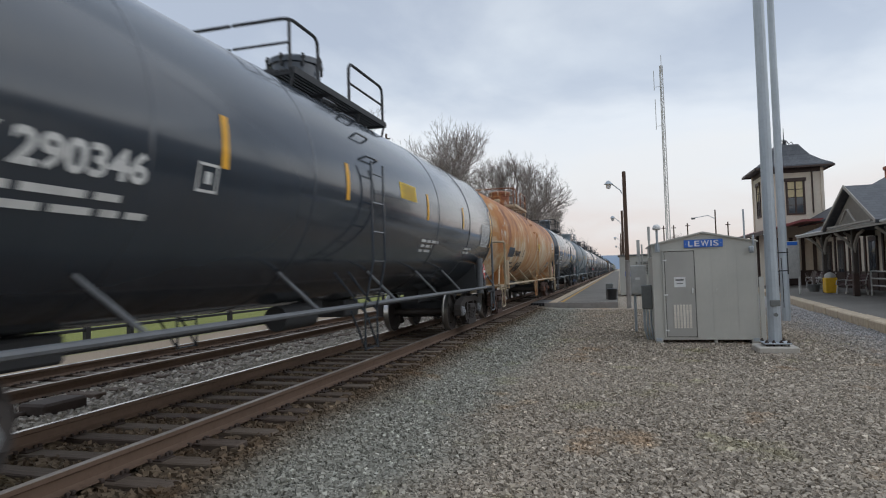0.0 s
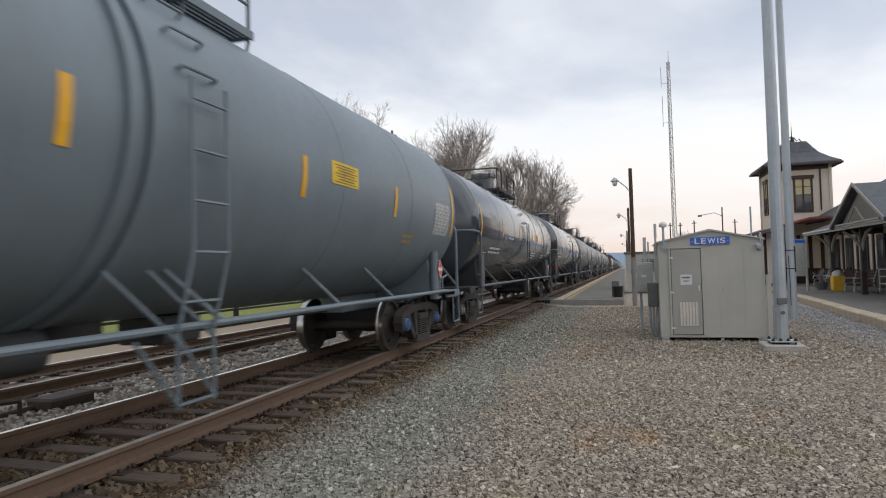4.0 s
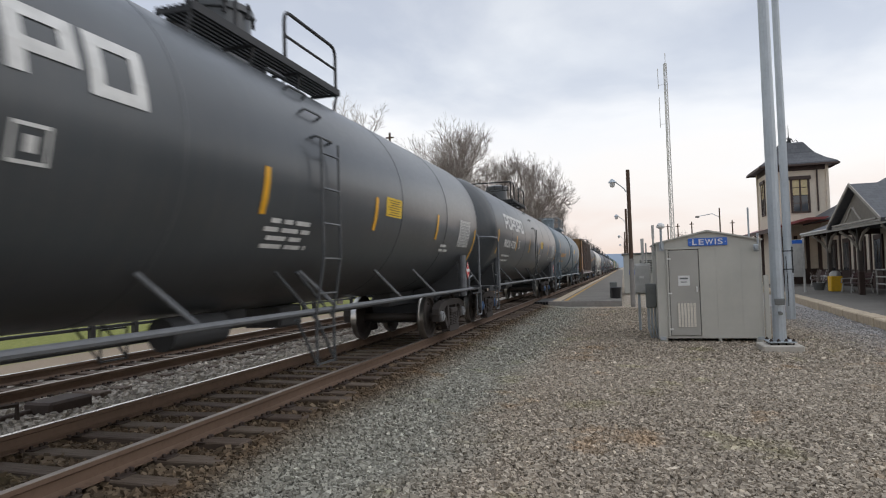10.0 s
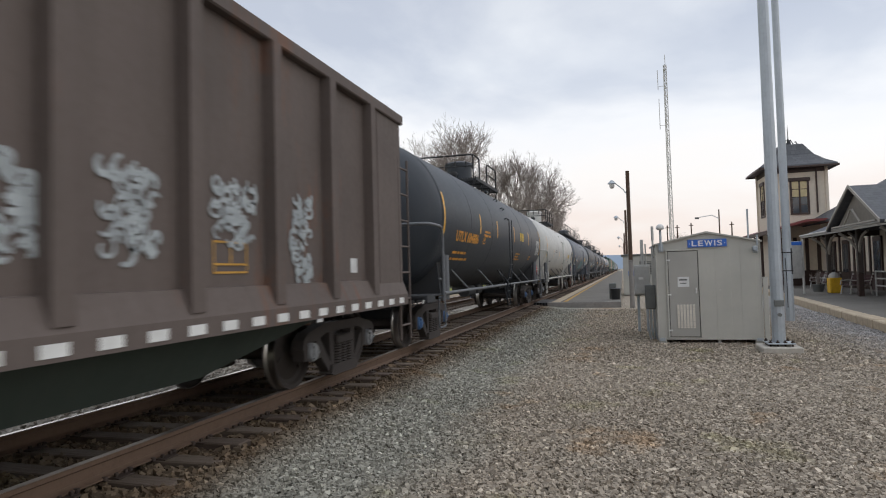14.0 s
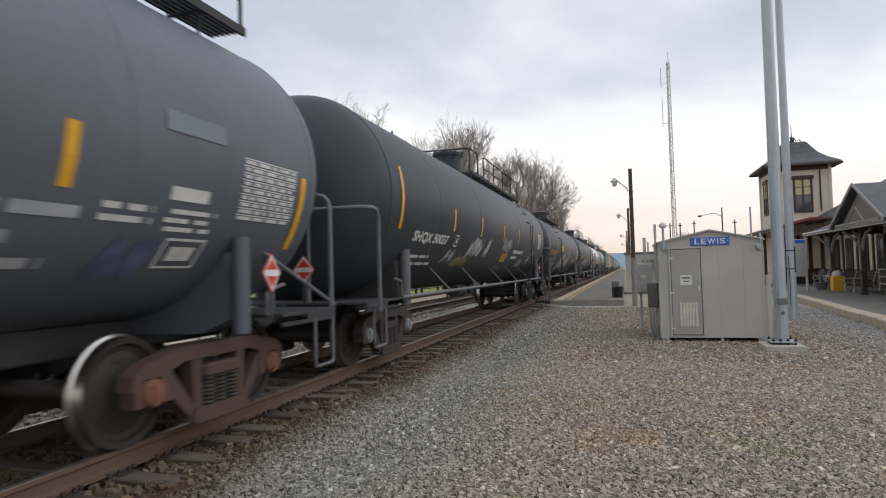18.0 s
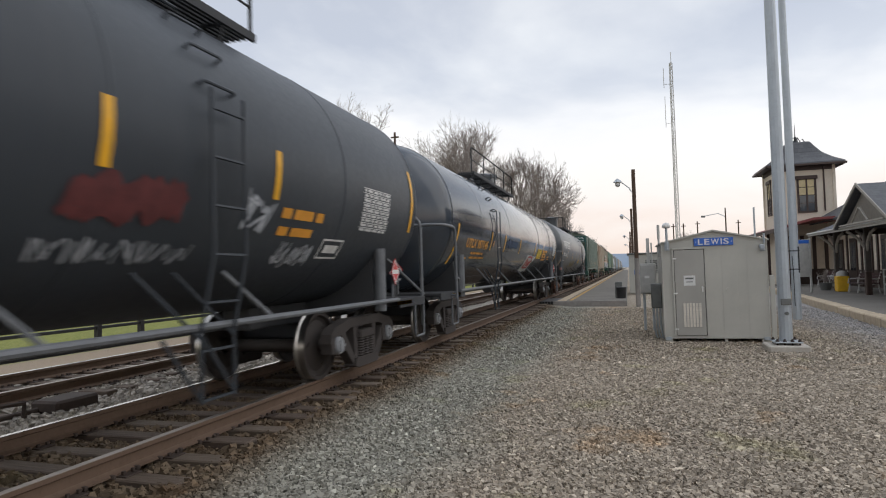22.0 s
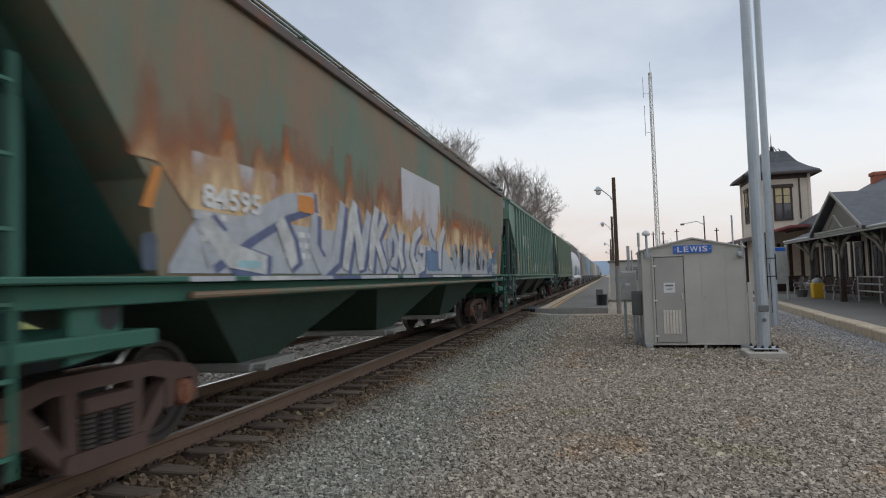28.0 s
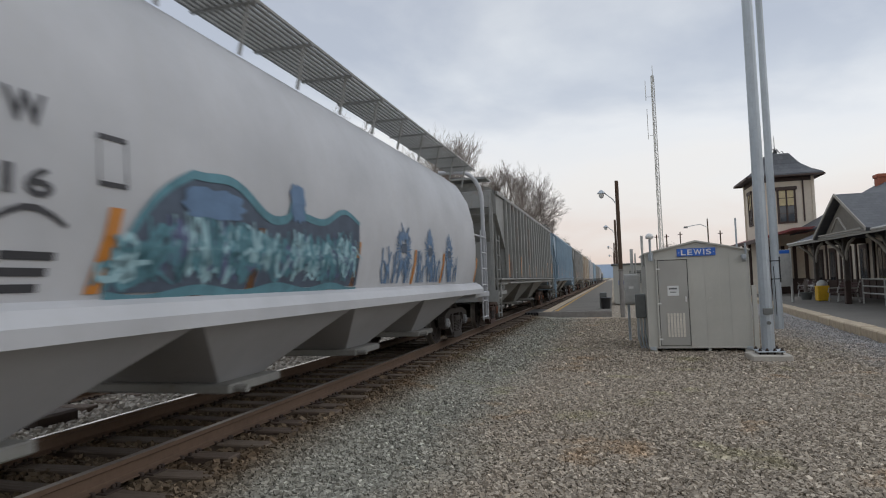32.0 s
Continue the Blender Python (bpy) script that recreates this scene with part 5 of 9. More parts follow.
M["g_lagoon"] = plain("dull_lagoon_spray_paint", (0.10, 0.24, 0.29), 0.7, 0, 0.4)
M["g_pink"] = plain("pink_spray_paint", (0.50, 0.27, 0.26), 0.7, 0, 0.3)
M["g_black"] = plain("black_spray_paint", (0.03, 0.03, 0.035), 0.7, 0, 0.4)
M["g_blue"] = plain("slate_blue_spray_paint", (0.11, 0.13, 0.24), 0.7, 0, 0.4)
M["g_sky"] = plain("pale_blue_spray_paint", (0.32, 0.50, 0.55), 0.7, 0, 0.3)
M["g_red"] = plain("red_spray_paint", (0.42, 0.05, 0.05), 0.7, 0, 0.4)
M["g_red_dull"] = plain("thin_red_spray_paint", (0.125, 0.028, 0.028), 0.7, 0, 0.5)
M["g_orange"] = plain("orange_spray_paint", (0.60, 0.24, 0.05), 0.7, 0, 0.4)
M["g_silver"] = plain("silver_spray_paint", (0.40, 0.42, 0.45), 0.6, 0, 0.3)
M["g_chalk"] = plain("chalky_grey_spray_paint", (0.40, 0.435, 0.44), 0.75, 0, 0.5)
M["g_tan"] = plain("dull_gold_spray_paint", (0.28, 0.23, 0.12), 0.7, 0, 0.4)

# radius and height of the tank that is being built
TANK = {"r": 1.535, "z": 2.53}
GROW = {1: 0.03, 3: 0.02, 4: 0.045, 6: 0.045, 7: 0.045, 10: 0.015, 11: 0.01, 16: 0.05, 18: 0.025, 20: 0.03}
# how much further than usual the shell reaches at its front and at its back
REACH = {6: (-0.2, 0.0), 15: (-0.2, 0.0), 20: (-0.3, 0.0), 2: (-0.22, -0.18), 3: (0.15, 0.0), 4: (0.22, 0.0), 7: (0.18, 0.0), 11: (0.24, 0.0), 13: (-0.2, 0.0)}
R_WHEEL = 0.457
# the tanks sit a little back from the middle between their couplers
SHIFT = 0.25


def on_tank(u, v, off=0.008):
    a = v / TANK["r"]
    return ((TANK["r"] + off) * math.cos(a), u - SHIFT, TANK["z"] + (TANK["r"] + off) * math.sin(a))


def on_side(w):
    return lambda u, v, off=0.008: (w + off, u, v)


def lettering(s, u0, u1, v0, v1, surf, mat, parent, name="lettering", label="", bold=0.02, slant=0.0):
    pts, faces = text_mesh(s, bold)
    b = Build()
    b.add([surf(u0 + (u1 - u0) * p + slant * q, v0 + (v1 - v0) * q) for p, q in pts], faces)
    return part(name, b, mat, parent, label)


def patch(b, u0, u1, v0, v1, surf, off=0.008, lean=0.0):
    n = max(1, int(abs(v1 - v0) / 0.15))
    pts = []
    for i in range(n + 1):
        q = i / n
        for u in (u0, u1):
            pts.append(surf(u + lean * q, v0 + (v1 - v0) * q, off))
    b.add(pts, [(2 * i, 2 * i + 1, 2 * i + 3, 2 * i + 2) for i in range(n)])
    return b


def bars(u0, u1, v, h, surf, mat, parent, rnd, rows=1, gap=1.9, name="stencil_block"):
    b = Build()
    for r in range(rows):
        u, vv = u0 + rnd.uniform(0, 0.1), v - r * h * gap
        end = u1 - rnd.uniform(0, 0.35) * (u1 - u0)
        while u < end:
            w = min(rnd.uniform(0.14, 0.5), end - u)
            patch(b, u, u + w, vv - h, vv, surf)
            u += w + 0.07
    return part(name, b, mat, parent)


def stroke(b, pts, wid, surf, off):
    """A flat ribbon of paint along a line on the surface."""
    L, R = [], []
    for i, (u, v) in enumerate(pts):
        a, c = pts[max(i - 1, 0)], pts[min(i + 1, len(pts) - 1)]
        du, dv = c[0] - a[0], c[1] - a[1]
        d = math.hypot(du, dv) or 1
        w = wid * (0.55 + 0.45 * math.sin(math.pi * (i + 0.6) / (len(pts) + 0.2)))
        L.append(surf(u - dv / d * w, v + du / d * w, off)); R.append(surf(u + dv / d * w, v - du / d * w, off))
    n = len(pts)
    b.add(L + R, [(i, i + 1, n + i + 1, n + i) for i in range(n - 1)])


def curl(rnd, u, v, w, h, n=14):
    """A hand-drawn zigzag line with rounded turns inside a cell."""
    m = rnd.choice((4, 5, 5, 6))
    up = rnd.random() < 0.5
    ctl = []
    for i in range(m):
        hi = (i % 2 == 0) == up
        ctl.append((u + w * (0.08 + 0.84 * i / (m - 1) + rnd.uniform(-0.28, 0.28)), v + h * (rnd.uniform(0.72, 1.0) if hi else rnd.uniform(0.0, 0.28))))
    if rnd.random() < 0.4:
        ctl[rnd.randrange(1, m - 1)] = (u + w * rnd.random(), v + h * rnd.uniform(0.35, 0.65))
    pts = [ctl[0]] + ctl + [ctl[-1]]
    out = []
    for i in range(1, m):
        p0, p1, p2, p3 = pts[i - 1], pts[i], pts[i + 1], pts[i + 2]
        for j in range(5):
            t = j / 5
            out.append(tuple(0.5 * (2 * p1[d] + (p2[d] - p0[d]) * t + (2 * p0[d] - 5 * p1[d] + 4 * p2[d] - p3[d]) * t * t + (3 * p1[d] - p0[d] - 3 * p2[d] + p3[d]) * t ** 3) for d in (0, 1)))
    out.append(ctl[-1])
    return out


def tag_scrawl(u0, u1, v0, v1, surf, mat, parent, seed, letters, wid=0.03, off=0.012, label="", per=2, lean=0.3):
    """Unreadable sprayed loops in a row."""
    rnd = random.Random(seed)
    b = Build()
    w = (u1 - u0) / letters
    for k in range(letters):
        for j in range(per):
            pts = curl(rnd, u0 + k * w - 0.1 * w, v0, w * 1.15, (v1 - v0) * rnd.uniform(0.75, 1.0))
            stroke(b, [(u + lean * (v - v0), v) for u, v in pts], wid * rnd.uniform(0.7, 1.25), surf, off + 0.0015 * (k % 3) + 0.001 * j)
    return part("graffiti", b, mat, parent, label)


def blob(b, u0, u1, v0, v1, surf, off, rnd, n=44, rag=0.16):
    """A ragged filled patch of paint."""
    cu, cv = (u0 + u1) / 2, (v0 + v1) / 2
    ph = rnd.uniform(0, 9)
    rings = []
    for s in (0.0, 0.3, 0.6, 0.85, 1.0):
        ring = []
        for i in range(n):
            a = 6.2832 * i / n
            ca, sa = math.cos(a), math.sin(a)
            sq = 1 / max(abs(ca), abs(sa)) ** 0.75
            k = s * sq * (1 + rag * noise.noise((math.cos(a) * 3 + ph, math.sin(a) * 3, 2.0)) + 0.5 * rag * math.sin(9 * a + ph))
            ring.append((cu + (u1 - u0) / 2 * ca * k, cv + (v1 - v0) / 2 * sa * k))
        rings.append(ring)
    v = [surf(*p, off) for r in rings for p in r]
    f = [(j * n + i, j * n + (i + 1) % n, (j + 1) * n + (i + 1) % n, (j + 1) * n + i) for j in range(len(rings) - 1) for i in range(n)]
    b.add(v, f)


def mural(u0, u1, v0, v1, surf, parent, seed, letters, fill, edge, accent, back=None, lean=0.25, label="", fat=1.0):
    """A row of fat sprayed shapes with fills, accents and outlines; no letters are meant."""
    rnd = random.Random(seed)
    w = (u1 - u0) / letters
    if back:
        b = Build(); blob(b, u0 - 0.25, u1 + 0.25, v0 - 0.12, v1 + 0.1, surf, 0.008, rnd, 60, 0.12); part("graffiti_ground", b, back, parent)
    bf, be, ba = Build(), Build(), Build()
    for k in range(letters):
        c = u0 + k * w
        h = (v1 - v0) * rnd.uniform(0.78, 1.0)
        for j in range(3):
            pts = curl(rnd, c - 0.05 * w, v0 + 0.06 * h, w, h * 0.9, 16)
            pts = [(u + lean * (v - v0), v) for u, v in pts]
            stroke(be, pts, 0.04 + 0.075 * fat, surf, 0.011 + 0.0012 * (k % 3))
            stroke(bf, pts, 0.082 * fat, surf, 0.0155 + 0.0012 * (k % 3))
            if j < 2:
                stroke(ba, pts[3:11], 0.034, surf, 0.0200 + 0.0012 * (k % 3))
    part("graffiti_outline", be, edge, parent)
    part("graffiti_fill", bf, fill, parent, label)
    part("graffiti_accent", ba, accent, parent)


# ---- trucks ----
def wheelset_mesh():
    b = Build()
    for s in (-1, 1):
        prof = [(0.10, 0.13), (0.20, 0.10), (0.34, 0.055), (0.385, 0.07), (0.405, 0.11), (0.455, 0.118)]
        b.k = 0
        b.lathe([(r, s * (0.70 + h)) for r, h in prof], 40, (0, 0, 0), "x", False)
        b.k = 1
        b.lathe([(0.455, s * 0.818), (0.457, s * 0.80), (0.462, s * 0.725), (0.486, s * 0.712), (0.488, s * 0.695), (0.475, s * 0.684)], 40, (0, 0, 0), "x", False)
        b.k = 0
        b.lathe([(0.475, s * 0.684), (0.40, s * 0.69), (0.36, s * 0.72), (0.16, s * 0.70), (0.11, s * 0.66)], 40, (0, 0, 0), "x", False)
        for a in range(3):
            t = a * 2.094 + 0.4
            b.box(s * 0.775 - 0.03, s * 0.775 + 0.03, 0.27 * math.cos(t) - 0.02, 0.27 * math.cos(t) + 0.02, 0.27 * math.sin(t) - 0.02, 0.27 * math.sin(t) + 0.02, 0.006)
    b.tube((-1.05, 0, 0), (1.05, 0, 0), 0.085, n=14)
    return b.mesh("wheelset", [M["wheel"], M["tread"]], 35)


def cap_mesh(mat, s):
    b = Build()
    b.lathe([(0.115, s * 0.98), (0.12, s * 1.10), (0.105, s * 1.125), (0.06, s * 1.13), (0.055, s * 1.145), (0.0, s * 1.147)], 18, (0, 0, 0), "x", False)
    for a in range(3):
        t = a * 2.094
        b.tube((s * 1.125, 0.075 * math.cos(t), 0.075 * math.sin(t)), (s * 1.15, 0.075 * math.cos(t), 0.075 * math.sin(t)), 0.018, n=6)
    return b.mesh("bearing_cap", mat, 40)


def side_frame_mesh(s, mat):
    x0, x1 = (0.93, 1.09) if s > 0 else (-1.09, -0.93)
    b = Build()
    top = [(-1.13, 0.50), (-1.10, 0.62), (-0.98, 0.70), (-0.55, 0.785), (0.55, 0.785), (0.98, 0.70), (1.10, 0.62), (1.13, 0.50), (1.03, 0.50), (1.0, 0.58), (0.78, 0.58), (0.5, 0.66), (-0.5, 0.66), (-0.78, 0.58), (-1.0, 0.58), (-1.03, 0.50)]
    b.extrude(top, "x", x0, x1)
    for k in (-1, 1):
        b.extrude([(k * 0.66, 0.36), (k * 0.76, 0.36), (k * 0.80, 0.60), (k * 0.66, 0.64)], "x", x0, x1)
        b.extrude([(k * 0.98, 0.36), (k * 1.09, 0.36), (k * 1.10, 0.55), (k * 1.0, 0.58)], "x", x0, x1)
        b.extrude([(k * 0.30, 0.17), (k * 0.40, 0.13), (k * 0.78, 0.50), (k * 0.72, 0.62), (k * 0.62, 0.56)], "x", x0 + 0.012, x1 - 0.012)
        b.extrude([(k * 0.26, 0.20), (k * 0.37, 0.20), (k * 0.40, 0.68), (k * 0.27, 0.68)], "x", x0, x1 - 0.008)
    b.extrude([(-0.42, 0.115), (-0.34, 0.085), (0.34, 0.085), (0.42, 0.115), (0.38, 0.225), (-0.38, 0.225)], "x", x0 - 0.0, x1 + 0.03)
    b.box(x0 + 0.01, x1 + 0.05, -0.26, 0.26, 0.48, 0.60, 0.02)
    return b.mesh("side_frame", mat, 30)


def spring_mesh():
    b = Build()
    b.lathe([(0.070 if i % 2 else 0.052, 0.225 + 0.255 * i / 14) for i in range(15)], 10, (0, 0, 0), "z")
    return b.mesh("spring", M["truck"], 30)


def bolster_mesh():
    b = Build()
    b.box(-0.92, 0.92, -0.2, 0.2, 0.46, 0.70, 0.03)
    b.lathe([(0.2, 0.70), (0.2, 0.80)], 16, (0, 0, 0))
    for k in (-1, 1):
        b.box(-0.85, 0.85, k * 0.42 - 0.06, k * 0.42 + 0.06, 0.30, 0.40, 0.02)
    return b.mesh("truck", M["under"], 40)


AXLE = 0.89
WHEELS = []


def add_truck(car, y, cap):
    rusty = cap.name == M["bearing_rust"].name
    tr = part("truck", shared("bolster", bolster_mesh), None, car, "three-piece freight truck")
    tr.location = (0, y, 0)
    for s in (1, -1):
        part("side_frame", shared(("frame", s, rusty), lambda: side_frame_mesh(s, M["truck_rust" if rusty else "truck"])), None, tr)
        for q in (-0.17, 0.0, 0.17):
            part("spring", shared("spring", spring_mesh), None, tr).location = (s * 1.07, q, 0)
    for k in (-1, 1):
        w = part("wheelset", shared("wheelset", wheelset_mesh), None, tr)
        w.location = (0, k * AXLE, R_WHEEL)
        WHEELS.append((w, k))
        for s in (1, -1):
            c = part("bearing_cap", shared(("cap", cap.name, s), lambda: cap_mesh(cap, s)), None, tr)
            c.location = (0, k * AXLE, R_WHEEL)
    return tr


def coupler_mesh():
    b = Build()
    b.box(-0.09, 0.09, -0.55, 0.0, 0.72, 0.90, 0.02)
    b.box(-0.16, 0.16, -0.02, 0.22, 0.68, 0.96, 0.05)
    b.path([(0.22, -0.25, 0.72), (0.24, 0.0, 0.5), (0.15, 0.18, 0.42), (0.05, 0.24, 0.45)], 0.028, 6)
    return b.mesh("coupler", M["under"], 40)


def ladder(b, u, half, pts, step=0.38, r=0.018, flip=1):
    """Two stiles along (x, z) points and rungs between them."""
    for s in (-1, 1):
        b.path([(flip * x, u + s * half, z) for x, z in pts], r, 6)
    total = [0.0]
    for (x0, z0), (x1, z1) in zip(pts, pts[1:]):
        total.append(total[-1] + math.hypot(x1 - x0, z1 - z0))
    d = step * 0.4
    while d < total[-1]:
        for i in range(len(pts) - 1):
            if total[i] <= d <= total[i + 1]:
                k = (d - total[i]) / (total[i + 1] - total[i])
                x, z = pts[i][0] + k * (pts[i + 1][0] - pts[i][0]), pts[i][1] + k * (pts[i + 1][1] - pts[i][1])
                b.tube((flip * x, u - half, z), (flip * x, u + half, z), r * 0.85, n=5)
        d += step


CARS = []


def on_head(L, front=0.0):
    """The front head of a tank, by height and by distance from the car's middle line."""
    h = L / 2 - 1.20 + front
    return lambda u, v, off=0.008: (u, -(h + (0.74 + off) * math.sqrt(max(0.0, 1 - (u * u + (v - TANK["z"]) ** 2) / (TANK["r"] + off) ** 2))) - 0.003, v)


def car_root(name, k, L, label, category):
    c = empty(name, NEAR_TRACK, 0, 0)
    tagged(c, label, category, "cars of the freight train")
    CARS.append((c, k, SHIFT if name == "tank_car" else 0.0))
    return c


def tank_shell(L, mat, front=0.0, back=0.0):
    h = L / 2 - 1.20
    rows = [(0.02, -h - front - 0.74)]
    for i in range(1, 9):
        a = math.pi / 2 * i / 8
        rows.append((TANK["r"] * math.sin(a), -h - front - 0.74 * math.cos(a)))
    rows += [(r, -z - front + back) for r, z in rows[::-1]]
    b = Build(); b.lathe(rows, 72, (0, 0, TANK["z"]), "y")
    me = b.mesh("tank", mat, 35)
    return me


def seam_mesh(mat):
    b = Build()
    b.lathe([(TANK["r"] + 0.001, -0.02), (TANK["r"] + 0.006, -0.008), (TANK["r"] + 0.006, 0.008), (TANK["r"] + 0.001, 0.02)], 72, (0, 0, TANK["z"]), "y", False)
    return b.mesh("weld_seam", mat, 60)


def bolt_mesh(mat):
    b = Build(); b.tube((0, 0, -0.12), (0, 0, 0.07), 0.024, n=6); b.tube((0, 0, 0.0), (0, 0, 0.03), 0.04, n=6)
    return b.mesh("hinge_bolt", mat)


# middle of the manway, foot of the ladder, ends of the top railing, for each car
DOME = {1: 0.15, 2: 0.3, 3: -0.2, 6: 0.4, 8: -0.65, 10: 0.65, 11: 0.8, 15: 0.4, 16: 0.15, 17: 0.4, 19: 0.9}
LADDER = {1: -0.6, 8: 0.65, 2: -0.25, 3: 0.8, 6: 1.4, 7: 0.8, 10: -0.1, 11: -0.2, 15: 0.2, 16: 5.2, 17: -3.88, 18: 4.5, 19: -4.9, 20: 4.6}
RAIL = {16: (-0.7, 7.2), 17: (-4.0, 1.8), 18: (-1.0, 6.05), 19: (-4.6, 1.6), 15: (-9.0, 9.0), 20: (-0.8, 5.55)}
POST = {2: -7.85, 3: -7.86, 4: -7.68, 6: -7.46, 7: -7.93, 8: -7.9, 11: -7.98, 16: -9.22, 18: -9.15, 20: -9.27}
# near end and top of the stencilled table, where it stands apart
TABLE = {2: (6.27, -0.22), 3: (5.85, -0.04), 6: (6.75, 0.11), 7: (5.9, 0.22), 8: (6.4, -0.03), 9: (6.4, -0.03), 10: (6.4, -0.03), 11: (6.5, 0.06), 15: (8.0, -0.05), 16: (7.4, 0.15), 18: (7.5, -0.02), 20: (7.74, 0.02)}
# place and span of the first and last stripe, where they differ from the usual
END_TAPE = {2: ((-7.02, -1.15, -0.28), (7.3, -0.95, -0.09)), 6: ((-7.17, -0.51, 0.45), (7.81, -0.51, 0.45)), 7: ((-7.5, -0.91, -0.01), (7.7, -0.93, 0.01)), 15: ((-8.44, -1.05, -0.12), (9.1, -0.9, -0.1)),
            18: ((-8.74, -0.58, 0.35), (9.39, -0.52, 0.46)), 20: ((-8.54, -1.09, -0.18), (9.13, -0.96, -0.16))}
# tape stripes: tall ones at the shell's ends, short ones between
# tanks with the large logo carry their tape lower down
SHORT, TALL = (-0.20, 0.27), (-0.52, 0.46)
STRIPES = {2: (-4.2, -1.75, 1.1, 4.0), 11: (-4.2, -1.4, 1.8, 4.83), 16: (-5.1, -2.6, 0.28, 2.85, 6.27), 3: (-4.2, -1.5, 1.77, 4.4), 8: (-4.3, -1.25, 1.85, 4.55), 9: (-4.2, -1.12, 1.73, 4.78), 10: (-4.2, -1.25, 1.73, 4.78), 1: (-4.0, -1.42, 2.06, 4.72), 6: (-3.9, -1.08, 2.0, 4.8), 7: (-4.33, -1.3, 1.9, 4.74), 13: (-3.76, -1.59, 1.24, 4.4), 14: (-4.1, -1.2, 1.6, 4.1), 15: (-5.14, -3.3, -1.46, 3.76, 6.16),
           17: (-4.8, -2.83, -0.43, 2.4, 5.24), 18: (-5.0, -1.9, 0.72, 3.29, 5.42), 19: (-5.27, -3.43, -0.81, 2.68, 5.0), 20: (-5.38, -2.15, 0.42, 2.85, 5.98)}
STRIPE_BAND = {3: (-0.36, 0.1), 6: (-0.27, 0.18), 7: (-0.46, -0.01), 2: (-0.3, 0.12), 4: (-0.36, 0.09), 11: (-0.42, 0.03), 8: (-0.58, -0.12), 9: (-0.52, -0.05), 10: (-0.52, -0.05), 14: (-0.57, -0.14), 15: (-0.55, -0.12), 16: (-0.40, 0.06), 17: (-0.36, 0.11), 18: (-0.40, 0.08), 19: (-0.62, -0.15), 20: (-0.6, -0.14)}
STICKER = {2: (0.6, 1.3, -0.3, 0.0), 16: (0.78, 1.61, -1.03, -0.74), 3: (2.4, 3.06, -0.585, -0.14), 17: (-2.7, -1.79, -0.26, 0.1), 8: (2.63, 3.39, -0.58, -0.3), 9: (2.1, 2.75, -0.28, 0.0), 10: (2.1, 2.75, -0.28, 0.0), 1: (0.6, 1.4, 0.05, 0.31), 7: (3.02, 3.70, -0.38, -0.01), 14: (4.39, 5.21, -0.43, -0.19), 19: (3.46, 4.55, -0.73, -0.35), 20: (2.93, 4.15, -0.83, -0.60)}


def rounded(pts, cut=0.12):
    """Eases the corners of a railing line."""
    out = [Vector(pts[0])]
    for a, p, c in zip(pts, pts[1:], pts[2:]):
        a, p, c = Vector(a), Vector(p), Vector(c)
        d0, d1 = min(cut, (a - p).length * 0.45), min(cut, (c - p).length * 0.45)
        q0, q1 = p + (a - p).normalized() * d0, p + (c - p).normalized() * d1
        for t in (0, 0.33, 0.67, 1):
            out.append(q0.lerp(p, t).lerp(p.lerp(q1, t), t))
    out.append(Vector(pts[-1]))
    return out


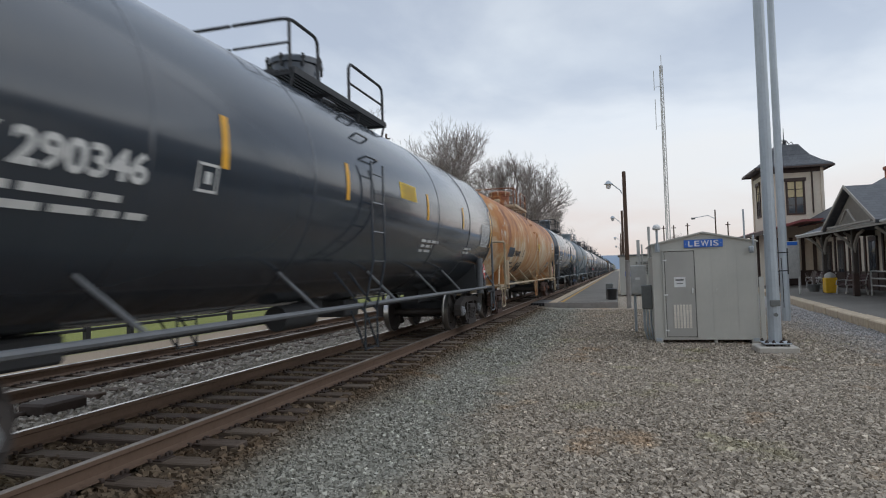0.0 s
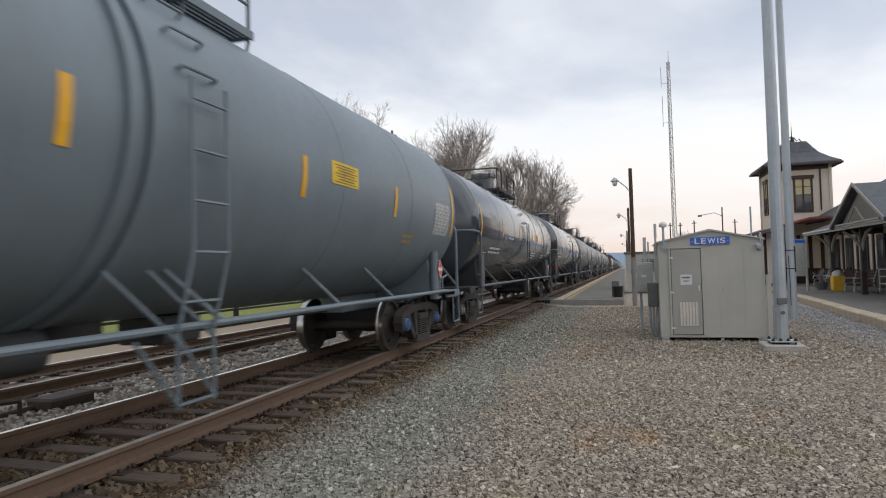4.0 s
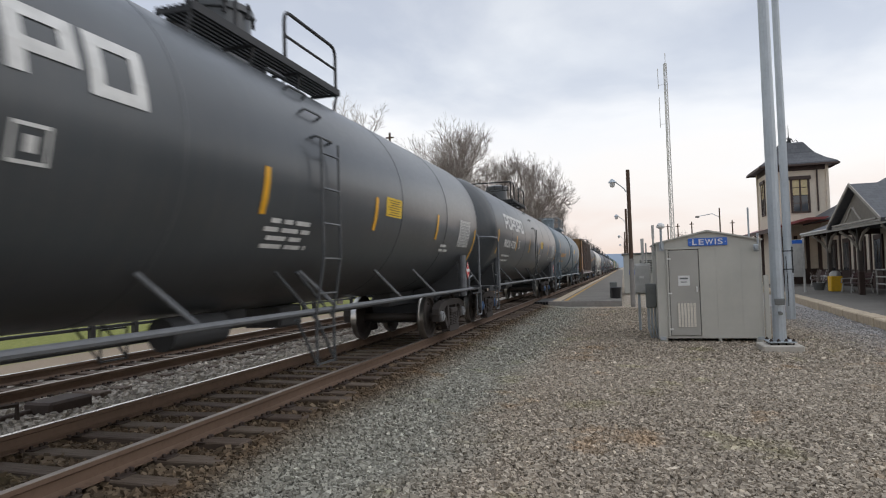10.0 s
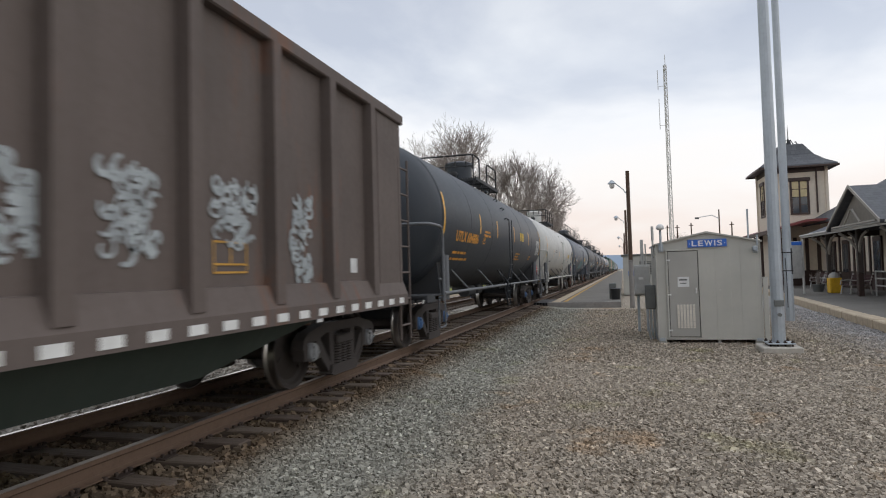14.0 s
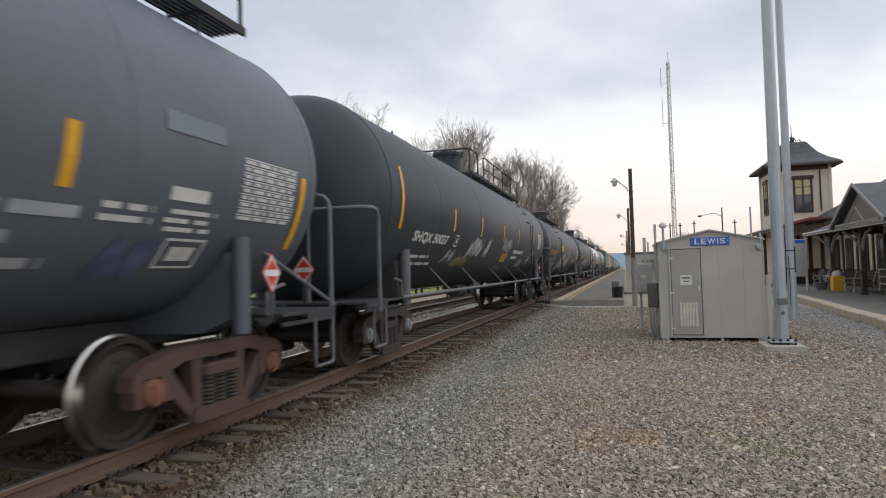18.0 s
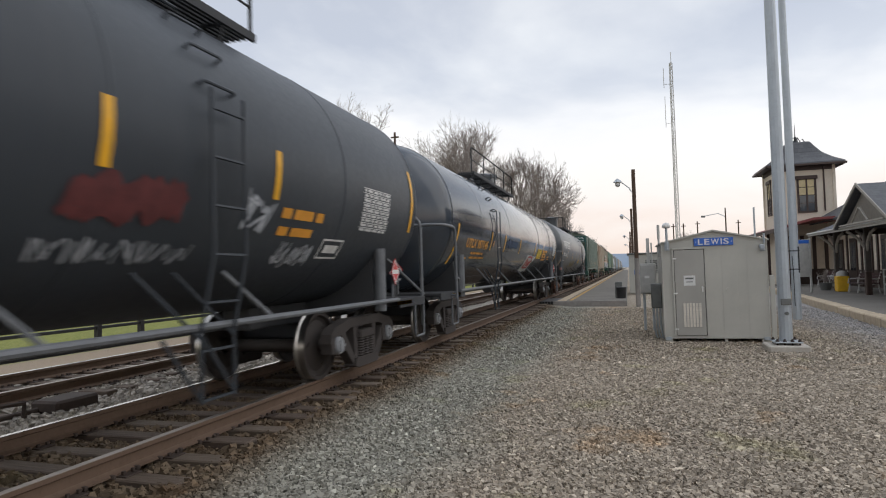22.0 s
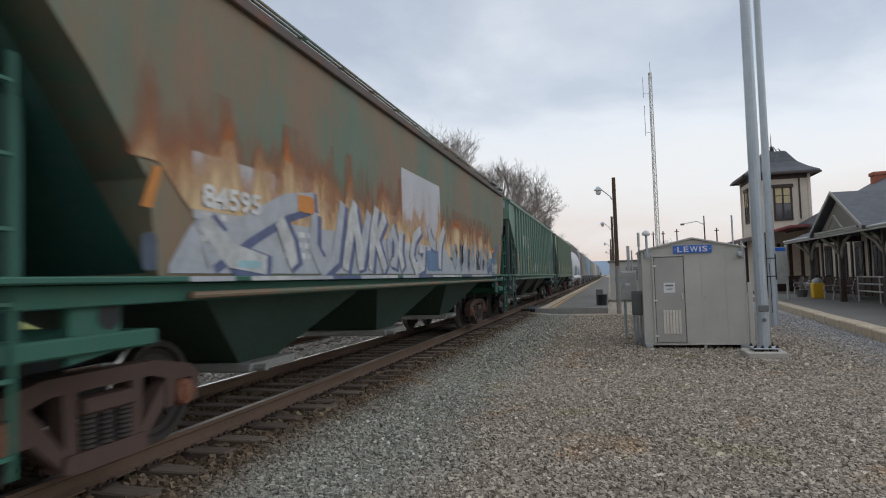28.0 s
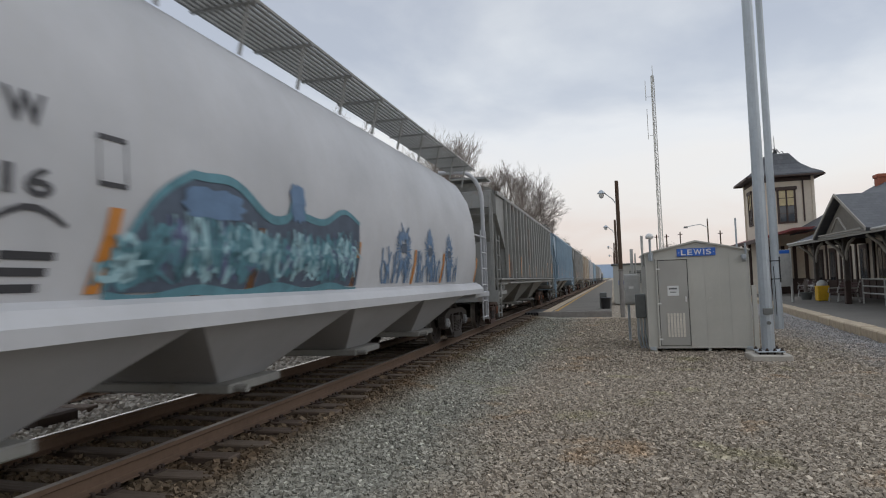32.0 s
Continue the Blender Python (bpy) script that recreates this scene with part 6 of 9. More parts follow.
def tank_car(k, L, mat, label, text="", ink="mark_white", tape="reflect", style="short", brand=False, ring=False, pipe=True, trucks=None, cap="bearing_grey", seed=None,
             tu=None, tv=(-0.47, -0.23), slant=0.0, end_mark=False, bin_tank=False, lad=0.0, sticker=True, frame="under"):
    rnd = random.Random(k * 7 + 1)
    pm = M["pipe_grey"] if frame else None
    m, fm = M[mat], M[frame] if frame else M["tank_rust_rail" if mat == "tank_rust" else mat]
    c = car_root("tank_car", k, L, label, "tank car")
    h = L / 2 - 1.20
    to = trucks or (L / 2 - (1.98 if L < 19.5 else 2.25))
    grow, (front, back) = GROW.get(k, 0.0), REACH.get(k, (0.0, 0.0))
    TANK["r"], TANK["z"] = 1.535 + grow, 2.53 + grow
    part("tank", shared(("shell", round(L, 1), mat, grow, front, back), lambda: tank_shell(round(L, 1), m, front, back)), None, c)
    us = [-h - front, -h + 2.6, -h * 0.33, h * 0.33, h - 2.6, h + back]
    for u in us:
        part("weld_seam", shared(("seam", mat, grow), lambda: seam_mesh(m)), None, c).location = (0, u, 0)
    if ring:
        b = Build()
        for u in (-0.92, -0.70):
            b.lathe([(TANK["r"], u - 0.05), (TANK["r"] + 0.05, u - 0.05), (TANK["r"] + 0.05, u + 0.05), (TANK["r"], u + 0.05)], 64, (0, 0, TANK["z"]), "y", False)
        part("stiffening_ring", b, m, c, "raised stiffening rings", 40)
    # stub sills, saddles, end platforms
    for e in (-1, 1):
        b = Build(); b.box(-0.2, 0.2, min(e * (to - 1.6), e * (L / 2 - 0.45)), max(e * (to - 1.6), e * (L / 2 - 0.45)), 0.72, 1.02, 0.02); part("stub_sill", b, fm, c)
        b = Build()
        b.extrude([(-1.3, 1.0), (-0.95, 0.86), (0.95, 0.86), (1.3, 1.0), (1.22, 1.75), (0.8, 1.35), (0.3, 1.12), (-0.3, 1.12), (-0.8, 1.35), (-1.22, 1.75)], "y", e * to - 0.12, e * to + 0.12)
        part("saddle", b, m if mat in ("tank_rust", "tank_grey", "tank_slate", "tank_white") else fm, c, "tank saddle")
        y0, y1 = sorted((e * (to + 0.55), e * (L / 2 - 0.5)))
        b = Build(); b.box(-1.42, 1.42, y0, y1, 0.96, 1.0, 0.006); b.box(-1.45, -1.40, y0, y1, 0.86, 1.0, 0.006); b.box(1.40, 1.45, y0, y1, 0.86, 1.0, 0.006); part("end_platform", b, fm, c)
        for s in (1, -1):
            b = Build()
            yo = L / 2 - 0.5 if e > 0 else POST.get(k, -(L / 2 - 1.45)) - SHIFT
            b.path(rounded([(s * 1.42, e * (to + 0.3), 1.0), (s * 1.42, e * (to + 0.3), 1.25), (s * 1.42, e * (to + 0.62), 1.3)], 0.06), 0.02, 6)
            if e > 0:
                b.path(rounded([(s * 1.40, yo, 0.5), (s * 1.40, yo, 2.36), (s * 0.25, yo, 2.38)], 0.18), 0.03, 8)
            else:
                b.path(rounded([(s * 1.56, yo, 0.86), (s * 1.56, yo, 2.28), (s * 1.56, -(L / 2 - 0.3), 2.28), (s * 0.2, -(L / 2 - 0.3), 2.28)], 0.2), 0.03, 8)
                b.tube((s * 1.40, yo, 0.93), (s * 1.56, yo, 0.93), 0.025, n=6)
            b.path([(s * 0.6, L / 2 - 0.5 if e > 0 else -(L / 2 - 0.45), 1.0), (s * 0.6, L / 2 - 0.5 if e > 0 else -(L / 2 - 0.45), 2.36)], 0.022, 6)
            if k == 2 or e > 0:
                b.tube((s * 1.40, e * (L / 2 - 0.4), 1.02), (s * 1.2, e * (to + 0.3), 1.75), 0.022, n=6)
            b.path(rounded([(s * 1.44, yo - e * 0.06, 0.9), (s * 1.44, yo - e * 0.06, 0.35), (s * 1.44, yo - e * 0.5, 0.35), (s * 1.44, yo - e * 0.5, 0.9)], 0.05), 0.02, 6)
            part("end_railing", b, m if mat in ("tank_grey", "tank_white") else pm or fm, c, "bent pipe grab rail", 50)
            b = Build(); patch(b, e * (to + 0.7) - 0.3, e * (to + 0.7) + 0.35, 0.91, 0.965, on_side(1.45)); part("sill_tape", b, M[tape if mat == "tank_grey" or k in (13, 17, 18, 19) else "reflect_white"], c)
            # bolster post beside the saddle
            b = Build(); b.tube((s * 1.36, e * (to - 0.05), 0.86), (s * 1.36, e * (to - 0.05), 1.76), 0.085, n=12); part("saddle_post", b, m if mat in ("tank_grey", "tank_slate") else pm or fm, c)
        if e < 0 and k in (6, 20):
            b = Build(); b.box(1.449, 1.453, -to - 0.11, -to + 0.01, 1.33, 1.46); b.tube((1.36, -to - 0.05, 1.33), (1.36, -to - 0.05, 1.46), 0.0875, n=12); part("marker_tape", b, M["placard_red" if k == 6 else "g_pink"], c, "red reflective tape on the post", 40)
        cp = part("coupler", shared("coupler", coupler_mesh), None, c)
        cp.matrix_basis = pose(0, e * (L / 2 - 0.18), 0, 0, 0, 0 if e > 0 else 180)
        add_truck(c, e * to, M[cap])
    # side pipes with raked struts
    if pipe:
        for s in (1, -1):
            b = Build(); b.tube((s * 1.47, -to - 0.4, 1.0), (s * 1.47, to + 0.4, 1.0), 0.032, n=8); part("side_rail", b, m if mat in ("tank_grey", "tank_white") else pm or fm, c, "running pipe rail", 40)
            for u in (-4.85, -2.1, 0.5, 2.84, 4.68) if L < 19.5 else (-5.22, -2.7, 0.4, 2.9, 5.4):
                u -= SHIFT
                b = Build(); b.tube((s * 1.47, u, 1.0), (s * 1.14, u - 0.34, 1.46), 0.024, n=6); part("strut", b, m if mat == "tank_grey" else pm or fm, c)
    # brake gear under the belly
    b = Build(); b.tube((0.45, -1.6, 0.86), (0.45, -0.7, 0.86), 0.17, n=14); b.box(-0.25, 0.25, -to + 1.5, -to + 2.3, 0.72, 0.98, 0.03); b.tube((0.1, -to + 2, 0.8), (0.1, to - 2, 0.8), 0.03, n=6); b.box(-0.3, 0.3, 0.9, 1.5, 0.7, 1.0, 0.03); part("brake_gear", b, M["under"], c, "", 40)
    b = Build(); b.lathe([(0.3, 0.86), (0.3, 1.02), (0.18, 1.1)], 16, (0, 0, 0)); part("outlet_valve", b, M["under"], c, "", 40)
    if bin_tank:
        b = Build(); b.lathe([(0.05, 0.0), (0.17, 0.05), (0.19, 0.12), (0.19, 0.7), (0.17, 0.77), (0.05, 0.82)], 16, (0.95, L / 2 - 1.42, 1.24), "y"); part("air_reservoir", b, m if mat == "tank_grey" else pm, c, "cylindrical air tank", 50)
    # manway, platform, railings, ladder
    long = style == "long"
    du = DOME.get(k, 0.3) - SHIFT
    y0, y1 = RAIL.get(k, (du - 1.7 + SHIFT, du + 1.6 + SHIFT))
    y0, y1 = y0 - SHIFT, y1 - SHIFT
    wide = y1 - y0 > 4
    dome = Build(); dome.lathe([(0.40, 3.95), (0.40, 4.70), (0.44, 4.71), (0.44, 4.79), (0.40, 4.82), (0.2, 4.87), (0.0, 4.88)], 24, (0, du, 0)); d = part("manway", dome, m, c, "round manway housing", 40)
    for a in range(8):
        t = a * 0.785
        part("hinge_bolt", shared(("bolt", fm.name), lambda: bolt_mesh(fm)), None, d).location = (0.43 * math.cos(t), du + 0.43 * math.sin(t), 4.76)
    for q, hh in ((du - 0.75, 4.45), (du + 0.85, 4.38)):
        b = Build(); b.tube((0, q, 3.98), (0, q, hh), 0.11, n=12); b.tube((0, q, hh - 0.1), (0, q, hh - 0.04), 0.15, n=12); part("relief_valve", b, fm, c, "", 40)
    for s in (1, -1):
        b = Build()
        for j in range(6):
            b.box(s * (0.50 + j * 0.07) - 0.02, s * (0.50 + j * 0.07) + 0.02, y0, y1, 4.07, 4.10)
        b.box(s * 0.90 - 0.02, s * 0.90 + 0.02, y0, y1, 4.03, 4.12)
        y = y0 + 0.03
        while y <= y1:
            b.box(min(s * 0.46, s * 0.9), max(s * 0.46, s * 0.9), y - 0.02, y + 0.02, 4.03, 4.068)
            b.tube((s * 0.88, y, 4.05), (s * 0.82, y, 3.80), 0.02, n=5)
            y += 1.08
        part("running_board", b, fm, c, "open grating walkway")
        b = Build()
        if wide:
            ya = y0
            if k in (16, 18, 20):
                # a loop ahead of the manway, then the long railing
                ya = y0 + 1.75
                b.path(rounded([(s * 0.85, y0 + 1.0, 4.1), (s * 0.85, y0 + 1.0, 4.74), (s * 0.85, y0, 4.74), (s * 0.02, y0, 4.74)], 0.14), 0.024, 7)
                b.tube((s * 0.85, y0, 4.1), (s * 0.85, y0, 4.72), 0.022, n=6)
            b.path(rounded([(s * 0.85, ya, 4.1), (s * 0.85, ya, 4.78), (s * 0.85, y1, 4.78), (s * 0.85, y1, 4.1)], 0.15), 0.022, 6)
            n = max(2, round((y1 - ya) / 1.45))
            for i in range(1, n):
                b.tube((s * 0.85, ya + (y1 - ya) * i / n, 4.1), (s * 0.85, ya + (y1 - ya) * i / n, 4.78), 0.019, n=6)
            b.tube((s * 0.85, ya, 4.44), (s * 0.85, y1, 4.44), 0.014, n=6)
        else:
            ym = y0 + 0.8
            b.path(rounded([(s * 0.85, ym, 4.1), (s * 0.85, ym, 4.76), (s * 0.85, y0, 4.76), (s * 0.02, y0, 4.76)], 0.14), 0.024, 7)
            b.tube((s * 0.85, y0, 4.1), (s * 0.85, y0, 4.74), 0.022, n=6)
            b.tube((s * 0.85, y0, 4.44), (s * 0.02, y0, 4.44), 0.018, n=6)
            part("front_handrail", b, fm if mat != "tank_rust" else m, c, "bent pipe handrail", 50)
            b = Build()
            b.path(rounded([(s * 0.85, du + 0.15, 4.1), (s * 0.85, du + 0.15, 4.76), (s * 0.85, y1, 4.76), (s * 0.85, y1, 4.1)], 0.14), 0.024, 7)
            b.tube((s * 0.85, du + 0.15, 4.44), (s * 0.85, y1, 4.44), 0.018, n=6)
        part("handrail", b, fm if mat != "tank_rust" else m, c, "bent pipe handrail", 50)
        lu = LADDER.get(k, 0.1) + lad - SHIFT
        for i in range(4):
            t = 0.95 - 0.22 * i
            b = Build()
            at = lambda r, q: (s * r * math.cos(t), lu + q, TANK["z"] + r * math.sin(t))
            b.path(rounded([at(TANK["r"] - 0.01, -0.21), at(TANK["r"] + 0.07, -0.21), at(TANK["r"] + 0.07, 0.21), at(TANK["r"] - 0.01, 0.21)], 0.03), 0.016, 6)
            part("grab_iron", b, m, c, "", 50)
        b = Build()
        ladder(b, lu, 0.22, [(TANK["r"] + 0.075, 2.95), (TANK["r"] + 0.075, 1.6), (1.50, 0.95), (1.50, 0.38)], 0.40, 0.017, s)
        for q in (-0.22, 0.22):
            b.tube((s * 1.50, lu + q, 0.9), (s * 1.32, lu + q - 0.55, 1.45), 0.017, n=6)
            b.tube((s * 1.50, lu + q, 0.40), (s * 1.50, lu + q - 0.45, 0.94), 0.017, n=6)
        part("ladder", b, m, c, "steel rung ladder", 50)
    # tape stripes, tables, stickers
    ts = STRIPES.get(k, (-4.2, -1.2, 1.8, 4.6) if L < 19.5 else (-4.95, -2.6, -0.1, 2.85, 5.4))
    ends = END_TAPE.get(k)
    first = (ends[0][0], ends[0][1:]) if ends else (-h + (0.55 if L < 19.5 else 0.72), (-0.69, 0.0) if k in (8, 9, 10) else TALL if L < 19.5 or k in (16, 17, 18) else (-1.04, -0.13))
    last = (ends[1][0], ends[1][1:]) if ends else (h + (0.28 if k == 17 else 0.08), (-0.95, -0.17) if k in (8, 9, 10) else TALL if L < 19.5 or k in (16, 17, 18) else (-0.9, -0.1))
    for u, (v0, v1) in [first] + [(u, STRIPE_BAND.get(k, SHORT)) for u in ts] + [last]:
        b = Build(); patch(b, u - 0.05, u + 0.05, v0, v1, on_tank); part("reflective_stripe", b, M[tape], c, "yellow reflective tape")
    if sticker:
        u, ue, v0, v1 = STICKER.get(k, (2.45, 3.2, -0.12, 0.15) if L < 19.5 else (3.6, 4.5, -0.42, -0.12))
        b = Build(); patch(b, u, ue, v0, v1, on_tank); st = part("warning_sticker", b, M["sticker"], c, "yellow sticker with unreadable lines")
        b = Build()
        for j in range(7):
            q = v1 - 0.035 - (v1 - v0) * 0.125 * j
            patch(b, u + 0.06 + 0.05 * (j % 3), ue - 0.07 - 0.06 * (j % 2), q - 0.009, q, on_tank, 0.011)
        part("sticker_print", b, M["mark_black"], st)
    b = Build()
    u, up = TABLE.get(k, (h - 1.1, 0.05))
    for j in range(9):
        patch(b, u, u + 0.95, up - 0.065 * j - 0.012, up - 0.065 * j, on_tank)
        q = u + 0.03
        while q < u + 0.9:
            w = rnd.uniform(0.06, 0.22)
            patch(b, q, min(q + w, u + 0.93), up - 0.065 * j - 0.052, up - 0.065 * j - 0.02, on_tank)
            q += w + 0.04
    part("data_table", b, M["mark_faded" if k == 2 else "mark_white" if mat != "tank_white" else "mark_black"], c, "stencilled table with unreadable lines")
    im = M[ink]
    tu = tu or ((-6.35, -4.35) if L < 19.5 else (-7.8, -5.6))
    if text:
        lettering(text, tu[0], tu[1], tv[0], tv[1], on_tank, im, c, "reporting_mark", "stencilled reporting mark", 0.03, slant)
    if mat == "black_gloss":
        bars(tu[0] + 0.65, tu[1] + 0.2, tv[0] - 0.09, 0.055, on_tank, im, c, rnd, 2, 2.1)
        bars(tu[0] + 0.05, tu[0] + 0.5, tv[0] - 0.24, 0.035, on_tank, im, c, rnd, 1)
    else:
        bars(tu[0], tu[1] - 0.3, tv[0] - 0.22, 0.06, on_tank, im, c, rnd, 2, 2.6)
    if k == 3:
        bars(3.08, 3.61, -0.92, 0.03, on_tank, im, c, rnd, 1)
        bars(4.3, 5.1, -0.92, 0.045, on_tank, im, c, rnd, 3)
    elif k == 9:
        bars(-1.0, 0.0, -0.54, 0.05, on_tank, im, c, rnd, 4)
    elif k not in (2, 4, 8, 11, 15, 16, 17, 18, 19, 20):
        bars(1.9, 3.0, -0.55, 0.05, on_tank, im, c, rnd, 3)
    if k not in (2, 3, 8, 18):
        bars(h - 2.6, h - 1.9, -0.6, 0.05, on_tank, im, c, rnd, 2)
    if k not in (1, 2, 3, 4, 9, 10, 11, 15, 16, 17, 18, 19, 20):
        bars(-3.3, -2.4, -0.1, 0.05, on_tank, im, c, rnd, 2)
    b = Build()
    u, v = tu[1] + 0.55, tv[1] + 0.02
    z = 0.8 if k == 1 or mat != "black_gloss" else 0.45
    for a in ((0, 0.34, 0, 0.03), (0, 0.34, -0.28, -0.25), (0, 0.03, -0.28, 0.03), (0.31, 0.34, -0.28, 0.03), (0.12, 0.22, -0.19, -0.06)):
        patch(b, u + a[0] * z, u + a[1] * z, v + a[2] * z, v + a[3] * z, on_tank)
    if k != 3:
        part("stencil_square", b, im, c)
    if brand:
        u0, u1, v0, v1 = (-7.7, -4.18, -0.05, 0.37) if k == 20 else (-6.25, -2.7, -0.1, 0.35) if k == 8 else (-6.2, -2.65, 0.1, 0.56)
        w, q = (u1 - u0) / 6, v1 - v0
        for j in range(6):
            a = u0 + w * j
            b = Build()
            for p0, p1, r0, r1 in ((0, 0.88, 0.80, 1.0), (0, 0.22, 0.0, 0.82), (0.66, 0.88, 0.0 if j % 2 else 0.35, 0.82), (0.2, 0.88, 0.0 if j % 2 else 0.30, 0.2 if j % 2 else 0.5)):
                patch(b, a + w * p0, a + w * p1, v0 + q * r0, v0 + q * r1, on_tank, 0.008 + 0.0005 * (p1 < 0.3) + 0.001 * (r1 < 0.6))
            part("logo_block", b, M["mark_white"], c, "large white angular logo block")
    # diamond placards on the rear post and the front railing
    def diamond(name, at, ink="placard_red"):
        pl = Build()
        pl.add([at(0, -0.2, 0.01), at(0.16, 0, 0.01), at(0, 0.2, 0.01), at(-0.16, 0, 0.01), at(0, -0.2, 0), at(0.16, 0, 0), at(0, 0.2, 0), at(-0.16, 0, 0)], [(0, 1, 2, 3), (7, 6, 5, 4), (0, 4, 5, 1), (1, 5, 6, 2), (2, 6, 7, 3), (3, 7, 4, 0)])
        ph = part("placard", pl, M[ink], c, "red diamond placard" if ink == "placard_red" else "white diamond placard")
        for q in (1, -1):
            b = Build(); b.add([at(0, q * 0.03, 0.013), at(0.105, q * 0.035, 0.013), at(0.0, q * 0.145, 0.013), at(-0.105, q * 0.035, 0.013)], [(0, 1, 2, 3)]); part("placard_symbol", b, M[ink], ph)
        b = Build(); b.add([at(0, -0.185, 0.012), at(0.148, 0, 0.012), at(0, 0.185, 0.012), at(-0.148, 0, 0.012)], [(0, 1, 2, 3)]); part("placard_panel", b, M["white"], ph)

    yr, yf = L / 2 - 1.92, -(L / 2 - 0.30)
    diamond("rear", lambda p, q, o: (1.45 + o, yr + p, 1.42 + q))
    if k != 2:
        diamond("front", lambda p, q, o: (0.62 + p, yf - o - 0.03, 1.46 + q), "placard_white" if k == 13 else "placard_red")
        b = Build(); b.box(0.59, 0.65, yf - 0.028, yf + 0.03, 0.99, 1.5); part("placard_post", b, fm, c)
    b = Build(); b.box(1.40, 1.448, yr - 0.03, yr + 0.03, 0.98, 1.55); part("placard_post", b, fm, c)
    if end_mark:
        bars(-h - 0.2, -h + 0.0, 0.2, 0.04, on_tank, im, c, rnd, 1)
    return c


# ---- covered hoppers ----
M["g_rust"] = plain("rust_brown_spray_paint", (0.27, 0.11, 0.04), 0.7, 0, 0.4)
M["g_peach"] = plain("peach_spray_paint", (0.60, 0.40, 0.22), 0.7, 0, 0.3)
M["tape_faded"] = plain("faded_yellow_tape", (0.55, 0.30, 0.05), 0.6, 0, 0.4)
M["g_navy"] = plain("dark_slate_blue_spray_paint", (0.075, 0.10, 0.14), 0.7, 0, 0.4)
M["g_steel"] = plain("steel_blue_spray_paint", (0.12, 0.20, 0.32), 0.7, 0, 0.3)
M["g_deep"] = plain("deep_blue_spray_paint", (0.014, 0.05, 0.12), 0.5, 0, 0.45)


def haze(name, col, lo, hi, top):
    """Thin sprayed paint: streaky cover that fades out upwards."""
    m, n, l, bs = shader(name)
    tc = n.new("ShaderNodeTexCoord")
    sp = n.new("ShaderNodeSeparateXYZ"); l.new(tc.outputs["Generated"], sp.inputs[0])
    st = noise_of(n, l, coords(n, l, (1, 1.9, 0.55)), 1.3, 5, 0.6)
    up = n.new("ShaderNodeMapRange")
    up.inputs["From Min"].default_value, up.inputs["From Max"].default_value = 0.05, top
    up.inputs["To Min"].default_value, up.inputs["To Max"].default_value = 0.22, -0.28
    l.new(sp.outputs["Z"], up.inputs["Value"])
    ad = n.new("ShaderNodeMath"); ad.operation = "ADD"
    l.new(st, ad.inputs[0]); l.new(up.outputs[0], ad.inputs[1])
    l.new(ramp_of(n, l, ad.outputs[0], lo, hi), bs.inputs["Alpha"])
    bs.inputs["Base Color"].default_value = (*col, 1)
    bs.inputs["Roughness"].default_value = 0.7
    return m


M["haze_rust"] = haze("rust_red_spray_haze", (0.34, 0.095, 0.03), 0.36, 0.72, 1.0)
M["haze_orange"] = haze("orange_spray_haze", (0.58, 0.21, 0.04), 0.44, 0.70, 0.95)
M["haze_peach"] = haze("peach_spray_haze", (0.58, 0.42, 0.24), 0.42, 0.66, 1.0)
M["green_end"] = paint("sea_green_end_paint", (0.04, 0.135, 0.095), 0.55, 0.0, (0.09, 0.12, 0.10), 0.4, 0.0, True, 0.002, 0.3)
M["reflect_orange"] = plain("orange_reflective_tape", (0.52, 0.20, 0.03), 0.45, 0, 0.3)
# darker and bluer than bay_green, for the end slope sheets
M["end_dark"] = paint("dark_teal_slope_sheet", (0.020, 0.031, 0.034), 0.6, 0.0, (0.045, 0.055, 0.055), 0.4, 0.0, True, 0.002, 0.35)
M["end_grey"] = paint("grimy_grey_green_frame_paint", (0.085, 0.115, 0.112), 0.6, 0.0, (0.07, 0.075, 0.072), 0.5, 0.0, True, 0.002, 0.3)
M["pale_green"] = plain("pale_green_touch_up_paint", (0.22, 0.40, 0.31), 0.65, 0, 0.2)
# sea green with the shade below the overhanging body mixed into the colour
M["bay_sea"] = paint("shade_darkened_sea_green_paint", (0.045, 0.085, 0.068), 0.65, 0.0, (0.06, 0.075, 0.065), 0.5, 0.0, True, 0.003, 0.3)
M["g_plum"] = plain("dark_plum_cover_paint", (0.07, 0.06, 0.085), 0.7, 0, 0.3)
# green body paint darkened to carry the overhang's shade on the bays
M["bay_green"] = paint("shade_darkened_green_paint", (0.045, 0.06, 0.05), 0.7, 0.0, (0.07, 0.075, 0.065), 0.5, 0.0, True, 0.003, 0.3)


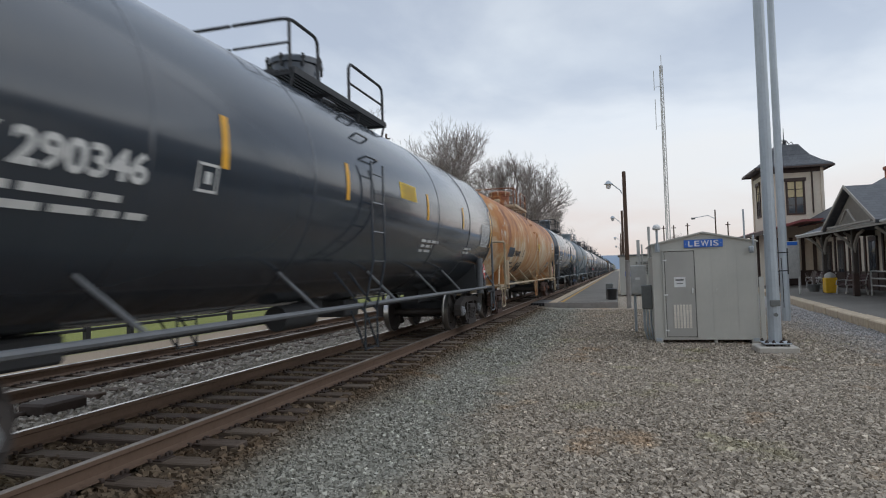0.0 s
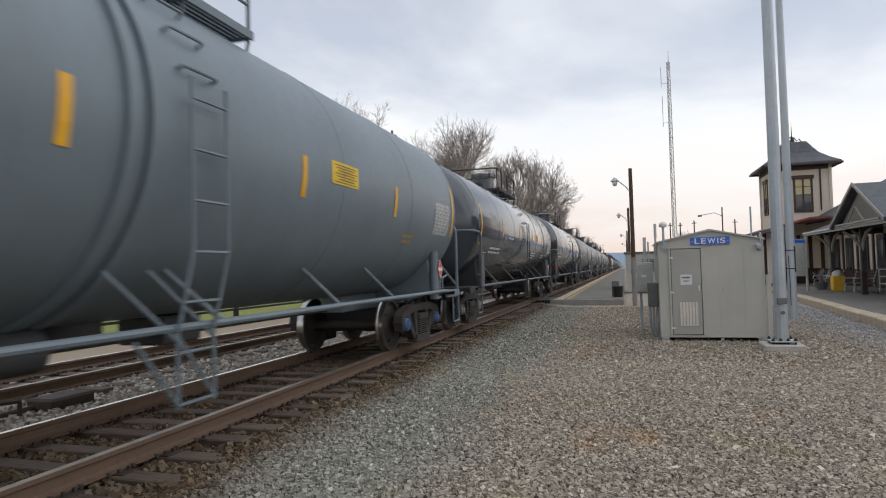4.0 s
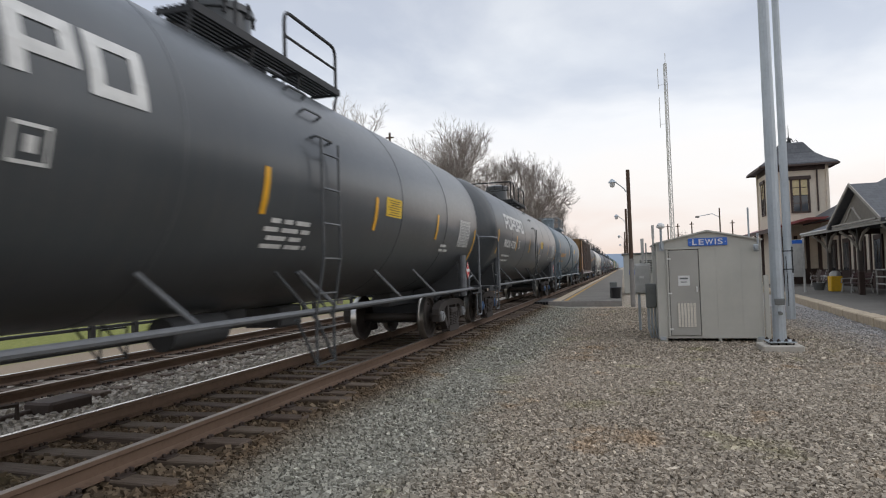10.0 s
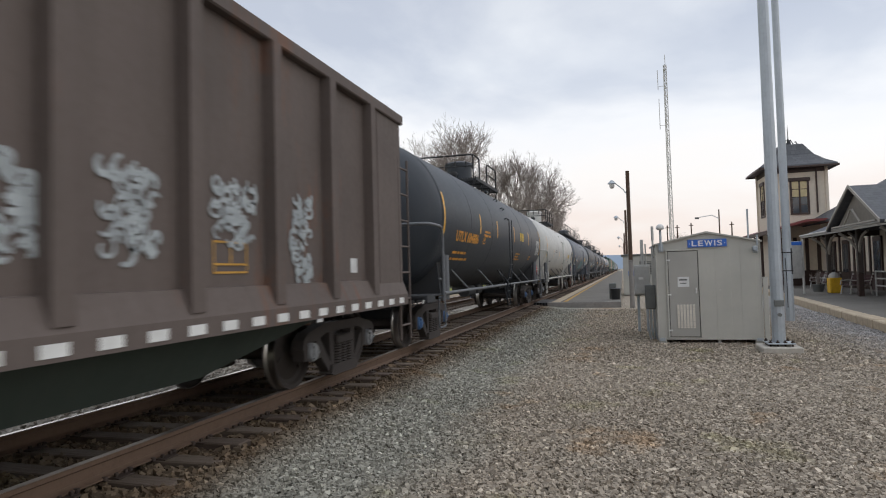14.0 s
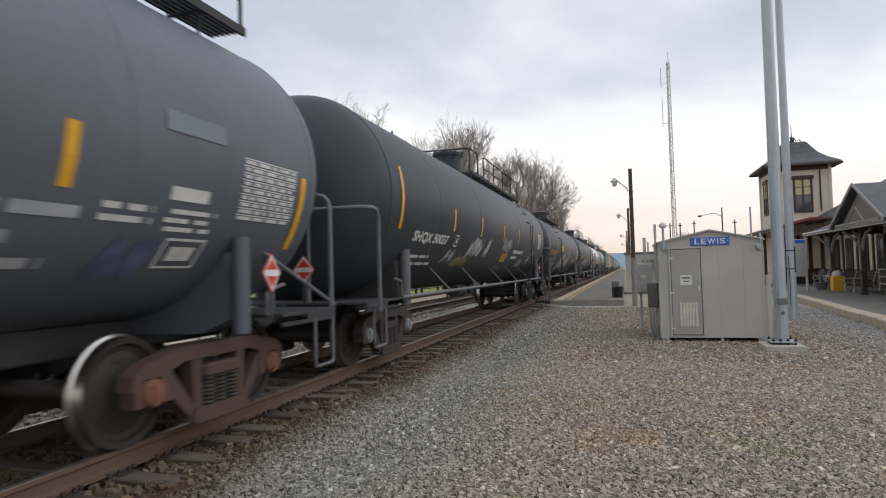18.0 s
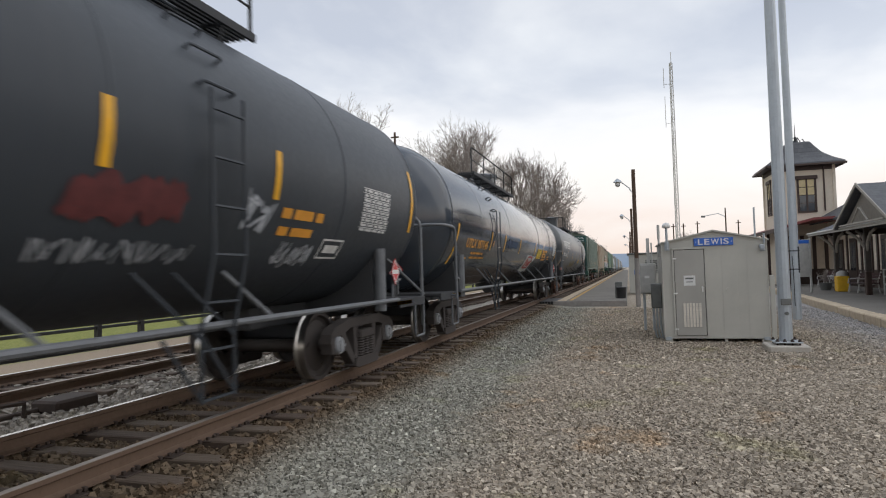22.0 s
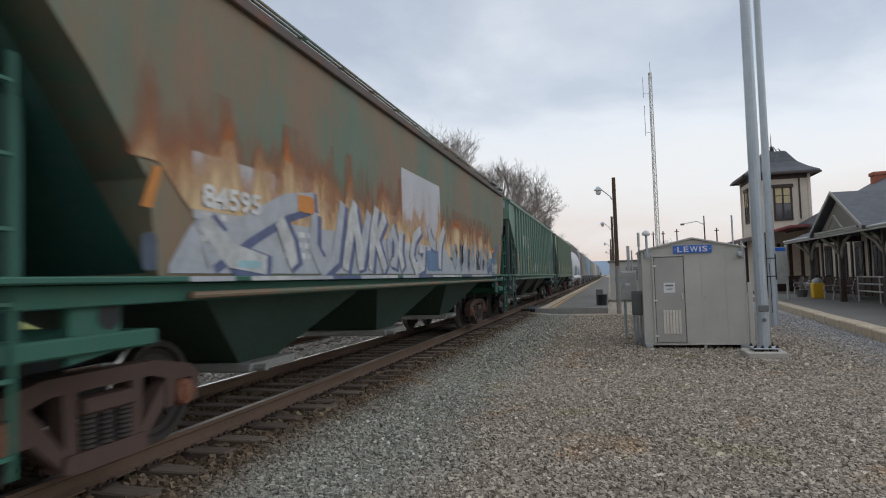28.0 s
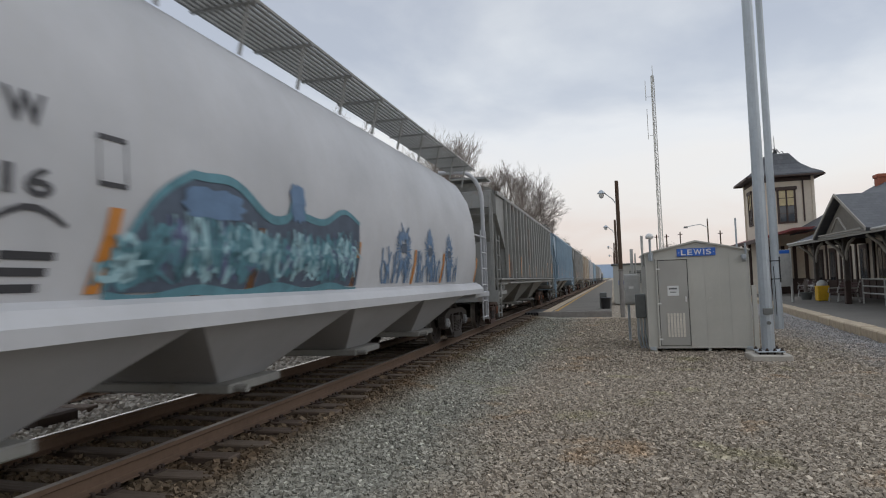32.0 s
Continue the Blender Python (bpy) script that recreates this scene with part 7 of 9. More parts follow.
def bay_set(c, to, half, z1, z0, mat, bays, gate):
    """Sloped discharge hoppers under the body."""
    n = bays
    span = 2 * half / n
    for i in range(n):
        y0, y1 = -half + span * i, -half + span * (i + 1)
        ym = (y0 + y1) / 2
        b = Build()
        t, g = 0.98, 0.42
        x0, x1 = 1.45, 0.75
        v = [(-x0, y0 + 0.02, z1), (x0, y0 + 0.02, z1), (x0, y1 - 0.02, z1), (-x0, y1 - 0.02, z1), (-x1, ym - g, z0), (x1, ym - g, z0), (x1, ym + g, z0), (-x1, ym + g, z0)]
        b.add(v, [(0, 1, 5, 4), (1, 2, 6, 5), (2, 3, 7, 6), (3, 0, 4, 7), (4, 5, 6, 7), (3, 2, 1, 0)])
        hp = part("discharge_bay", b, mat, c, "sloped discharge hopper")
        b = Build(); b.box(-0.95, 0.95, ym - g - 0.1, ym + g + 0.1, z0 - 0.10, z0 + 0.0, 0.015); b.tube((-1.1, ym - g, z0 - 0.05), (1.1, ym - g, z0 - 0.05), 0.04, n=8); part("outlet_gate", b, gate, hp, "outlet gate")


# marks on the front ends
ENDS = {23: ("NOKL", "845951", "green_end", "mark_white"), 21: ("NOKL", "834610", "green_dark", "mark_white"), 24: ("RCPE", "52059", "hop_white", "mark_black"), 25: ("RCPE", "181360", "hop_white", "mark_black")}


def hopper_car(k, L, mat, label, name="covered_hopper", ribs=True, roofmat=None, text=None, wind=0.0):
    rnd = random.Random(k * 5 + 2)
    m = M[mat]
    c = car_root(name, k, L, label, "hopper car")
    to, W, H, zb = L / 2 - 2.35, 1.60, 4.05, 1.48
    e0, e1 = L / 2 - (0.9 if ribs else 0.6), L / 2 - 2.3
    # body sides with cut-away ends
    b = Build()
    outline = [(-e1, zb), (e1, zb), (e1, 2.4), (e0, 3.4), (e0, H), (-e0, H), (-e0, 3.4), (-e1, 2.4)]
    if not ribs:
        outline = [(-e1, zb), (8.0, zb), (8.85, 2.95), (9.0, 3.2), (9.02, H), (-e0, H), (-e0, 3.55), (-8.2, 3.3), (-7.75, 2.85), (-e1 - 0.1, 2.2)]
    b.extrude(outline, "x", -W, W)
    part("body", b, m, c)
    # roof
    b = Build()
    b.extrude([(-W - 0.02, H), (W + 0.02, H), (W - 0.15, H + 0.12), (0.9, H + 0.30), (-0.9, H + 0.30), (-W + 0.15, H + 0.12)], "y", -e0 - 0.03, e0 + 0.03)
    part("roof", b, M[roofmat or mat], c)
    for s in (1, -1):
        b = Build(); b.box(s * W - 0.05, s * W + 0.06, -e0, e0, H - 0.09, H + 0.02, 0.01); part("top_chord", b, M[roofmat or mat], c)
    if ribs:
        n = 20 if k == 24 else 19
        out = 0.065 if k == 24 else 0.10
        for i in range(n):
            u = -e1 + 2 * e1 * i / (n - 1)
            for s in (1, -1):
                b = Build(); b.box(min(s * W, s * (W + out)), max(s * W, s * (W + out)), u - 0.05, u + 0.05, zb, H - 0.09, 0.015); part("rib", b, m, c)
    for s in (1, -1):
        b = Build(); b.box(s * W - 0.12, s * W + 0.12, -e0 - 0.1, e0 + 0.1, zb - 0.05, zb - 0.004, 0.01); part("sill_flange", b, M["green_end"] if k == 23 else m, c, "projecting sill flange")
        b = Build(); b.box(s * W - 0.06, s * W + 0.0, -e0 - 0.1, e0 + 0.1, zb - 0.2, zb - 0.052, 0.01)
        part("side_sill", b, M["green_end"] if k == 23 else m, c, "side sill")
    for s in (1, -1):
        b = Build(); b.tube((s * 1.66, -e1 + 0.3, 1.325), (s * 1.66, e1 - 0.3, 1.325), 0.03, n=8); part("side_pipe", b, m, c, "pipe below the side sill", 40)
    # running boards on the roof
    for s in (1, -1):
        b = Build()
        xi = 0.85 if k == 23 else 0.35
        for j in range(8):
            b.box(s * (xi + j * 0.06) - 0.012, s * (xi + j * 0.06) + 0.012, -e0 - 0.35, e0 + 0.35, H + 0.42, H + 0.445)
        y = -e0
        while y < e0:
            b.tube((s * (xi + 0.3), y, H + 0.42), (s * (xi + 0.3), y, H + 0.2), 0.02, n=5)
            b.box(min(s * (xi - 0.02), s * (xi + 0.44)), max(s * (xi - 0.02), s * (xi + 0.44)), y - 0.02, y + 0.02, H + 0.40, H + 0.43)
            y += 1.2
        part("running_board", b, m if mat == "green_rust" else M["under"], c, "open grating roof walkway")
    for j in range(6):
        u = -e0 + 1.4 + (2 * e0 - 2.8) * j / 5
        b = Build(); b.box(-0.5, 0.5, u - 0.45, u + 0.45, H + 0.30, H + 0.40, 0.03); part("hatch", b, M[roofmat or mat], c)
    # green bays get the darkened paints: underbody shade is in their colour
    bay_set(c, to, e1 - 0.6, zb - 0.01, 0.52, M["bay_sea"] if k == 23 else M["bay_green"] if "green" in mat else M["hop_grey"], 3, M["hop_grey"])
    for e in (-1, 1):
        # slope sheet and end bulkhead
        b = Build()
        b.add([(-W + 0.1, e * e1, 1.5), (W - 0.1, e * e1, 1.5), (W - 0.1, e * (e0 - 0.1), 3.5), (-W + 0.1, e * (e0 - 0.1), 3.5)], [(0, 1, 2, 3)])
        b.box(-W + 0.25, W - 0.25, min(e * (e1 + 0.9), e * (e1 + 1.0)), max(e * (e1 + 0.9), e * (e1 + 1.0)), 1.0, 2.6)
        # on green cars the slope sheets are darker than the sides
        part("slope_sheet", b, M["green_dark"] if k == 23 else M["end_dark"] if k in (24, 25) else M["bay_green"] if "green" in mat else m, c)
        b = Build()
        yo = e * (L / 2 - (0.36 if k == 23 and e > 0 else 1.0 if e < 0 and k == 24 else 0.84 if e < 0 and k == 25 else 0.6))
        for s in (1, -1):
            b.box(s * 1.5 - 0.05, s * 1.5 + 0.05, yo - 0.06, yo + 0.06, 0.95, H, 0.01)
        b.box(-1.55, 1.55, yo - 0.05, yo + 0.05, H - 0.5, H, 0.01)
        part("end_post", b, M["green_end"] if k == 23 else M["end_grey"] if k in (24, 25) else M["green_dark"] if "green" in mat else m, c, "end frame posts")
        for s in (1, -1):
            b = Build()
            for i in range(7):
                q = e * (e0 - 0.25 + 0.1 * i)
                b.box(min(s * 0.35, s * 1.4), max(s * 0.35, s * 1.4), q - 0.035, q + 0.035, H + 0.37, H + 0.41)
            b.box(min(s * 0.34, s * 1.41), max(s * 0.34, s * 1.41), min(e * (e0 - 0.28), e * (e0 + 0.4)), max(e * (e0 - 0.28), e * (e0 + 0.4)), H + 0.35, H + 0.368)
            part("end_running_board", b, M["hop_grey"], c, "slatted roof end platform")
        if e < 0 and k in ENDS:
            ye = min(yo - 0.052, -e0 - 0.002)
            eb = lambda u, v, off=0.004: (u, ye - off, v)
            top, low, tint, inkm = ENDS[k]
            split = k == 24
            b = Build(); patch(b, 0.62 if split else 0.72, 1.46, H - (0.26 if split else 0.49), H - 0.01, eb, 0.002); part("end_panel", b, M[tint], c)
            lettering(top, 0.78, 1.36, H - 0.21, H - 0.07, eb, M[inkm], c, "reporting_mark", "stencilled mark", 0.02)
            lettering(low, 0.72 if split else 0.78, 1.36, H - 0.45, H - 0.31, eb, M["mark_faded" if split else inkm], c, "reporting_mark", "stencilled number", 0.02)
            if k in (24, 25):
                face = lambda u, v, off=0.01: (u, -(e1 + 1.0) - off, v)
                tag_scrawl(0.3, 1.2, 1.95, 2.5, face, M["end_grey"], c, 41 + k, 3, 0.014, per=2, lean=0.1)
                tag_scrawl(0.4, 1.25, 1.25, 1.65, face, M["end_grey"], c, 43 + k, 3, 0.012, per=2, lean=0.1)
        py = e1 + (0.72 if k == 23 and e > 0 else 0.0)
        b = Build(); b.box(-1.6, 1.6, min(e * py, e * (L / 2 - 0.5)), max(e * py, e * (L / 2 - 0.5)), 0.98, 1.10, 0.015); b.box(-1.6, 1.6, yo - 0.05, yo + 0.2 * e + 0.05, 0.86, 1.1, 0.01); part("end_platform", b, M["green_end"] if k == 23 else M["end_grey"] if k in (24, 25) else M["green_dark"] if "green" in mat else m, c)
        for s in (1, -1):
            b = Build()
            b.extrude([(e * (e1 + 0.30), zb - 0.02), (e * (e1 + 0.75), zb - 0.02), (e * (e1 + 0.75), 0.92), (e * (e1 + 0.33), 0.98)] if k == 23 else [(e * (e1 - 0.25), zb - 0.02), (e * (e1 + 0.75), zb - 0.02), (e * (e1 + 0.75), 0.92), (e * (e1 + 0.45), 0.92)], "x", s * 1.52 - 0.03, s * 1.52 + 0.03)
            part("jacking_pad", b, M["green_end"] if k == 23 else m, c)
            b = Build(); b.tube((s * 1.52 + s * 0.025, e * (e1 + 0.42), 1.22), (s * 1.52 + s * 0.034, e * (e1 + 0.42), 1.22), 0.10, n=16); part("lift_hole", b, M["black"], c)
            wide = 0.31 if k == 24 and e < 0 else 0.24
            b = Build(); ladder(b, yo - e * (wide + 0.02), wide, [(1.62, 2.75), (1.62, 0.36)], 0.42, 0.022, s); part("ladder", b, M["end_grey"] if k in (24, 25) else m if mat != "green_rust" else M["green_end"], c, "side ladder", 50)
        b = Build(); b.box(-0.22, 0.22, min(e * (to - 1.2), e * (L / 2 - 0.4)), max(e * (to - 1.2), e * (L / 2 - 0.4)), 0.70, 1.0, 0.02); part("stub_sill", b, M["under"], c)
        b = Build(); b.tube((-0.8, e * (L / 2 - 1.25), 1.55), (0.6, e * (L / 2 - 1.25), 1.55), 0.22, n=14); b.box(-0.3, 0.0, e * (L / 2 - 1.3) - 0.2, e * (L / 2 - 1.3) + 0.2, 1.1, 1.9, 0.02); part("brake_gear", b, M["under"], c, "brake cylinder", 40)
        cp = part("coupler", shared("coupler", coupler_mesh), None, c)
        cp.matrix_basis = pose(0, e * (L / 2 - 0.18), 0, 0, 0, 0 if e > 0 else 180)
        add_truck(c, e * to, M["bearing_rust" if k % 2 else "bearing_grey"])
    sf = on_side(W + (0.0 if ribs else 0.004))
    for u in (-e1 + 0.06, -4.35, -2.05, 0.1, 2.72, 5.1, e1 + 0.12) if ribs else ():
        off = on_side(W + out + 0.002)
        b = Build(); patch(b, u - 0.06, u + 0.06, zb + 0.04, zb + (0.75 if abs(u) > 4 else 0.5), off); part("reflective_stripe", b, M["reflect_orange"], c, "orange reflective tape")
    if k != 24:
        bars(-6.6, -6.2, 2.1, 0.05, sf, M["mark_white"], c, rnd, 4)
        bars(-5.3, -4.5, 1.95, 0.06, sf, M["mark_white"], c, rnd, 3)
    b = Build(); patch(b, *((5.29, 5.57) if k == 24 else (4.45, 4.95)), *((1.79, 2.0) if k == 24 else (1.6, 2.0)), sf, 0.009); part("data_panel", b, M["mark_black"], c, "dark stencil panel")
    return c, sf


def swirl_tag(u0, u1, v0, v1, surf, mat, parent, seed):
    """Puffy sprayed loops crowded over one another, no letters meant."""
    rnd = random.Random(seed * 13 + 5)
    w, h = u1 - u0, v1 - v0
    b = Build()
    n = int(10 + 34 * w * h / 0.4)
    for i in range(n):
        r = rnd.uniform(0.03, 0.072)
        q = (i + 0.5) / n
        cu, cv = u0 + w * min(max(rnd.gauss(0.5, 0.26), 0.12), 0.88), v0 + h * q
        a0, turn = rnd.uniform(0, 6.28), rnd.choice((-1, 1)) * rnd.uniform(2.6, 5.4)
        pts = []
        for j in range(11):
            t = j / 10
            rr = r * (0.75 + 0.5 * t)
            pts.append((cu + rr * math.cos(a0 + turn * t) * 1.1, cv + rr * math.sin(a0 + turn * t)))
        stroke(b, pts, rnd.uniform(0.014, 0.027), surf, 0.010 + 0.0008 * (i % 6))
    part("graffiti", b, mat, parent, "chalky white sprayed loops")


def gondola_car(k, L):
    c = car_root("coal_hopper", k, L, "brown ribbed open coal hopper with tan ends and white graffiti", "hopper car")
    rnd = random.Random(4)
    to, W, H, zb = L / 2 - 2.05, 1.56, 3.78, 1.10
    e1 = L / 2 - 1.0
    m = M["gondola"]
    for s in (1, -1):
        b = Build(); b.box(min(s * W, s * (W - 0.05)), max(s * W, s * (W - 0.05)), -e1, e1, zb, H, 0.0); part("side_sheet", b, m, c)
        b = Build(); b.box(s * W - 0.10, s * W + 0.10, -e1 - 0.05, e1 + 0.05, H - 0.10, H + 0.05, 0.015); part("top_chord", b, m, c)
        b = Build(); b.extrude([(s * (W - 0.05), zb + 0.24), (s * (W + 0.04), zb + 0.22), (s * (W + 0.13), zb), (s * (W + 0.13), zb - 0.16), (s * (W - 0.05), zb - 0.16)], "y", -e1, e1); part("side_sill", b, m, c)
        for i in range(10):
            u = -5.0 + 1.22 * i
            b = Build(); b.extrude([(u - 0.085, zb + 0.04), (u + 0.085, zb + 0.04), (u + 0.075, H - 0.1), (u - 0.075, H - 0.1)], "x", s * W, s * (W + 0.13)); part("side_post", b, m, c)
        b = Build()
        q = -e1 + 0.15
        while q < e1 - 0.2:
            patch(b, q, q + 0.2, zb - 0.13, zb - 0.05, (lambda s: lambda u, v, off=0.008: (s * (W + 0.13 + off), u, v))(s))
            q += 0.42
        part("sill_tape", b, M["reflect_white"], c, "dashed white reflective tape")
    for e in (-1, 1):
        b = Build(); b.box(-W + 0.01, W - 0.01, min(e * e1, e * (e1 - 0.08)), max(e * e1, e * (e1 - 0.08)), 2.6, H + 0.03)
        b.add([(-W + 0.05, e * (e1 - 0.05), 2.6), (W - 0.05, e * (e1 - 0.05), 2.6), (W - 0.05, e * (e1 - 1.9), 1.1), (-W + 0.05, e * (e1 - 1.9), 1.1)], [(0, 1, 2, 3)])
        part("end_sheet", b, M["gondola_end" if e < 0 else "gondola"], c, "tan sloped end sheet" if e < 0 else "brown sloped end sheet")
        for s in (1, -1):
            b = Build(); b.box(s * W - 0.13, s * W + 0.06, min(e * e1, e * (e1 - 0.95)), max(e * e1, e * (e1 - 0.95)), zb, H, 0.02); part("corner_post", b, M["gondola_end" if e < 0 else "gondola"], c, "rusty tan corner post" if e < 0 else "brown corner post")
            b = Build(); b.tube((s * (W - 0.1), e * (e1 - 0.05), 2.7), (s * (W - 0.1), e * (e1 - 1.6), 1.15), 0.07, n=8); part("corner_brace", b, M["gondola_end"], c, "rusty tan brace", 40)
        for s in (1, -1):
            b = Build(); ladder(b, e * (e1 + 0.1), 0.22, [(W + 0.05, H - 0.6), (W + 0.05, 0.4)], 0.4, 0.02, s); part("ladder", b, m, c, "", 50)
        b = Build(); b.box(-1.5, 1.5, min(e * (e1 - 0.9), e * (L / 2 - 0.5)), max(e * (e1 - 0.9), e * (L / 2 - 0.5)), 0.9, 1.06, 0.02); part("end_platform", b, M["under"], c)
        cp = part("coupler", shared("coupler", coupler_mesh), None, c)
        cp.matrix_basis = pose(0, e * (L / 2 - 0.18), 0, 0, 0, 0 if e > 0 else 180)
        add_truck(c, e * to, M["bearing_grey"])
        surf = lambda u, v, off=0.008, e=e: (-0.2 + u, e * (e1 + off), v)
        b = Build(); patch(b, 0.35, 1.35, 3.42, 3.62, surf, 0.006); part("end_panel", b, M["mark_black"], c, "dark stencilled panel")
        b = Build(); patch(b, 0.35, 1.35, 3.16, 3.36, surf, 0.006); part("end_panel", b, M["mark_black"], c, "dark stencilled panel")
        if e < 0:
            lettering("NSSX", 0.45, 1.25, 3.45, 3.59, surf, M["mark_white"], c, "reporting_mark", "white stencilled mark", 0.02)
            lettering("1118", 0.55, 1.2, 3.19, 3.33, surf, M["mark_white"], c, "reporting_mark", "white stencilled mark", 0.02)
    b = Build()
    for s in (-1, 1):
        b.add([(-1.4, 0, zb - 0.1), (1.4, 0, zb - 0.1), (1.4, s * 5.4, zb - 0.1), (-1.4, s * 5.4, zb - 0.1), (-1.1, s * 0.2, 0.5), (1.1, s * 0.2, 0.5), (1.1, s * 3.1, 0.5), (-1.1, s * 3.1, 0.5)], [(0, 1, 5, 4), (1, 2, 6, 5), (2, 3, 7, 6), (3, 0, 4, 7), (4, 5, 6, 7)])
    # same darkened paint, so the belly's shade is part of the colour
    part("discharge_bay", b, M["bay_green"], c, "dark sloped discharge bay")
    sf = on_side(W + 0.002)
    for s0, u, z in (("NS", -5.57, 2.38), ("SX", -4.88, 2.32), ("11", -5.5, 2.06), ("18", -4.8, 2.03)):
        b = Build(); patch(b, u - 0.06, u + 0.42, z - 0.04, z + 0.30, sf, 0.006); part("dark_patch", b, M["mark_black"], c)
        lettering(s0, u, u + 0.36, z, z + 0.25, on_side(W + 0.006), M["mark_white"], c, "reporting_mark", "white stencilled mark", 0.03)
    for u, w, z, hh, sd in ((-3.64, 0.42, 1.7, 0.38, 1), (-2.52, 0.5, 1.46, 0.7, 2), (-1.2, 0.42, 1.4, 0.75, 3), (-0.27, 0.46, 1.49, 0.6, 4), (0.72, 0.4, 1.56, 0.56, 8), (1.46, 0.6, 1.58, 0.62, 5), (2.62, 0.7, 1.7, 0.55, 6), (3.9, 0.5, 1.36, 0.88, 7)):
        swirl_tag(u, u + w, z, z + hh, sf, M["g_chalk"], c, sd)
    stencil_frame(2.66, 3.15, 1.44, 1.72, sf, M["tape_faded"], c, True)
    b = Build(); patch(b, 5.4, 5.6, 1.43, 1.61, sf); part("label_white", b, M["mark_white"], c)
    b = Build(); patch(b, -6.45, -6.3, 1.15, 2.3, on_side(W + 0.062)); part("reflective_stripe", b, M["reflect"], c)
    bars(-5.6, -4.4, 1.85, 0.08, sf, M["gondola_end"], c, rnd, 3)


def round_hopper(k, L, mat, label):
    """Curved-side centre-flow hopper."""
    c = car_root("covered_hopper", k, L, label, "hopper car")
    rnd = random.Random(k)
    m = M[mat]
    to, h = L / 2 - 2.35, L / 2 - 1.95
    prof = [(1.50, 1.32), (1.585, 1.75), (1.60, 2.3), (1.55, 2.9), (1.42, 3.4), (1.18, 3.8), (0.85, 4.05), (0.45, 4.18)]
    full = prof + [(-x, z) for x, z in prof[::-1]]
    b = Build()
    n = len(full)
    rows = []
    for u, sh, low in ((-h - 0.55, 0.72, 0.9), (-h - 0.35, 0.86, 0.45), (-h, 0.97, 0.0), (-h + 0.3, 1.0, 0.0), (h - 0.3, 1.0, 0.0), (h, 0.97, 0.0), (h + 0.35, 0.86, 0.45), (h + 0.55, 0.72, 0.9)):
        rows.append([(x * sh, u, 2.6 + (z - 2.6) * (0.5 + 0.5 * sh) + low * max(0, (2.6 - z)) / 1.3) for x, z in full])
    v = [p for r in rows for p in r]
    f = [(j * n + i, j * n + (i + 1) % n, (j + 1) * n + (i + 1) % n, (j + 1) * n + i) for j in range(len(rows) - 1) for i in range(n)]
    f += [tuple(range(n)), tuple(range((len(rows) - 1) * n, len(rows) * n))[::-1]]
    b.add(v, f)
    part("body", b, m, c, "", 35)
    for s in (1, -1):
        b = Build(); b.extrude([(s * 1.48, 1.38), (s * 1.60, 1.32), (s * 1.67, 1.22), (s * 1.67, 1.11), (s * 1.48, 1.11)], "y", -h - 0.2, h + 0.2); part("side_sill", b, m, c, "flared side sill")
        b = Build()
        for j in range(11):
            b.box(s * 0.62 + s * j * 0.075 - 0.018, s * 0.62 + s * j * 0.075 + 0.018, -h - 1.1, h + 1.1, 4.40, 4.43)
        y = -h - 1.0
        while y < h + 1.0:
            b.tube((s * 1.3, y, 4.40), (s * 1.18, y, 3.85), 0.022, n=5); b.box(min(s * 0.6, s * 1.4), max(s * 0.6, s * 1.4), y - 0.025, y + 0.025, 4.37, 4.40)
            y += 1.25
        part("running_board", b, M["hop_grey"], c, "open grating roof walkway")
    bay_set(c, to, h - 0.9, 1.12, 0.42, m, 4, M["hop_grey"])
    for e in (-1, 1):
        yo = e * (L / 2 - 0.65)
        b = Build()
        for s in (1, -1):
            b.path(rounded([(s * 1.5, yo, 0.4), (s * 1.5, yo, 3.9), (s * 1.15, yo, 4.42), (s * 0.3, yo, 4.45)], 0.3), 0.055, 8)
            b.tube((s * 1.5, yo, 2.6), (s * 1.2, e * (h + 0.4), 2.7), 0.03, n=6)
        part("end_hoop", b, m, c, "bent end frame", 50)
        for s in (1, -1):
            b = Build(); ladder(b, e * (L / 2 - 1.0), 0.32, [(1.56, 2.75), (1.56, 0.4)], 0.42, 0.022, s); part("ladder", b, m, c, "", 50)
        b = Build(); b.box(-1.58, 1.58, min(e * (h - 0.3), e * (L / 2 - 0.5)), max(e * (h - 0.3), e * (L / 2 - 0.5)), 1.0, 1.14, 0.02); b.box(-1.2, 1.2, min(e * (h + 0.1), e * (h + 0.25)), max(e * (h + 0.1), e * (h + 0.25)), 1.1, 2.6); part("end_platform", b, m, c)
        b = Build(); b.box(-0.22, 0.22, min(e * (to - 1.2), e * (L / 2 - 0.4)), max(e * (to - 1.2), e * (L / 2 - 0.4)), 0.70, 1.0, 0.02); part("stub_sill", b, M["under"], c)
        cp = part("coupler", shared("coupler", coupler_mesh), None, c)
        cp.matrix_basis = pose(0, e * (L / 2 - 0.18), 0, 0, 0, 0 if e > 0 else 180)
        add_truck(c, e * to, M["bearing_grey"])

    def surf(u, v, off=0.012):
        for (x0, z0), (x1, z1) in zip(prof, prof[1:]):
            if z0 <= v <= z1:
                return (x0 + (x1 - x0) * (v - z0) / (z1 - z0) + off, u, v)
        return (1.50 + off, u, v)

    for u in (-h + 0.15, -4.55, -2.7, -0.3, 2.2, 4.05, h - 0.3):
        b = Build(); patch(b, u - 0.06, u + 0.06, 1.40, 1.98, surf, 0.012, 0.16); part("reflective_stripe", b, M["reflect_orange"], c, "orange reflective tape")
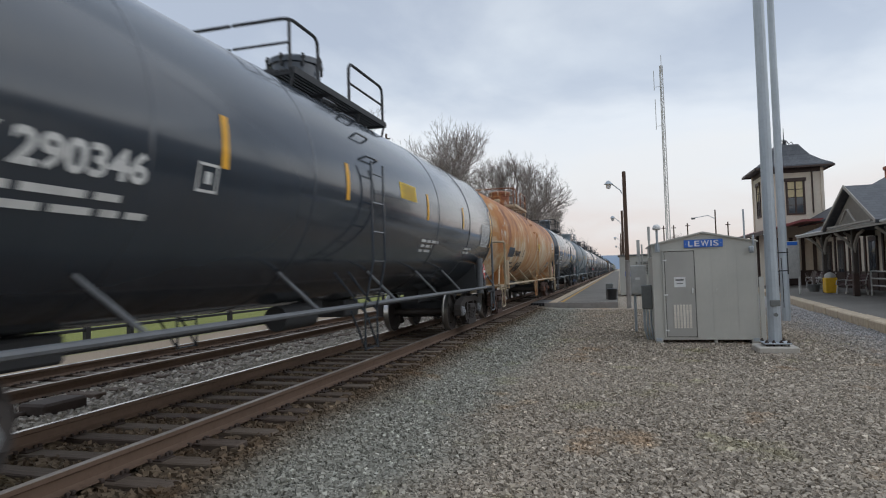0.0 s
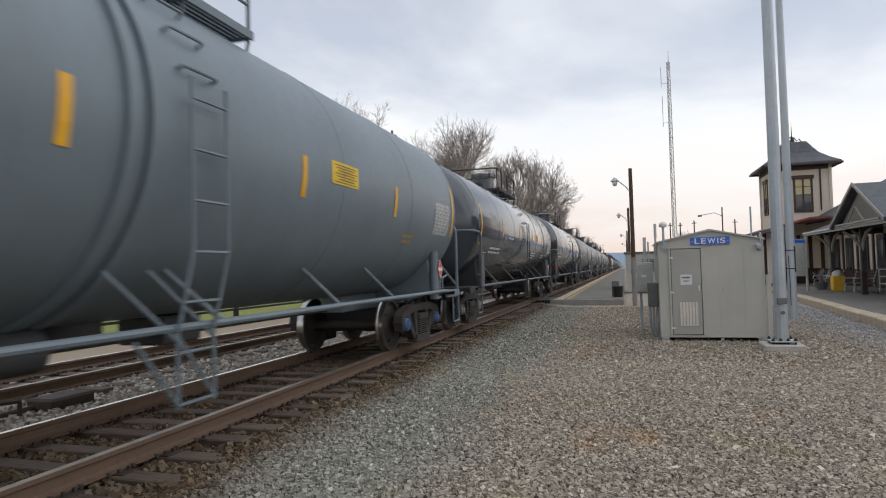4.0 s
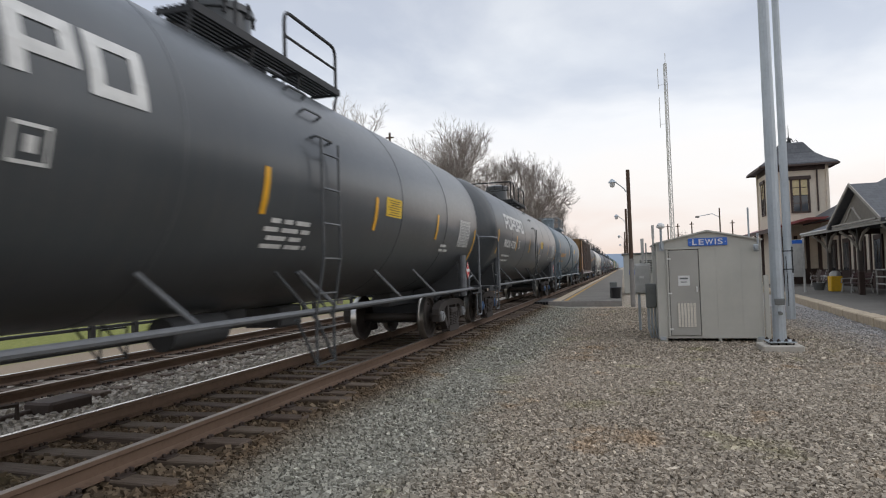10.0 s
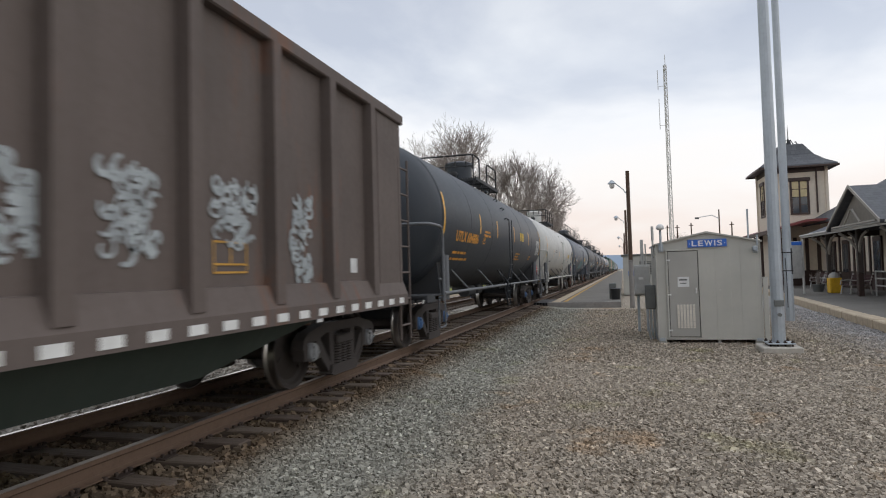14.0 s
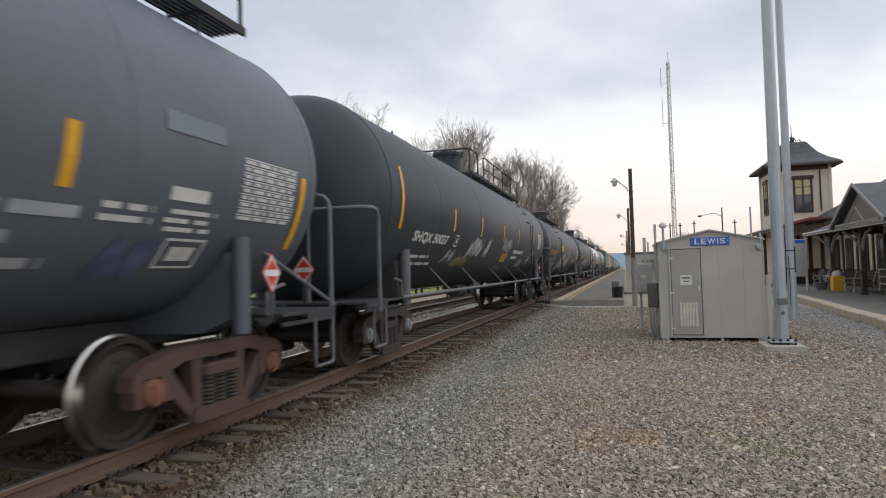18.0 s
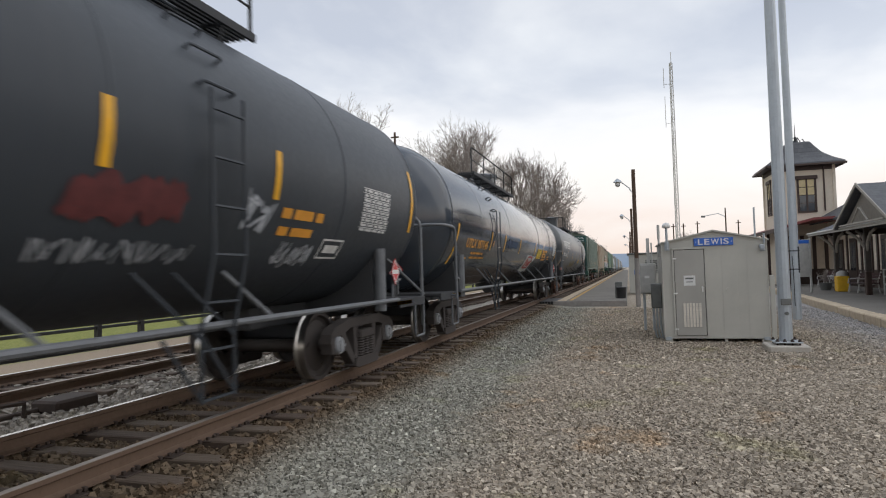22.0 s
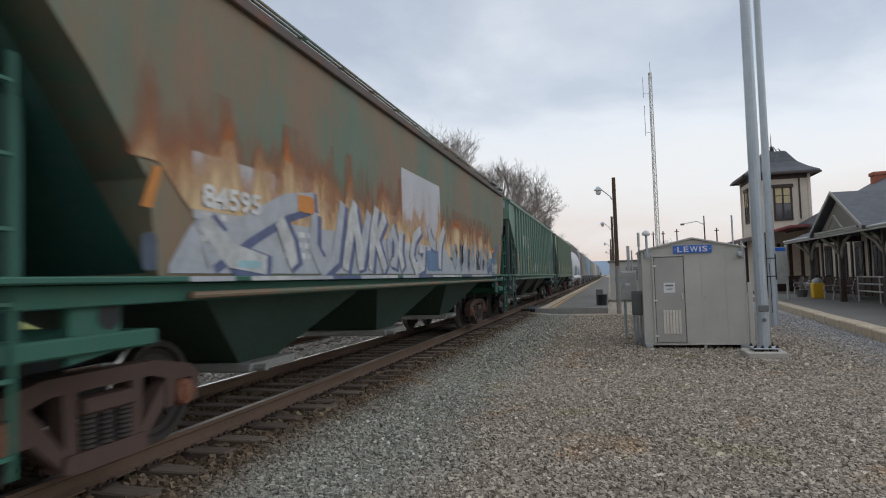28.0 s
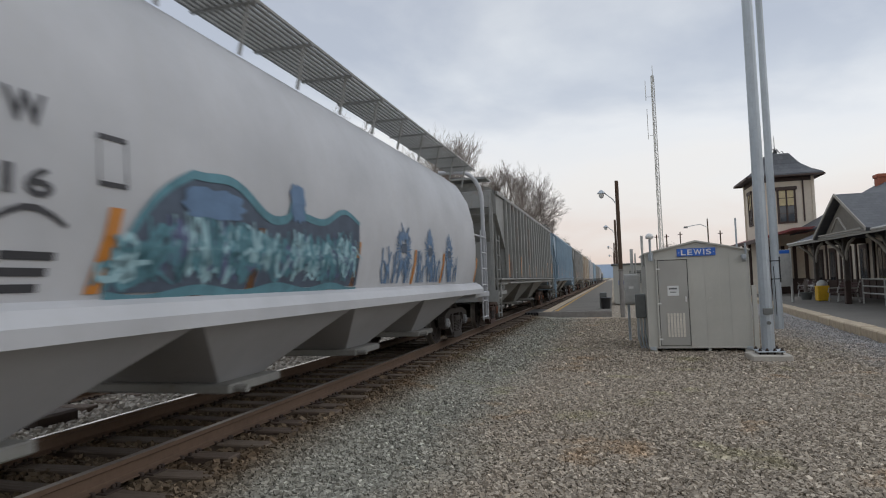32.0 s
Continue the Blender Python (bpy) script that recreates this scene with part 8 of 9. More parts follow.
    return c, surf


def stencil_frame(u0, u1, v0, v1, surf, mat, parent, open_grid=False):
    b = Build()
    t = 0.018 if open_grid else 0.025
    um = (u0 + u1) / 2
    inner = ((um - t / 2, um + t / 2, v0 + 0.09, v1 - t), (u0 + t, u1 - t, v0 + 0.07, v0 + 0.088)) if open_grid else ((u0 + 0.1, u1 - 0.1, v0 + 0.08, v1 - 0.08),)
    for a in ((u0, u1, v1 - t, v1), (u0, u1, v0, v0 + t), (u0, u0 + t, v0 + t, v1 - t), (u1 - t, u1, v0 + t, v1 - t)) + inner:
        patch(b, *a, surf)
    part("stencil_square", b, mat, parent)


# ---- the train, from its head to its tail ----
JOINTS = [-0.2, 17.68, 35.17, 52.69, 70.5, 87.98, 105.82, 123.73, 141.66, 159.6, 177.78, 195.98, 212.39, 229.9, 247.71, 268.16, 288.46, 309.47, 330.49, 351.6, 372.72,
          391.63, 410.69, 429.5, 448.51, 467.35, 486.23]
while len(JOINTS) < 41:
    JOINTS.append(JOINTS[-1] + 18.85)


def length(k):
    return JOINTS[k] - JOINTS[k - 1]


def make_train():
    T = tank_car
    T(1, length(1), "black_gloss", "glossy black tank car with white stencils", "TCLX 290346", tu=(-7.0, -4.9))
    c = T(2, length(2), "tank_rust", "rust-streaked cream tank car with peeling paint", "ASOX 296002", "mark_black", tape="tape_faded", tu=(-6.42, -4.02), tv=(-0.64, -0.42), frame=None, cap="bearing_rust")
    b = Build(); patch(b, 6.29, 7.22, 0.09, 0.26, on_tank); part("label_band", b, M["white"], c, "white label band")
    b = Build(); patch(b, 6.45, 6.97, -0.06, 0.06, on_tank); part("label_white", b, M["white"], c, "white and red label")
    b = Build()
    for q in range(5):
        patch(b, 6.55 + 0.1 * q, 6.62 + 0.1 * q, 0.14, 0.21, on_tank, 0.011)
    patch(b, 6.46, 6.97, 0.045, 0.062, on_tank, 0.011)
    part("label_print", b, M["mark_black"], c, "dark print on the label")
    b = Build(); patch(b, 6.46, 6.98, -0.13, -0.07, on_tank); part("label_red", b, M["g_rust"], c, "rust red strip")
    b = Build()
    for q in range(3):
        for w in range(4):
            patch(b, 6.72 + 0.2 * q, 6.87 + 0.2 * q, -0.40 - 0.105 * w, -0.325 - 0.105 * w, on_tank)
    part("stencil_block", b, M["g_navy"], c, "dark stencilled blocks")
    stencil_frame(5.45, 5.95, -1.03, -0.74, on_tank, M["hop_white"], c)
    b = Build(); patch(b, -6.47, -5.42, -0.67, -0.35, on_tank, 0.005); part("dark_patch", b, M["g_navy"], c, "dark painted patch")
    b = Build(); patch(b, 5.42, 5.95, -1.03, -0.75, on_tank, 0.005); part("dark_patch", b, M["g_navy"], c, "dark plate")
    tag_scrawl(-4.2, -3.1, -1.35, -0.65, on_tank, M["g_black"], c, 14, 3, 0.03, per=2)
    T(3, length(3), "black_gloss", "glossy black tank car with yellow tape", "CTCX 731358", tu=(-6.46, -4.3), tv=(-0.53, -0.32))
    T(4, length(4), "tank_grey", "blue-grey tank car with faded orange stencils", "UTLX 209221", "mark_faded", ring=True, tu=(-6.75, -4.5), tv=(-0.45, -0.24), cap="bearing_blue", frame=None, bin_tank=True)
    c = CARS[-1][0]
    hd = on_head(length(4), 0.22)
    lettering("UTLX 209221", -0.2, 0.55, 3.42, 3.54, hd, M["mark_orange"], c, "reporting_mark", "orange stencilled number", 0.02)
    bars(-0.2, 0.25, 3.3, 0.05, hd, M["mark_orange"], c, random.Random(2), 2)
    bars(-0.2, 0.1, 3.08, 0.05, hd, M["mark_orange"], c, random.Random(5), 1)
    T(5, length(5), "black_gloss", "glossy black tank car", "", bin_tank=True)
    T(6, length(6), "black_gloss", "glossy black tank car with white stencils", "TCLX 290276", tu=(-6.8, -4.8), tv=(-0.5, -0.24), bin_tank=True)
    T(7, length(7), "charcoal", "charcoal tank car with white stencils", "GBRX  701297", tu=(-7.1, -4.55), tv=(-0.49, -0.24), cap="bearing_blue")
    T(8, length(8), "charcoal", "dark grey tank car with a large white logo", "PROX 45663", brand=True, cap="bearing_blue", tu=(-6.6, -4.65), tv=(-0.56, -0.32))
    c = CARS[-1][0]
    tag_scrawl(2.5, 4.4, -0.95, -0.8, on_tank, M["g_silver"], c, 81, 8, 0.01, per=2)
    b = Build(); b.add([on_tank(5.02, -1.02), on_tank(5.32, -1.02), on_tank(5.5, -0.74), on_tank(5.2, -0.74)], [(0, 1, 2, 3)]); part("label_red", b, M["g_pink"], c, "faded red and white label")
    T(9, length(9), "charcoal", "dark grey tank car with a large white logo", "PROX 45768", brand=True, cap="bearing_grey")
    T(10, length(10), "charcoal", "dark grey tank car with a large white logo", "PROX 47290", brand=True, cap="bearing_blue", bin_tank=True)
    T(11, length(11), "tank_grey", "blue-grey tank car with faded orange stencils", "UTLX 209215", "mark_orange", ring=True, tu=(-6.8, -4.55), tv=(-0.47, -0.25), frame=None, bin_tank=True)
    c = CARS[-1][0]
    hd = on_head(length(11), 0.24)
    lettering("209215", 0.0, 0.5, 3.42, 3.54, hd, M["mark_orange"], c, "reporting_mark", "orange stencilled number", 0.02)
    bars(-0.1, 0.2, 3.3, 0.05, hd, M["mark_orange"], c, random.Random(2), 1)
    bars(-0.1, 0.45, 3.2, 0.05, hd, M["mark_orange"], c, random.Random(5), 1)
    gondola_car(12, length(12))
    c = T(13, length(13), "black_matte", "black tank car with orange stencils", "UTLX 684886", "mark_orange", tu=(-6.0, -3.9), cap="bearing_blue", bin_tank=True)
    c = T(14, length(14), "tank_white", "grimy white tank car with dark run marks", "", "mark_black")
    c = T(15, length(15), "tank_slate", "slate-blue tank car with a long walkway and teal graffiti", "IARX 62943", style="long", pipe=False, tu=(-7.6, -5.7), tv=(-0.53, -0.30), cap="bearing_rust")
    mural(-1.75, 1.5, -1.25, -0.3, on_tank, c, 4, 6, M["g_teal"], M["g_navy"], M["g_pink"], None, 0.25, "teal and pink graffiti")
    b = Build(); patch(b, 7.0, 7.75, 0.0, 0.16, on_tank); part("touch_up", b, M["tank_grey"], c, "faded pale blue patch")
    rb = random.Random(15)
    b = Build(); patch(b, -7.68, -6.9, -0.58, -0.26, on_tank, 0.0035); part("dark_patch", b, M["g_navy"], c, "dark painted patch")
    for v in (-0.66, -0.86, -1.06):
        bars(5.0, 6.35, v, 0.09, on_tank, M["g_silver"], c, rb, 1)
    bars(7.1, 7.8, -0.42, 0.11, on_tank, M["mark_white"], c, rb, 1)
    bars(7.1, 7.8, -0.6, 0.04, on_tank, M["mark_white"], c, rb, 3)
    tag_scrawl(6.6, 7.1, -1.28, -0.8, on_tank, M["g_blue"], c, 17, 3, 0.025, per=2)
    stencil_frame(7.25, 7.75, -1.15, -0.85, on_tank, M["mark_white"], c)
    c = T(16, length(16), "black_matte", "black tank car with slanted white stencils and graffiti", "SHQX 50037", tu=(-7.5, -5.4), tv=(-0.72, -0.5), slant=0.06)
    tag_scrawl(-3.5, -2.3, -0.95, -0.35, on_tank, M["g_white"], c, 3, 4)
    tag_scrawl(-1.9, -1.4, -0.9, -0.35, on_tank, M["g_white"], c, 5, 1, per=3)
    tag_scrawl(-5.2, -4.6, -1.1, -0.75, on_tank, M["g_silver"], c, 31, 2)
    tag_scrawl(-4.4, -3.2, -1.2, -0.85, on_tank, M["g_tan"], c, 9, 4)
    tag_scrawl(0.45, 1.6, -0.72, -0.2, on_tank, M["g_silver"], c, 7, 4, 0.024, per=2, lean=0.1)
    tag_scrawl(0.5, 1.6, -1.36, -1.09, on_tank, M["g_silver"], c, 8, 5, 0.014, per=1, lean=0.1)
    stencil_frame(5.6, 6.2, -1.06, -0.78, on_tank, M["mark_white"], c)
    b = Build(); patch(b, 2.32, 3.2, -0.71, -0.6, on_tank); patch(b, 3.23, 3.98, -0.71, -0.6, on_tank); patch(b, 4.01, 4.19, -0.71, -0.6, on_tank); patch(b, 2.31, 2.75, -0.9, -0.8, on_tank); patch(b, 2.78, 3.32, -0.9, -0.8, on_tank); part("label_band", b, M["mark_white"], c, "white label strips with worn print")
    tag_scrawl(3.95, 4.7, -1.25, -0.8, on_tank, M["g_white"], c, 11, 2, 0.022, per=3)
    c = T(17, length(17), "black_matte", "black tank car with orange stencils and large white graffiti", "UTLX 958479", "mark_orange", tu=(-7.9, -5.22), tv=(-0.48, -0.24))
    tag_scrawl(-3.05, -0.75, -1.42, -0.2, on_tank, M["g_white"], c, 22, 4, 0.10, per=3, lean=0.4)
    tag_scrawl(-2.9, -0.9, -1.35, -0.5, on_tank, M["g_white"], c, 29, 4, 0.07, 0.0165, per=2, lean=0.4)
    tag_scrawl(-0.35, 1.7, -1.3, -0.35, on_tank, M["g_white"], c, 28, 6, 0.045, per=2, lean=0.4)
    tag_scrawl(0.6, 2.6, -1.05, 0.15, on_tank, M["g_white"], c, 25, 5, 0.022, per=1, lean=0.45)
    tag_scrawl(-6.4, -5.05, -1.22, -0.75, on_tank, M["g_silver"], c, 23, 4, 0.018, per=3, lean=0.1)
    tag_scrawl(-6.3, -5.3, -0.8, -0.4, on_tank, M["g_silver"], c, 26, 2, 0.024, per=2, lean=0.1)
    tag_scrawl(-4.85, -4.4, -1.19, -0.78, on_tank, M["g_navy"], c, 27, 2, 0.02, per=3)
    tag_scrawl(3.3, 3.6, -0.75, 0.1, on_tank, M["g_white"], c, 24, 1, 0.025, per=1, lean=0.5)
    bars(5.2, 6.6, -0.55, 0.08, on_tank, M["mark_orange"], c, random.Random(3), 2)
    c = T(18, length(18), "black_matte", "black tank car with orange stencils and thin white graffiti", "UTLX 958176", "mark_orange", sticker=False, tu=(-7.88, -5.6), tv=(-0.49, -0.24))
    tag_scrawl(-5.6, -4.3, -1.2, -0.5, on_tank, M["g_white"], c, 41, 3, 0.03)
    tag_scrawl(-3.8, -1.6, -1.15, -0.3, on_tank, M["g_silver"], c, 42, 7, 0.02, per=3)
    tag_scrawl(-1.0, 1.5, -0.75, -0.45, on_tank, M["g_white"], c, 43, 8, 0.022)
    tag_scrawl(-1.9, 2.4, -1.0, -0.8, on_tank, M["g_white"], c, 44, 12, 0.016)
    tag_scrawl(3.1, 4.1, -0.76, -0.4, on_tank, M["g_red_dull"], c, 45, 3, 0.06, per=3)
    tag_scrawl(2.9, 4.4, -1.12, -0.85, on_tank, M["g_silver"], c, 55, 8, 0.010, per=1, lean=0.1)
    tag_scrawl(4.85, 5.35, -0.75, -0.3, on_tank, M["g_silver"], c, 56, 2, 0.018, per=2)
    bars(5.58, 7.06, -0.46, 0.11, on_tank, M["mark_orange"], c, random.Random(8), 1)
    bars(5.57, 6.5, -0.66, 0.10, on_tank, M["mark_orange"], c, random.Random(9), 1)
    stencil_frame(6.68, 7.23, -1.02, -0.75, on_tank, M["mark_white"], c)
    tag_scrawl(5.7, 6.5, -1.15, -0.8, on_tank, M["g_silver"], c, 46, 3, 0.014)
    hd = on_head(length(18))
    lettering("958176", -0.07, 0.43, 3.09, 3.2, hd, M["mark_orange"], c, "reporting_mark", "orange stencilled number", 0.02)
    bars(-0.1, 0.15, 3.0, 0.05, hd, M["mark_orange"], c, random.Random(2), 2)
    tag_scrawl(-0.15, 0.75, 2.5, 2.9, hd, M["g_white"], c, 47, 3, 0.022, per=3)
    tag_scrawl(-0.1, 0.6, 2.2, 2.55, hd, M["g_white"], c, 48, 3, 0.022)
    tag_scrawl(0.5, 1.3, 2.4, 3.0, hd, M["g_silver"], c, 49, 2, 0.015)
    tag_scrawl(-8.85, -8.0, -1.3, -0.6, on_tank, M["g_silver"], c, 40, 2, 0.03)
    c = T(19, length(19), "black_gloss", "glossy black tank car with orange stencils", "UTLX 957145", "mark_orange", tu=(-7.75, -5.6), tv=(-0.62, -0.40))
    rr = random.Random(6)
    b = Build(); blob(b, 1.1, 2.75, -1.35, -0.62, on_tank, 0.009, rr, 40, 0.08); part("graffiti_ground", b, M["g_white"], c, "red and white sprayed disc")
    b = Build(); blob(b, 1.45, 2.6, -1.2, -0.66, on_tank, 0.0105, rr, 40, 0.03); part("graffiti_disc", b, M["g_red"], c)
    b = Build(); blob(b, 1.6, 2.45, -1.12, -0.73, on_tank, 0.012, rr, 40, 0.04); part("graffiti_disc", b, M["g_white"], c)
    tag_scrawl(1.55, 2.4, -1.12, -0.72, on_tank, M["g_red"], c, 51, 2, 0.04, 0.0135)
    tag_scrawl(2.75, 3.1, -0.85, -0.62, on_tank, M["g_white"], c, 53, 1, 0.05, per=3)
    tag_scrawl(-3.2, -1.4, -0.5, -0.2, on_tank, M["g_deep"], c, 52, 6, 0.03, per=3)
    bars(5.0, 6.3, -0.36, 0.09, on_tank, M["mark_orange"], c, rr, 4, 1.3)
    c = T(20, length(20), "charcoal", "dark grey tank car with a large white logo and graffiti", "PROX 32560", brand=True, tu=(-7.72, -6.02), tv=(-0.49, -0.28), cap="bearing_rust", bin_tank=True)
    tag_scrawl(-2.6, 0.4, -1.2, -0.6, on_tank, M["g_tan"], c, 61, 9, 0.03)
    tag_scrawl(0.9, 1.9, -1.0, -0.5, on_tank, M["g_blue"], c, 62, 3, 0.03)
    tag_scrawl(4.6, 5.9, -1.2, -0.68, on_tank, M["g_silver"], c, 63, 4, 0.024, per=3)
    b = Build(); patch(b, 6.08, 7.75, -0.49, -0.36, on_tank); part("label_band", b, M["mark_white"], c, "white band with unreadable lines")
    b = Build()
    for i in range(11):
        patch(b, 6.14 + 0.145 * i, 6.24 + 0.145 * i, -0.455, -0.39, on_tank, 0.011)
    part("band_print", b, M["mark_black"], c)
    b = Build(); patch(b, 6.05, 6.3, -0.62, -0.51, on_tank); part("label_white", b, M["mark_white"], c)
    b = Build(); patch(b, 6.38, 7.0, -0.64, -0.51, on_tank); part("label_red", b, M["g_pink"], c, "red and white label")
    stencil_frame(6.95, 7.6, -0.89, -0.64, on_tank, M["mark_white"], c)
    tag_scrawl(7.5, 8.1, -1.08, -0.95, on_tank, M["g_white"], c, 64, 2, 0.02)

    c, sf = hopper_car(21, length(21), "green", "faded green ribbed covered hopper with graffiti")
    for s, u, z in (("NO", -5.3, 2.72), ("KL", -4.45, 2.66), ("83", -5.3, 2.22), ("46", -4.5, 2.18), ("10", -3.65, 2.14)):
        lettering(s, u, u + 0.48, z, z + 0.32, sf, M["mark_white"], c, "reporting_mark", "white stencilled mark", 0.03)
    b = Build(); blob(b, -4.0, 1.9, 1.5, 2.3, sf, 0.006, random.Random(5), 60, 0.2); part("graffiti_ground", b, M["g_sky"], c, "pale blue sprayed ground")
    mural(-3.6, 1.4, 1.55, 2.4, sf, c, 71, 7, M["g_white"], M["g_black"], M["g_sky"], None, 0.1, "white and blue graffiti", 0.7)
    b = Build(); blob(b, 1.9, 5.2, 1.5, 2.6, sf, 0.006, random.Random(6), 60, 0.2); part("graffiti_ground", b, M["g_pink"], c, "pink sprayed ground")
    mural(2.0, 5.0, 1.55, 2.6, sf, c, 72, 4, M["g_pink"], M["g_red"], M["g_orange"], None, 0.1, "pink graffiti", 0.7)
    tag_scrawl(-6.1, -5.6, 1.55, 2.25, sf, M["g_white"], c, 73, 2, 0.03, per=3)
    b = Build(); patch(b, -7.0, -6.65, 1.6, 1.84, sf); part("yellow_panel", b, M["reflect"], c)
    c, sf = hopper_car(22, length(22), "hop_rust", "rusty tan ribbed covered hopper")
    b = Build(); patch(b, 4.0, 4.12, 1.6, 2.15, sf); part("yellow_panel", b, M["reflect"], c)
    c, sf = hopper_car(23, length(23), "green_rust", "green covered hopper gone brown, with a long graffiti mural", ribs=False, roofmat="gondola")
    for u, w, z, hh in ((-6.7, 1.3, 1.95, 0.55), (-1.35, 2.4, 1.9, 1.35)):
        b = Build(); patch(b, u, u + w, z, z + hh, sf, 0.006); part("primer_patch", b, M["hop_white"], c, "pale primer patch")
    rr = random.Random(12)
    b = Build()
    u = -7.0
    top, low = [], []
    while u < 6.8:
        h = ((0.85 if u < 1.5 else 0.5) + 0.22 * math.sin(u * 2.3) + rr.uniform(-0.12, 0.12)) * min(1.0, (u + 7.05) / 0.7, (6.9 - u) / 0.9)
        top.append(sf(u, 1.50 + h, 0.0055)); low.append(sf(u, 1.50, 0.0055))
        u += 0.22
    n = len(top)
    b.add(low + top, [(i, i + 1, n + i + 1, n + i) for i in range(n - 1)])
    part("graffiti_ground", b, M["g_silver"], c, "silver sprayed ground")
    # soft sprayed fire over the lettering: rust, orange and peach, thinning upwards
    for mt, z1, o in (("haze_rust", 1.05, 0.0060), ("haze_orange", 0.86, 0.0068), ("haze_peach", 0.66, 0.0076)):
        b = Build()
        n = 40
        for i in range(n):
            ua, ub = -7.45 + 14.1 * i / n, -7.45 + 14.1 * (i + 1) / n
            za, zc = [(2.02 if q < 1.5 else 1.85) + (0.32 if q < -6.9 else 0.0) for q in (ua, ub)]
            b.add([sf(ua, za, o), sf(ub, zc, o), sf(ub, zc + z1, o), sf(ua, za + z1, o)], [(0, 1, 2, 3)])
        part("graffiti_haze", b, M[mt], c, "soft sprayed flames")
    edge = on_side(1.60 + 0.12)
    for q in range(16):
        u0 = -6.9 + 0.86 * q
        b = Build(); patch(b, u0, u0 + 0.86 * (1.0 if q % 5 else 0.7), 1.432, 1.474, edge, 0.003); part("sill_spray", b, M[("g_silver", "g_white", "g_silver", "g_blue")[q % 4]], c)
    # tall leaning sprayed strokes, each with a slate-blue shadow
    forms = (((-6.55, 1.62), (-5.9, 1.95), (-5.2, 2.22), (-4.55, 2.34)), ((-6.6, 1.95), (-6.2, 1.66), (-5.6, 1.58)), ((-5.35, 2.05), (-5.15, 1.8), (-5.05, 1.58)),
             ((-4.55, 2.2), (-4.6, 1.8), (-4.35, 1.57), (-4.0, 1.7), (-3.75, 2.4)), ((-3.72, 1.55), (-3.55, 2.0), (-3.36, 2.45)), ((-3.4, 2.35), (-3.25, 1.9), (-3.2, 1.55)), ((-3.2, 1.6), (-3.02, 2.0), (-2.85, 2.36)),
             ((-2.85, 1.55), (-2.72, 2.05), (-2.55, 2.46)), ((-2.2, 2.36), (-2.6, 2.0), (-2.25, 1.55)), ((-2.02, 1.7), (-2.05, 2.0), (-1.85, 2.18), (-1.7, 1.95), (-1.8, 1.66), (-2.02, 1.7)),
             ((-1.45, 2.2), (-1.55, 1.85), (-1.42, 1.58)), ((-0.35, 2.3), (-0.75, 2.12), (-0.95, 1.8), (-0.7, 1.58), (-0.25, 1.66), (-0.15, 1.95), (-0.5, 1.93)),
             ((0.15, 2.35), (0.3, 2.1), (0.62, 2.02)), ((0.85, 1.6), (0.95, 2.1), (1.3, 2.42)))
    for q, fm in enumerate(forms):
        o = 0.0100 + 0.0012 * (q % 3)
        b = Build(); stroke(b, [(u + 0.09, v - 0.03) for u, v in fm], 0.15, sf, o); part("graffiti_outline", b, M["g_blue"], c)
        b = Build(); stroke(b, fm, 0.115, sf, o + 0.005); part("graffiti_fill", b, M["g_white" if q % 3 else "g_silver"], c, "silver and blue graffiti mural")
    for q in range(7):
        u = 1.9 + 0.62 * q
        fm = curl(random.Random(300 + q), u, 1.6, 0.5, 0.62, 12)
        b = Build(); stroke(b, [(p + 0.05, v) for p, v in fm], 0.10, sf, 0.010 + 0.0012 * (q % 2)); part("graffiti_outline", b, M["g_steel"], c)
        b = Build(); stroke(b, fm, 0.065, sf, 0.0145 + 0.0012 * (q % 2)); part("graffiti_fill", b, M["g_silver"], c)
    for u0, u1, z0, z1, mt in ((-4.95, -4.55, 2.17, 2.36, "g_orange"), (-6.1, -5.7, 1.55, 1.62, "g_sky"), (-7.3, -7.14, 1.52, 1.8, "g_navy"), (-0.05, 1.0, 1.55, 1.95, "g_steel")):
        b = Build(); blob(b, u0, u1, z0, z1, sf, 0.0092 if mt == "g_steel" else 0.0185, rr, 30, 0.1); part("graffiti_patch", b, M[mt], c)
    b = Build(); b.add([sf(-7.3, 1.98, 0.012), sf(-7.18, 1.98, 0.012), sf(-7.06, 2.3, 0.012), sf(-7.16, 2.3, 0.012)], [(0, 1, 2, 3)]); part("reflective_stripe", b, M["reflect_orange"], c, "orange reflective tape")
    # the tail of the mural: a violet bar over orange, green and white
    for u0, u1, z0, z1, mt, o in ((6.3, 7.05, 2.12, 2.40, "haze_orange", 0.0092), (6.2, 7.4, 1.5, 1.95, "g_lagoon", 0.0098)):
        b = Build(); blob(b, u0, u1, z0, z1, sf, o, rr, 40, 0.25); part("graffiti_patch", b, M[mt], c)
    b = Build(); stroke(b, [(5.9, 1.55), (6.56, 1.72), (7.1, 2.08), (7.64, 2.35)], 0.11, sf, 0.0125); part("graffiti_stroke", b, M["g_blue"], c, "violet sprayed bar")
    tag_scrawl(6.6, 7.3, 1.5, 1.85, sf, M["g_white"], c, 97, 3, 0.03, 0.0145, per=3)
    b = Build(); b.add([sf(7.8, 1.5, 0.012), sf(7.92, 1.5, 0.012), sf(8.17, 2.38, 0.012), sf(8.05, 2.38, 0.012)], [(0, 1, 2, 3)]); part("reflective_stripe", b, M["reflect_orange"], c, "orange reflective tape")
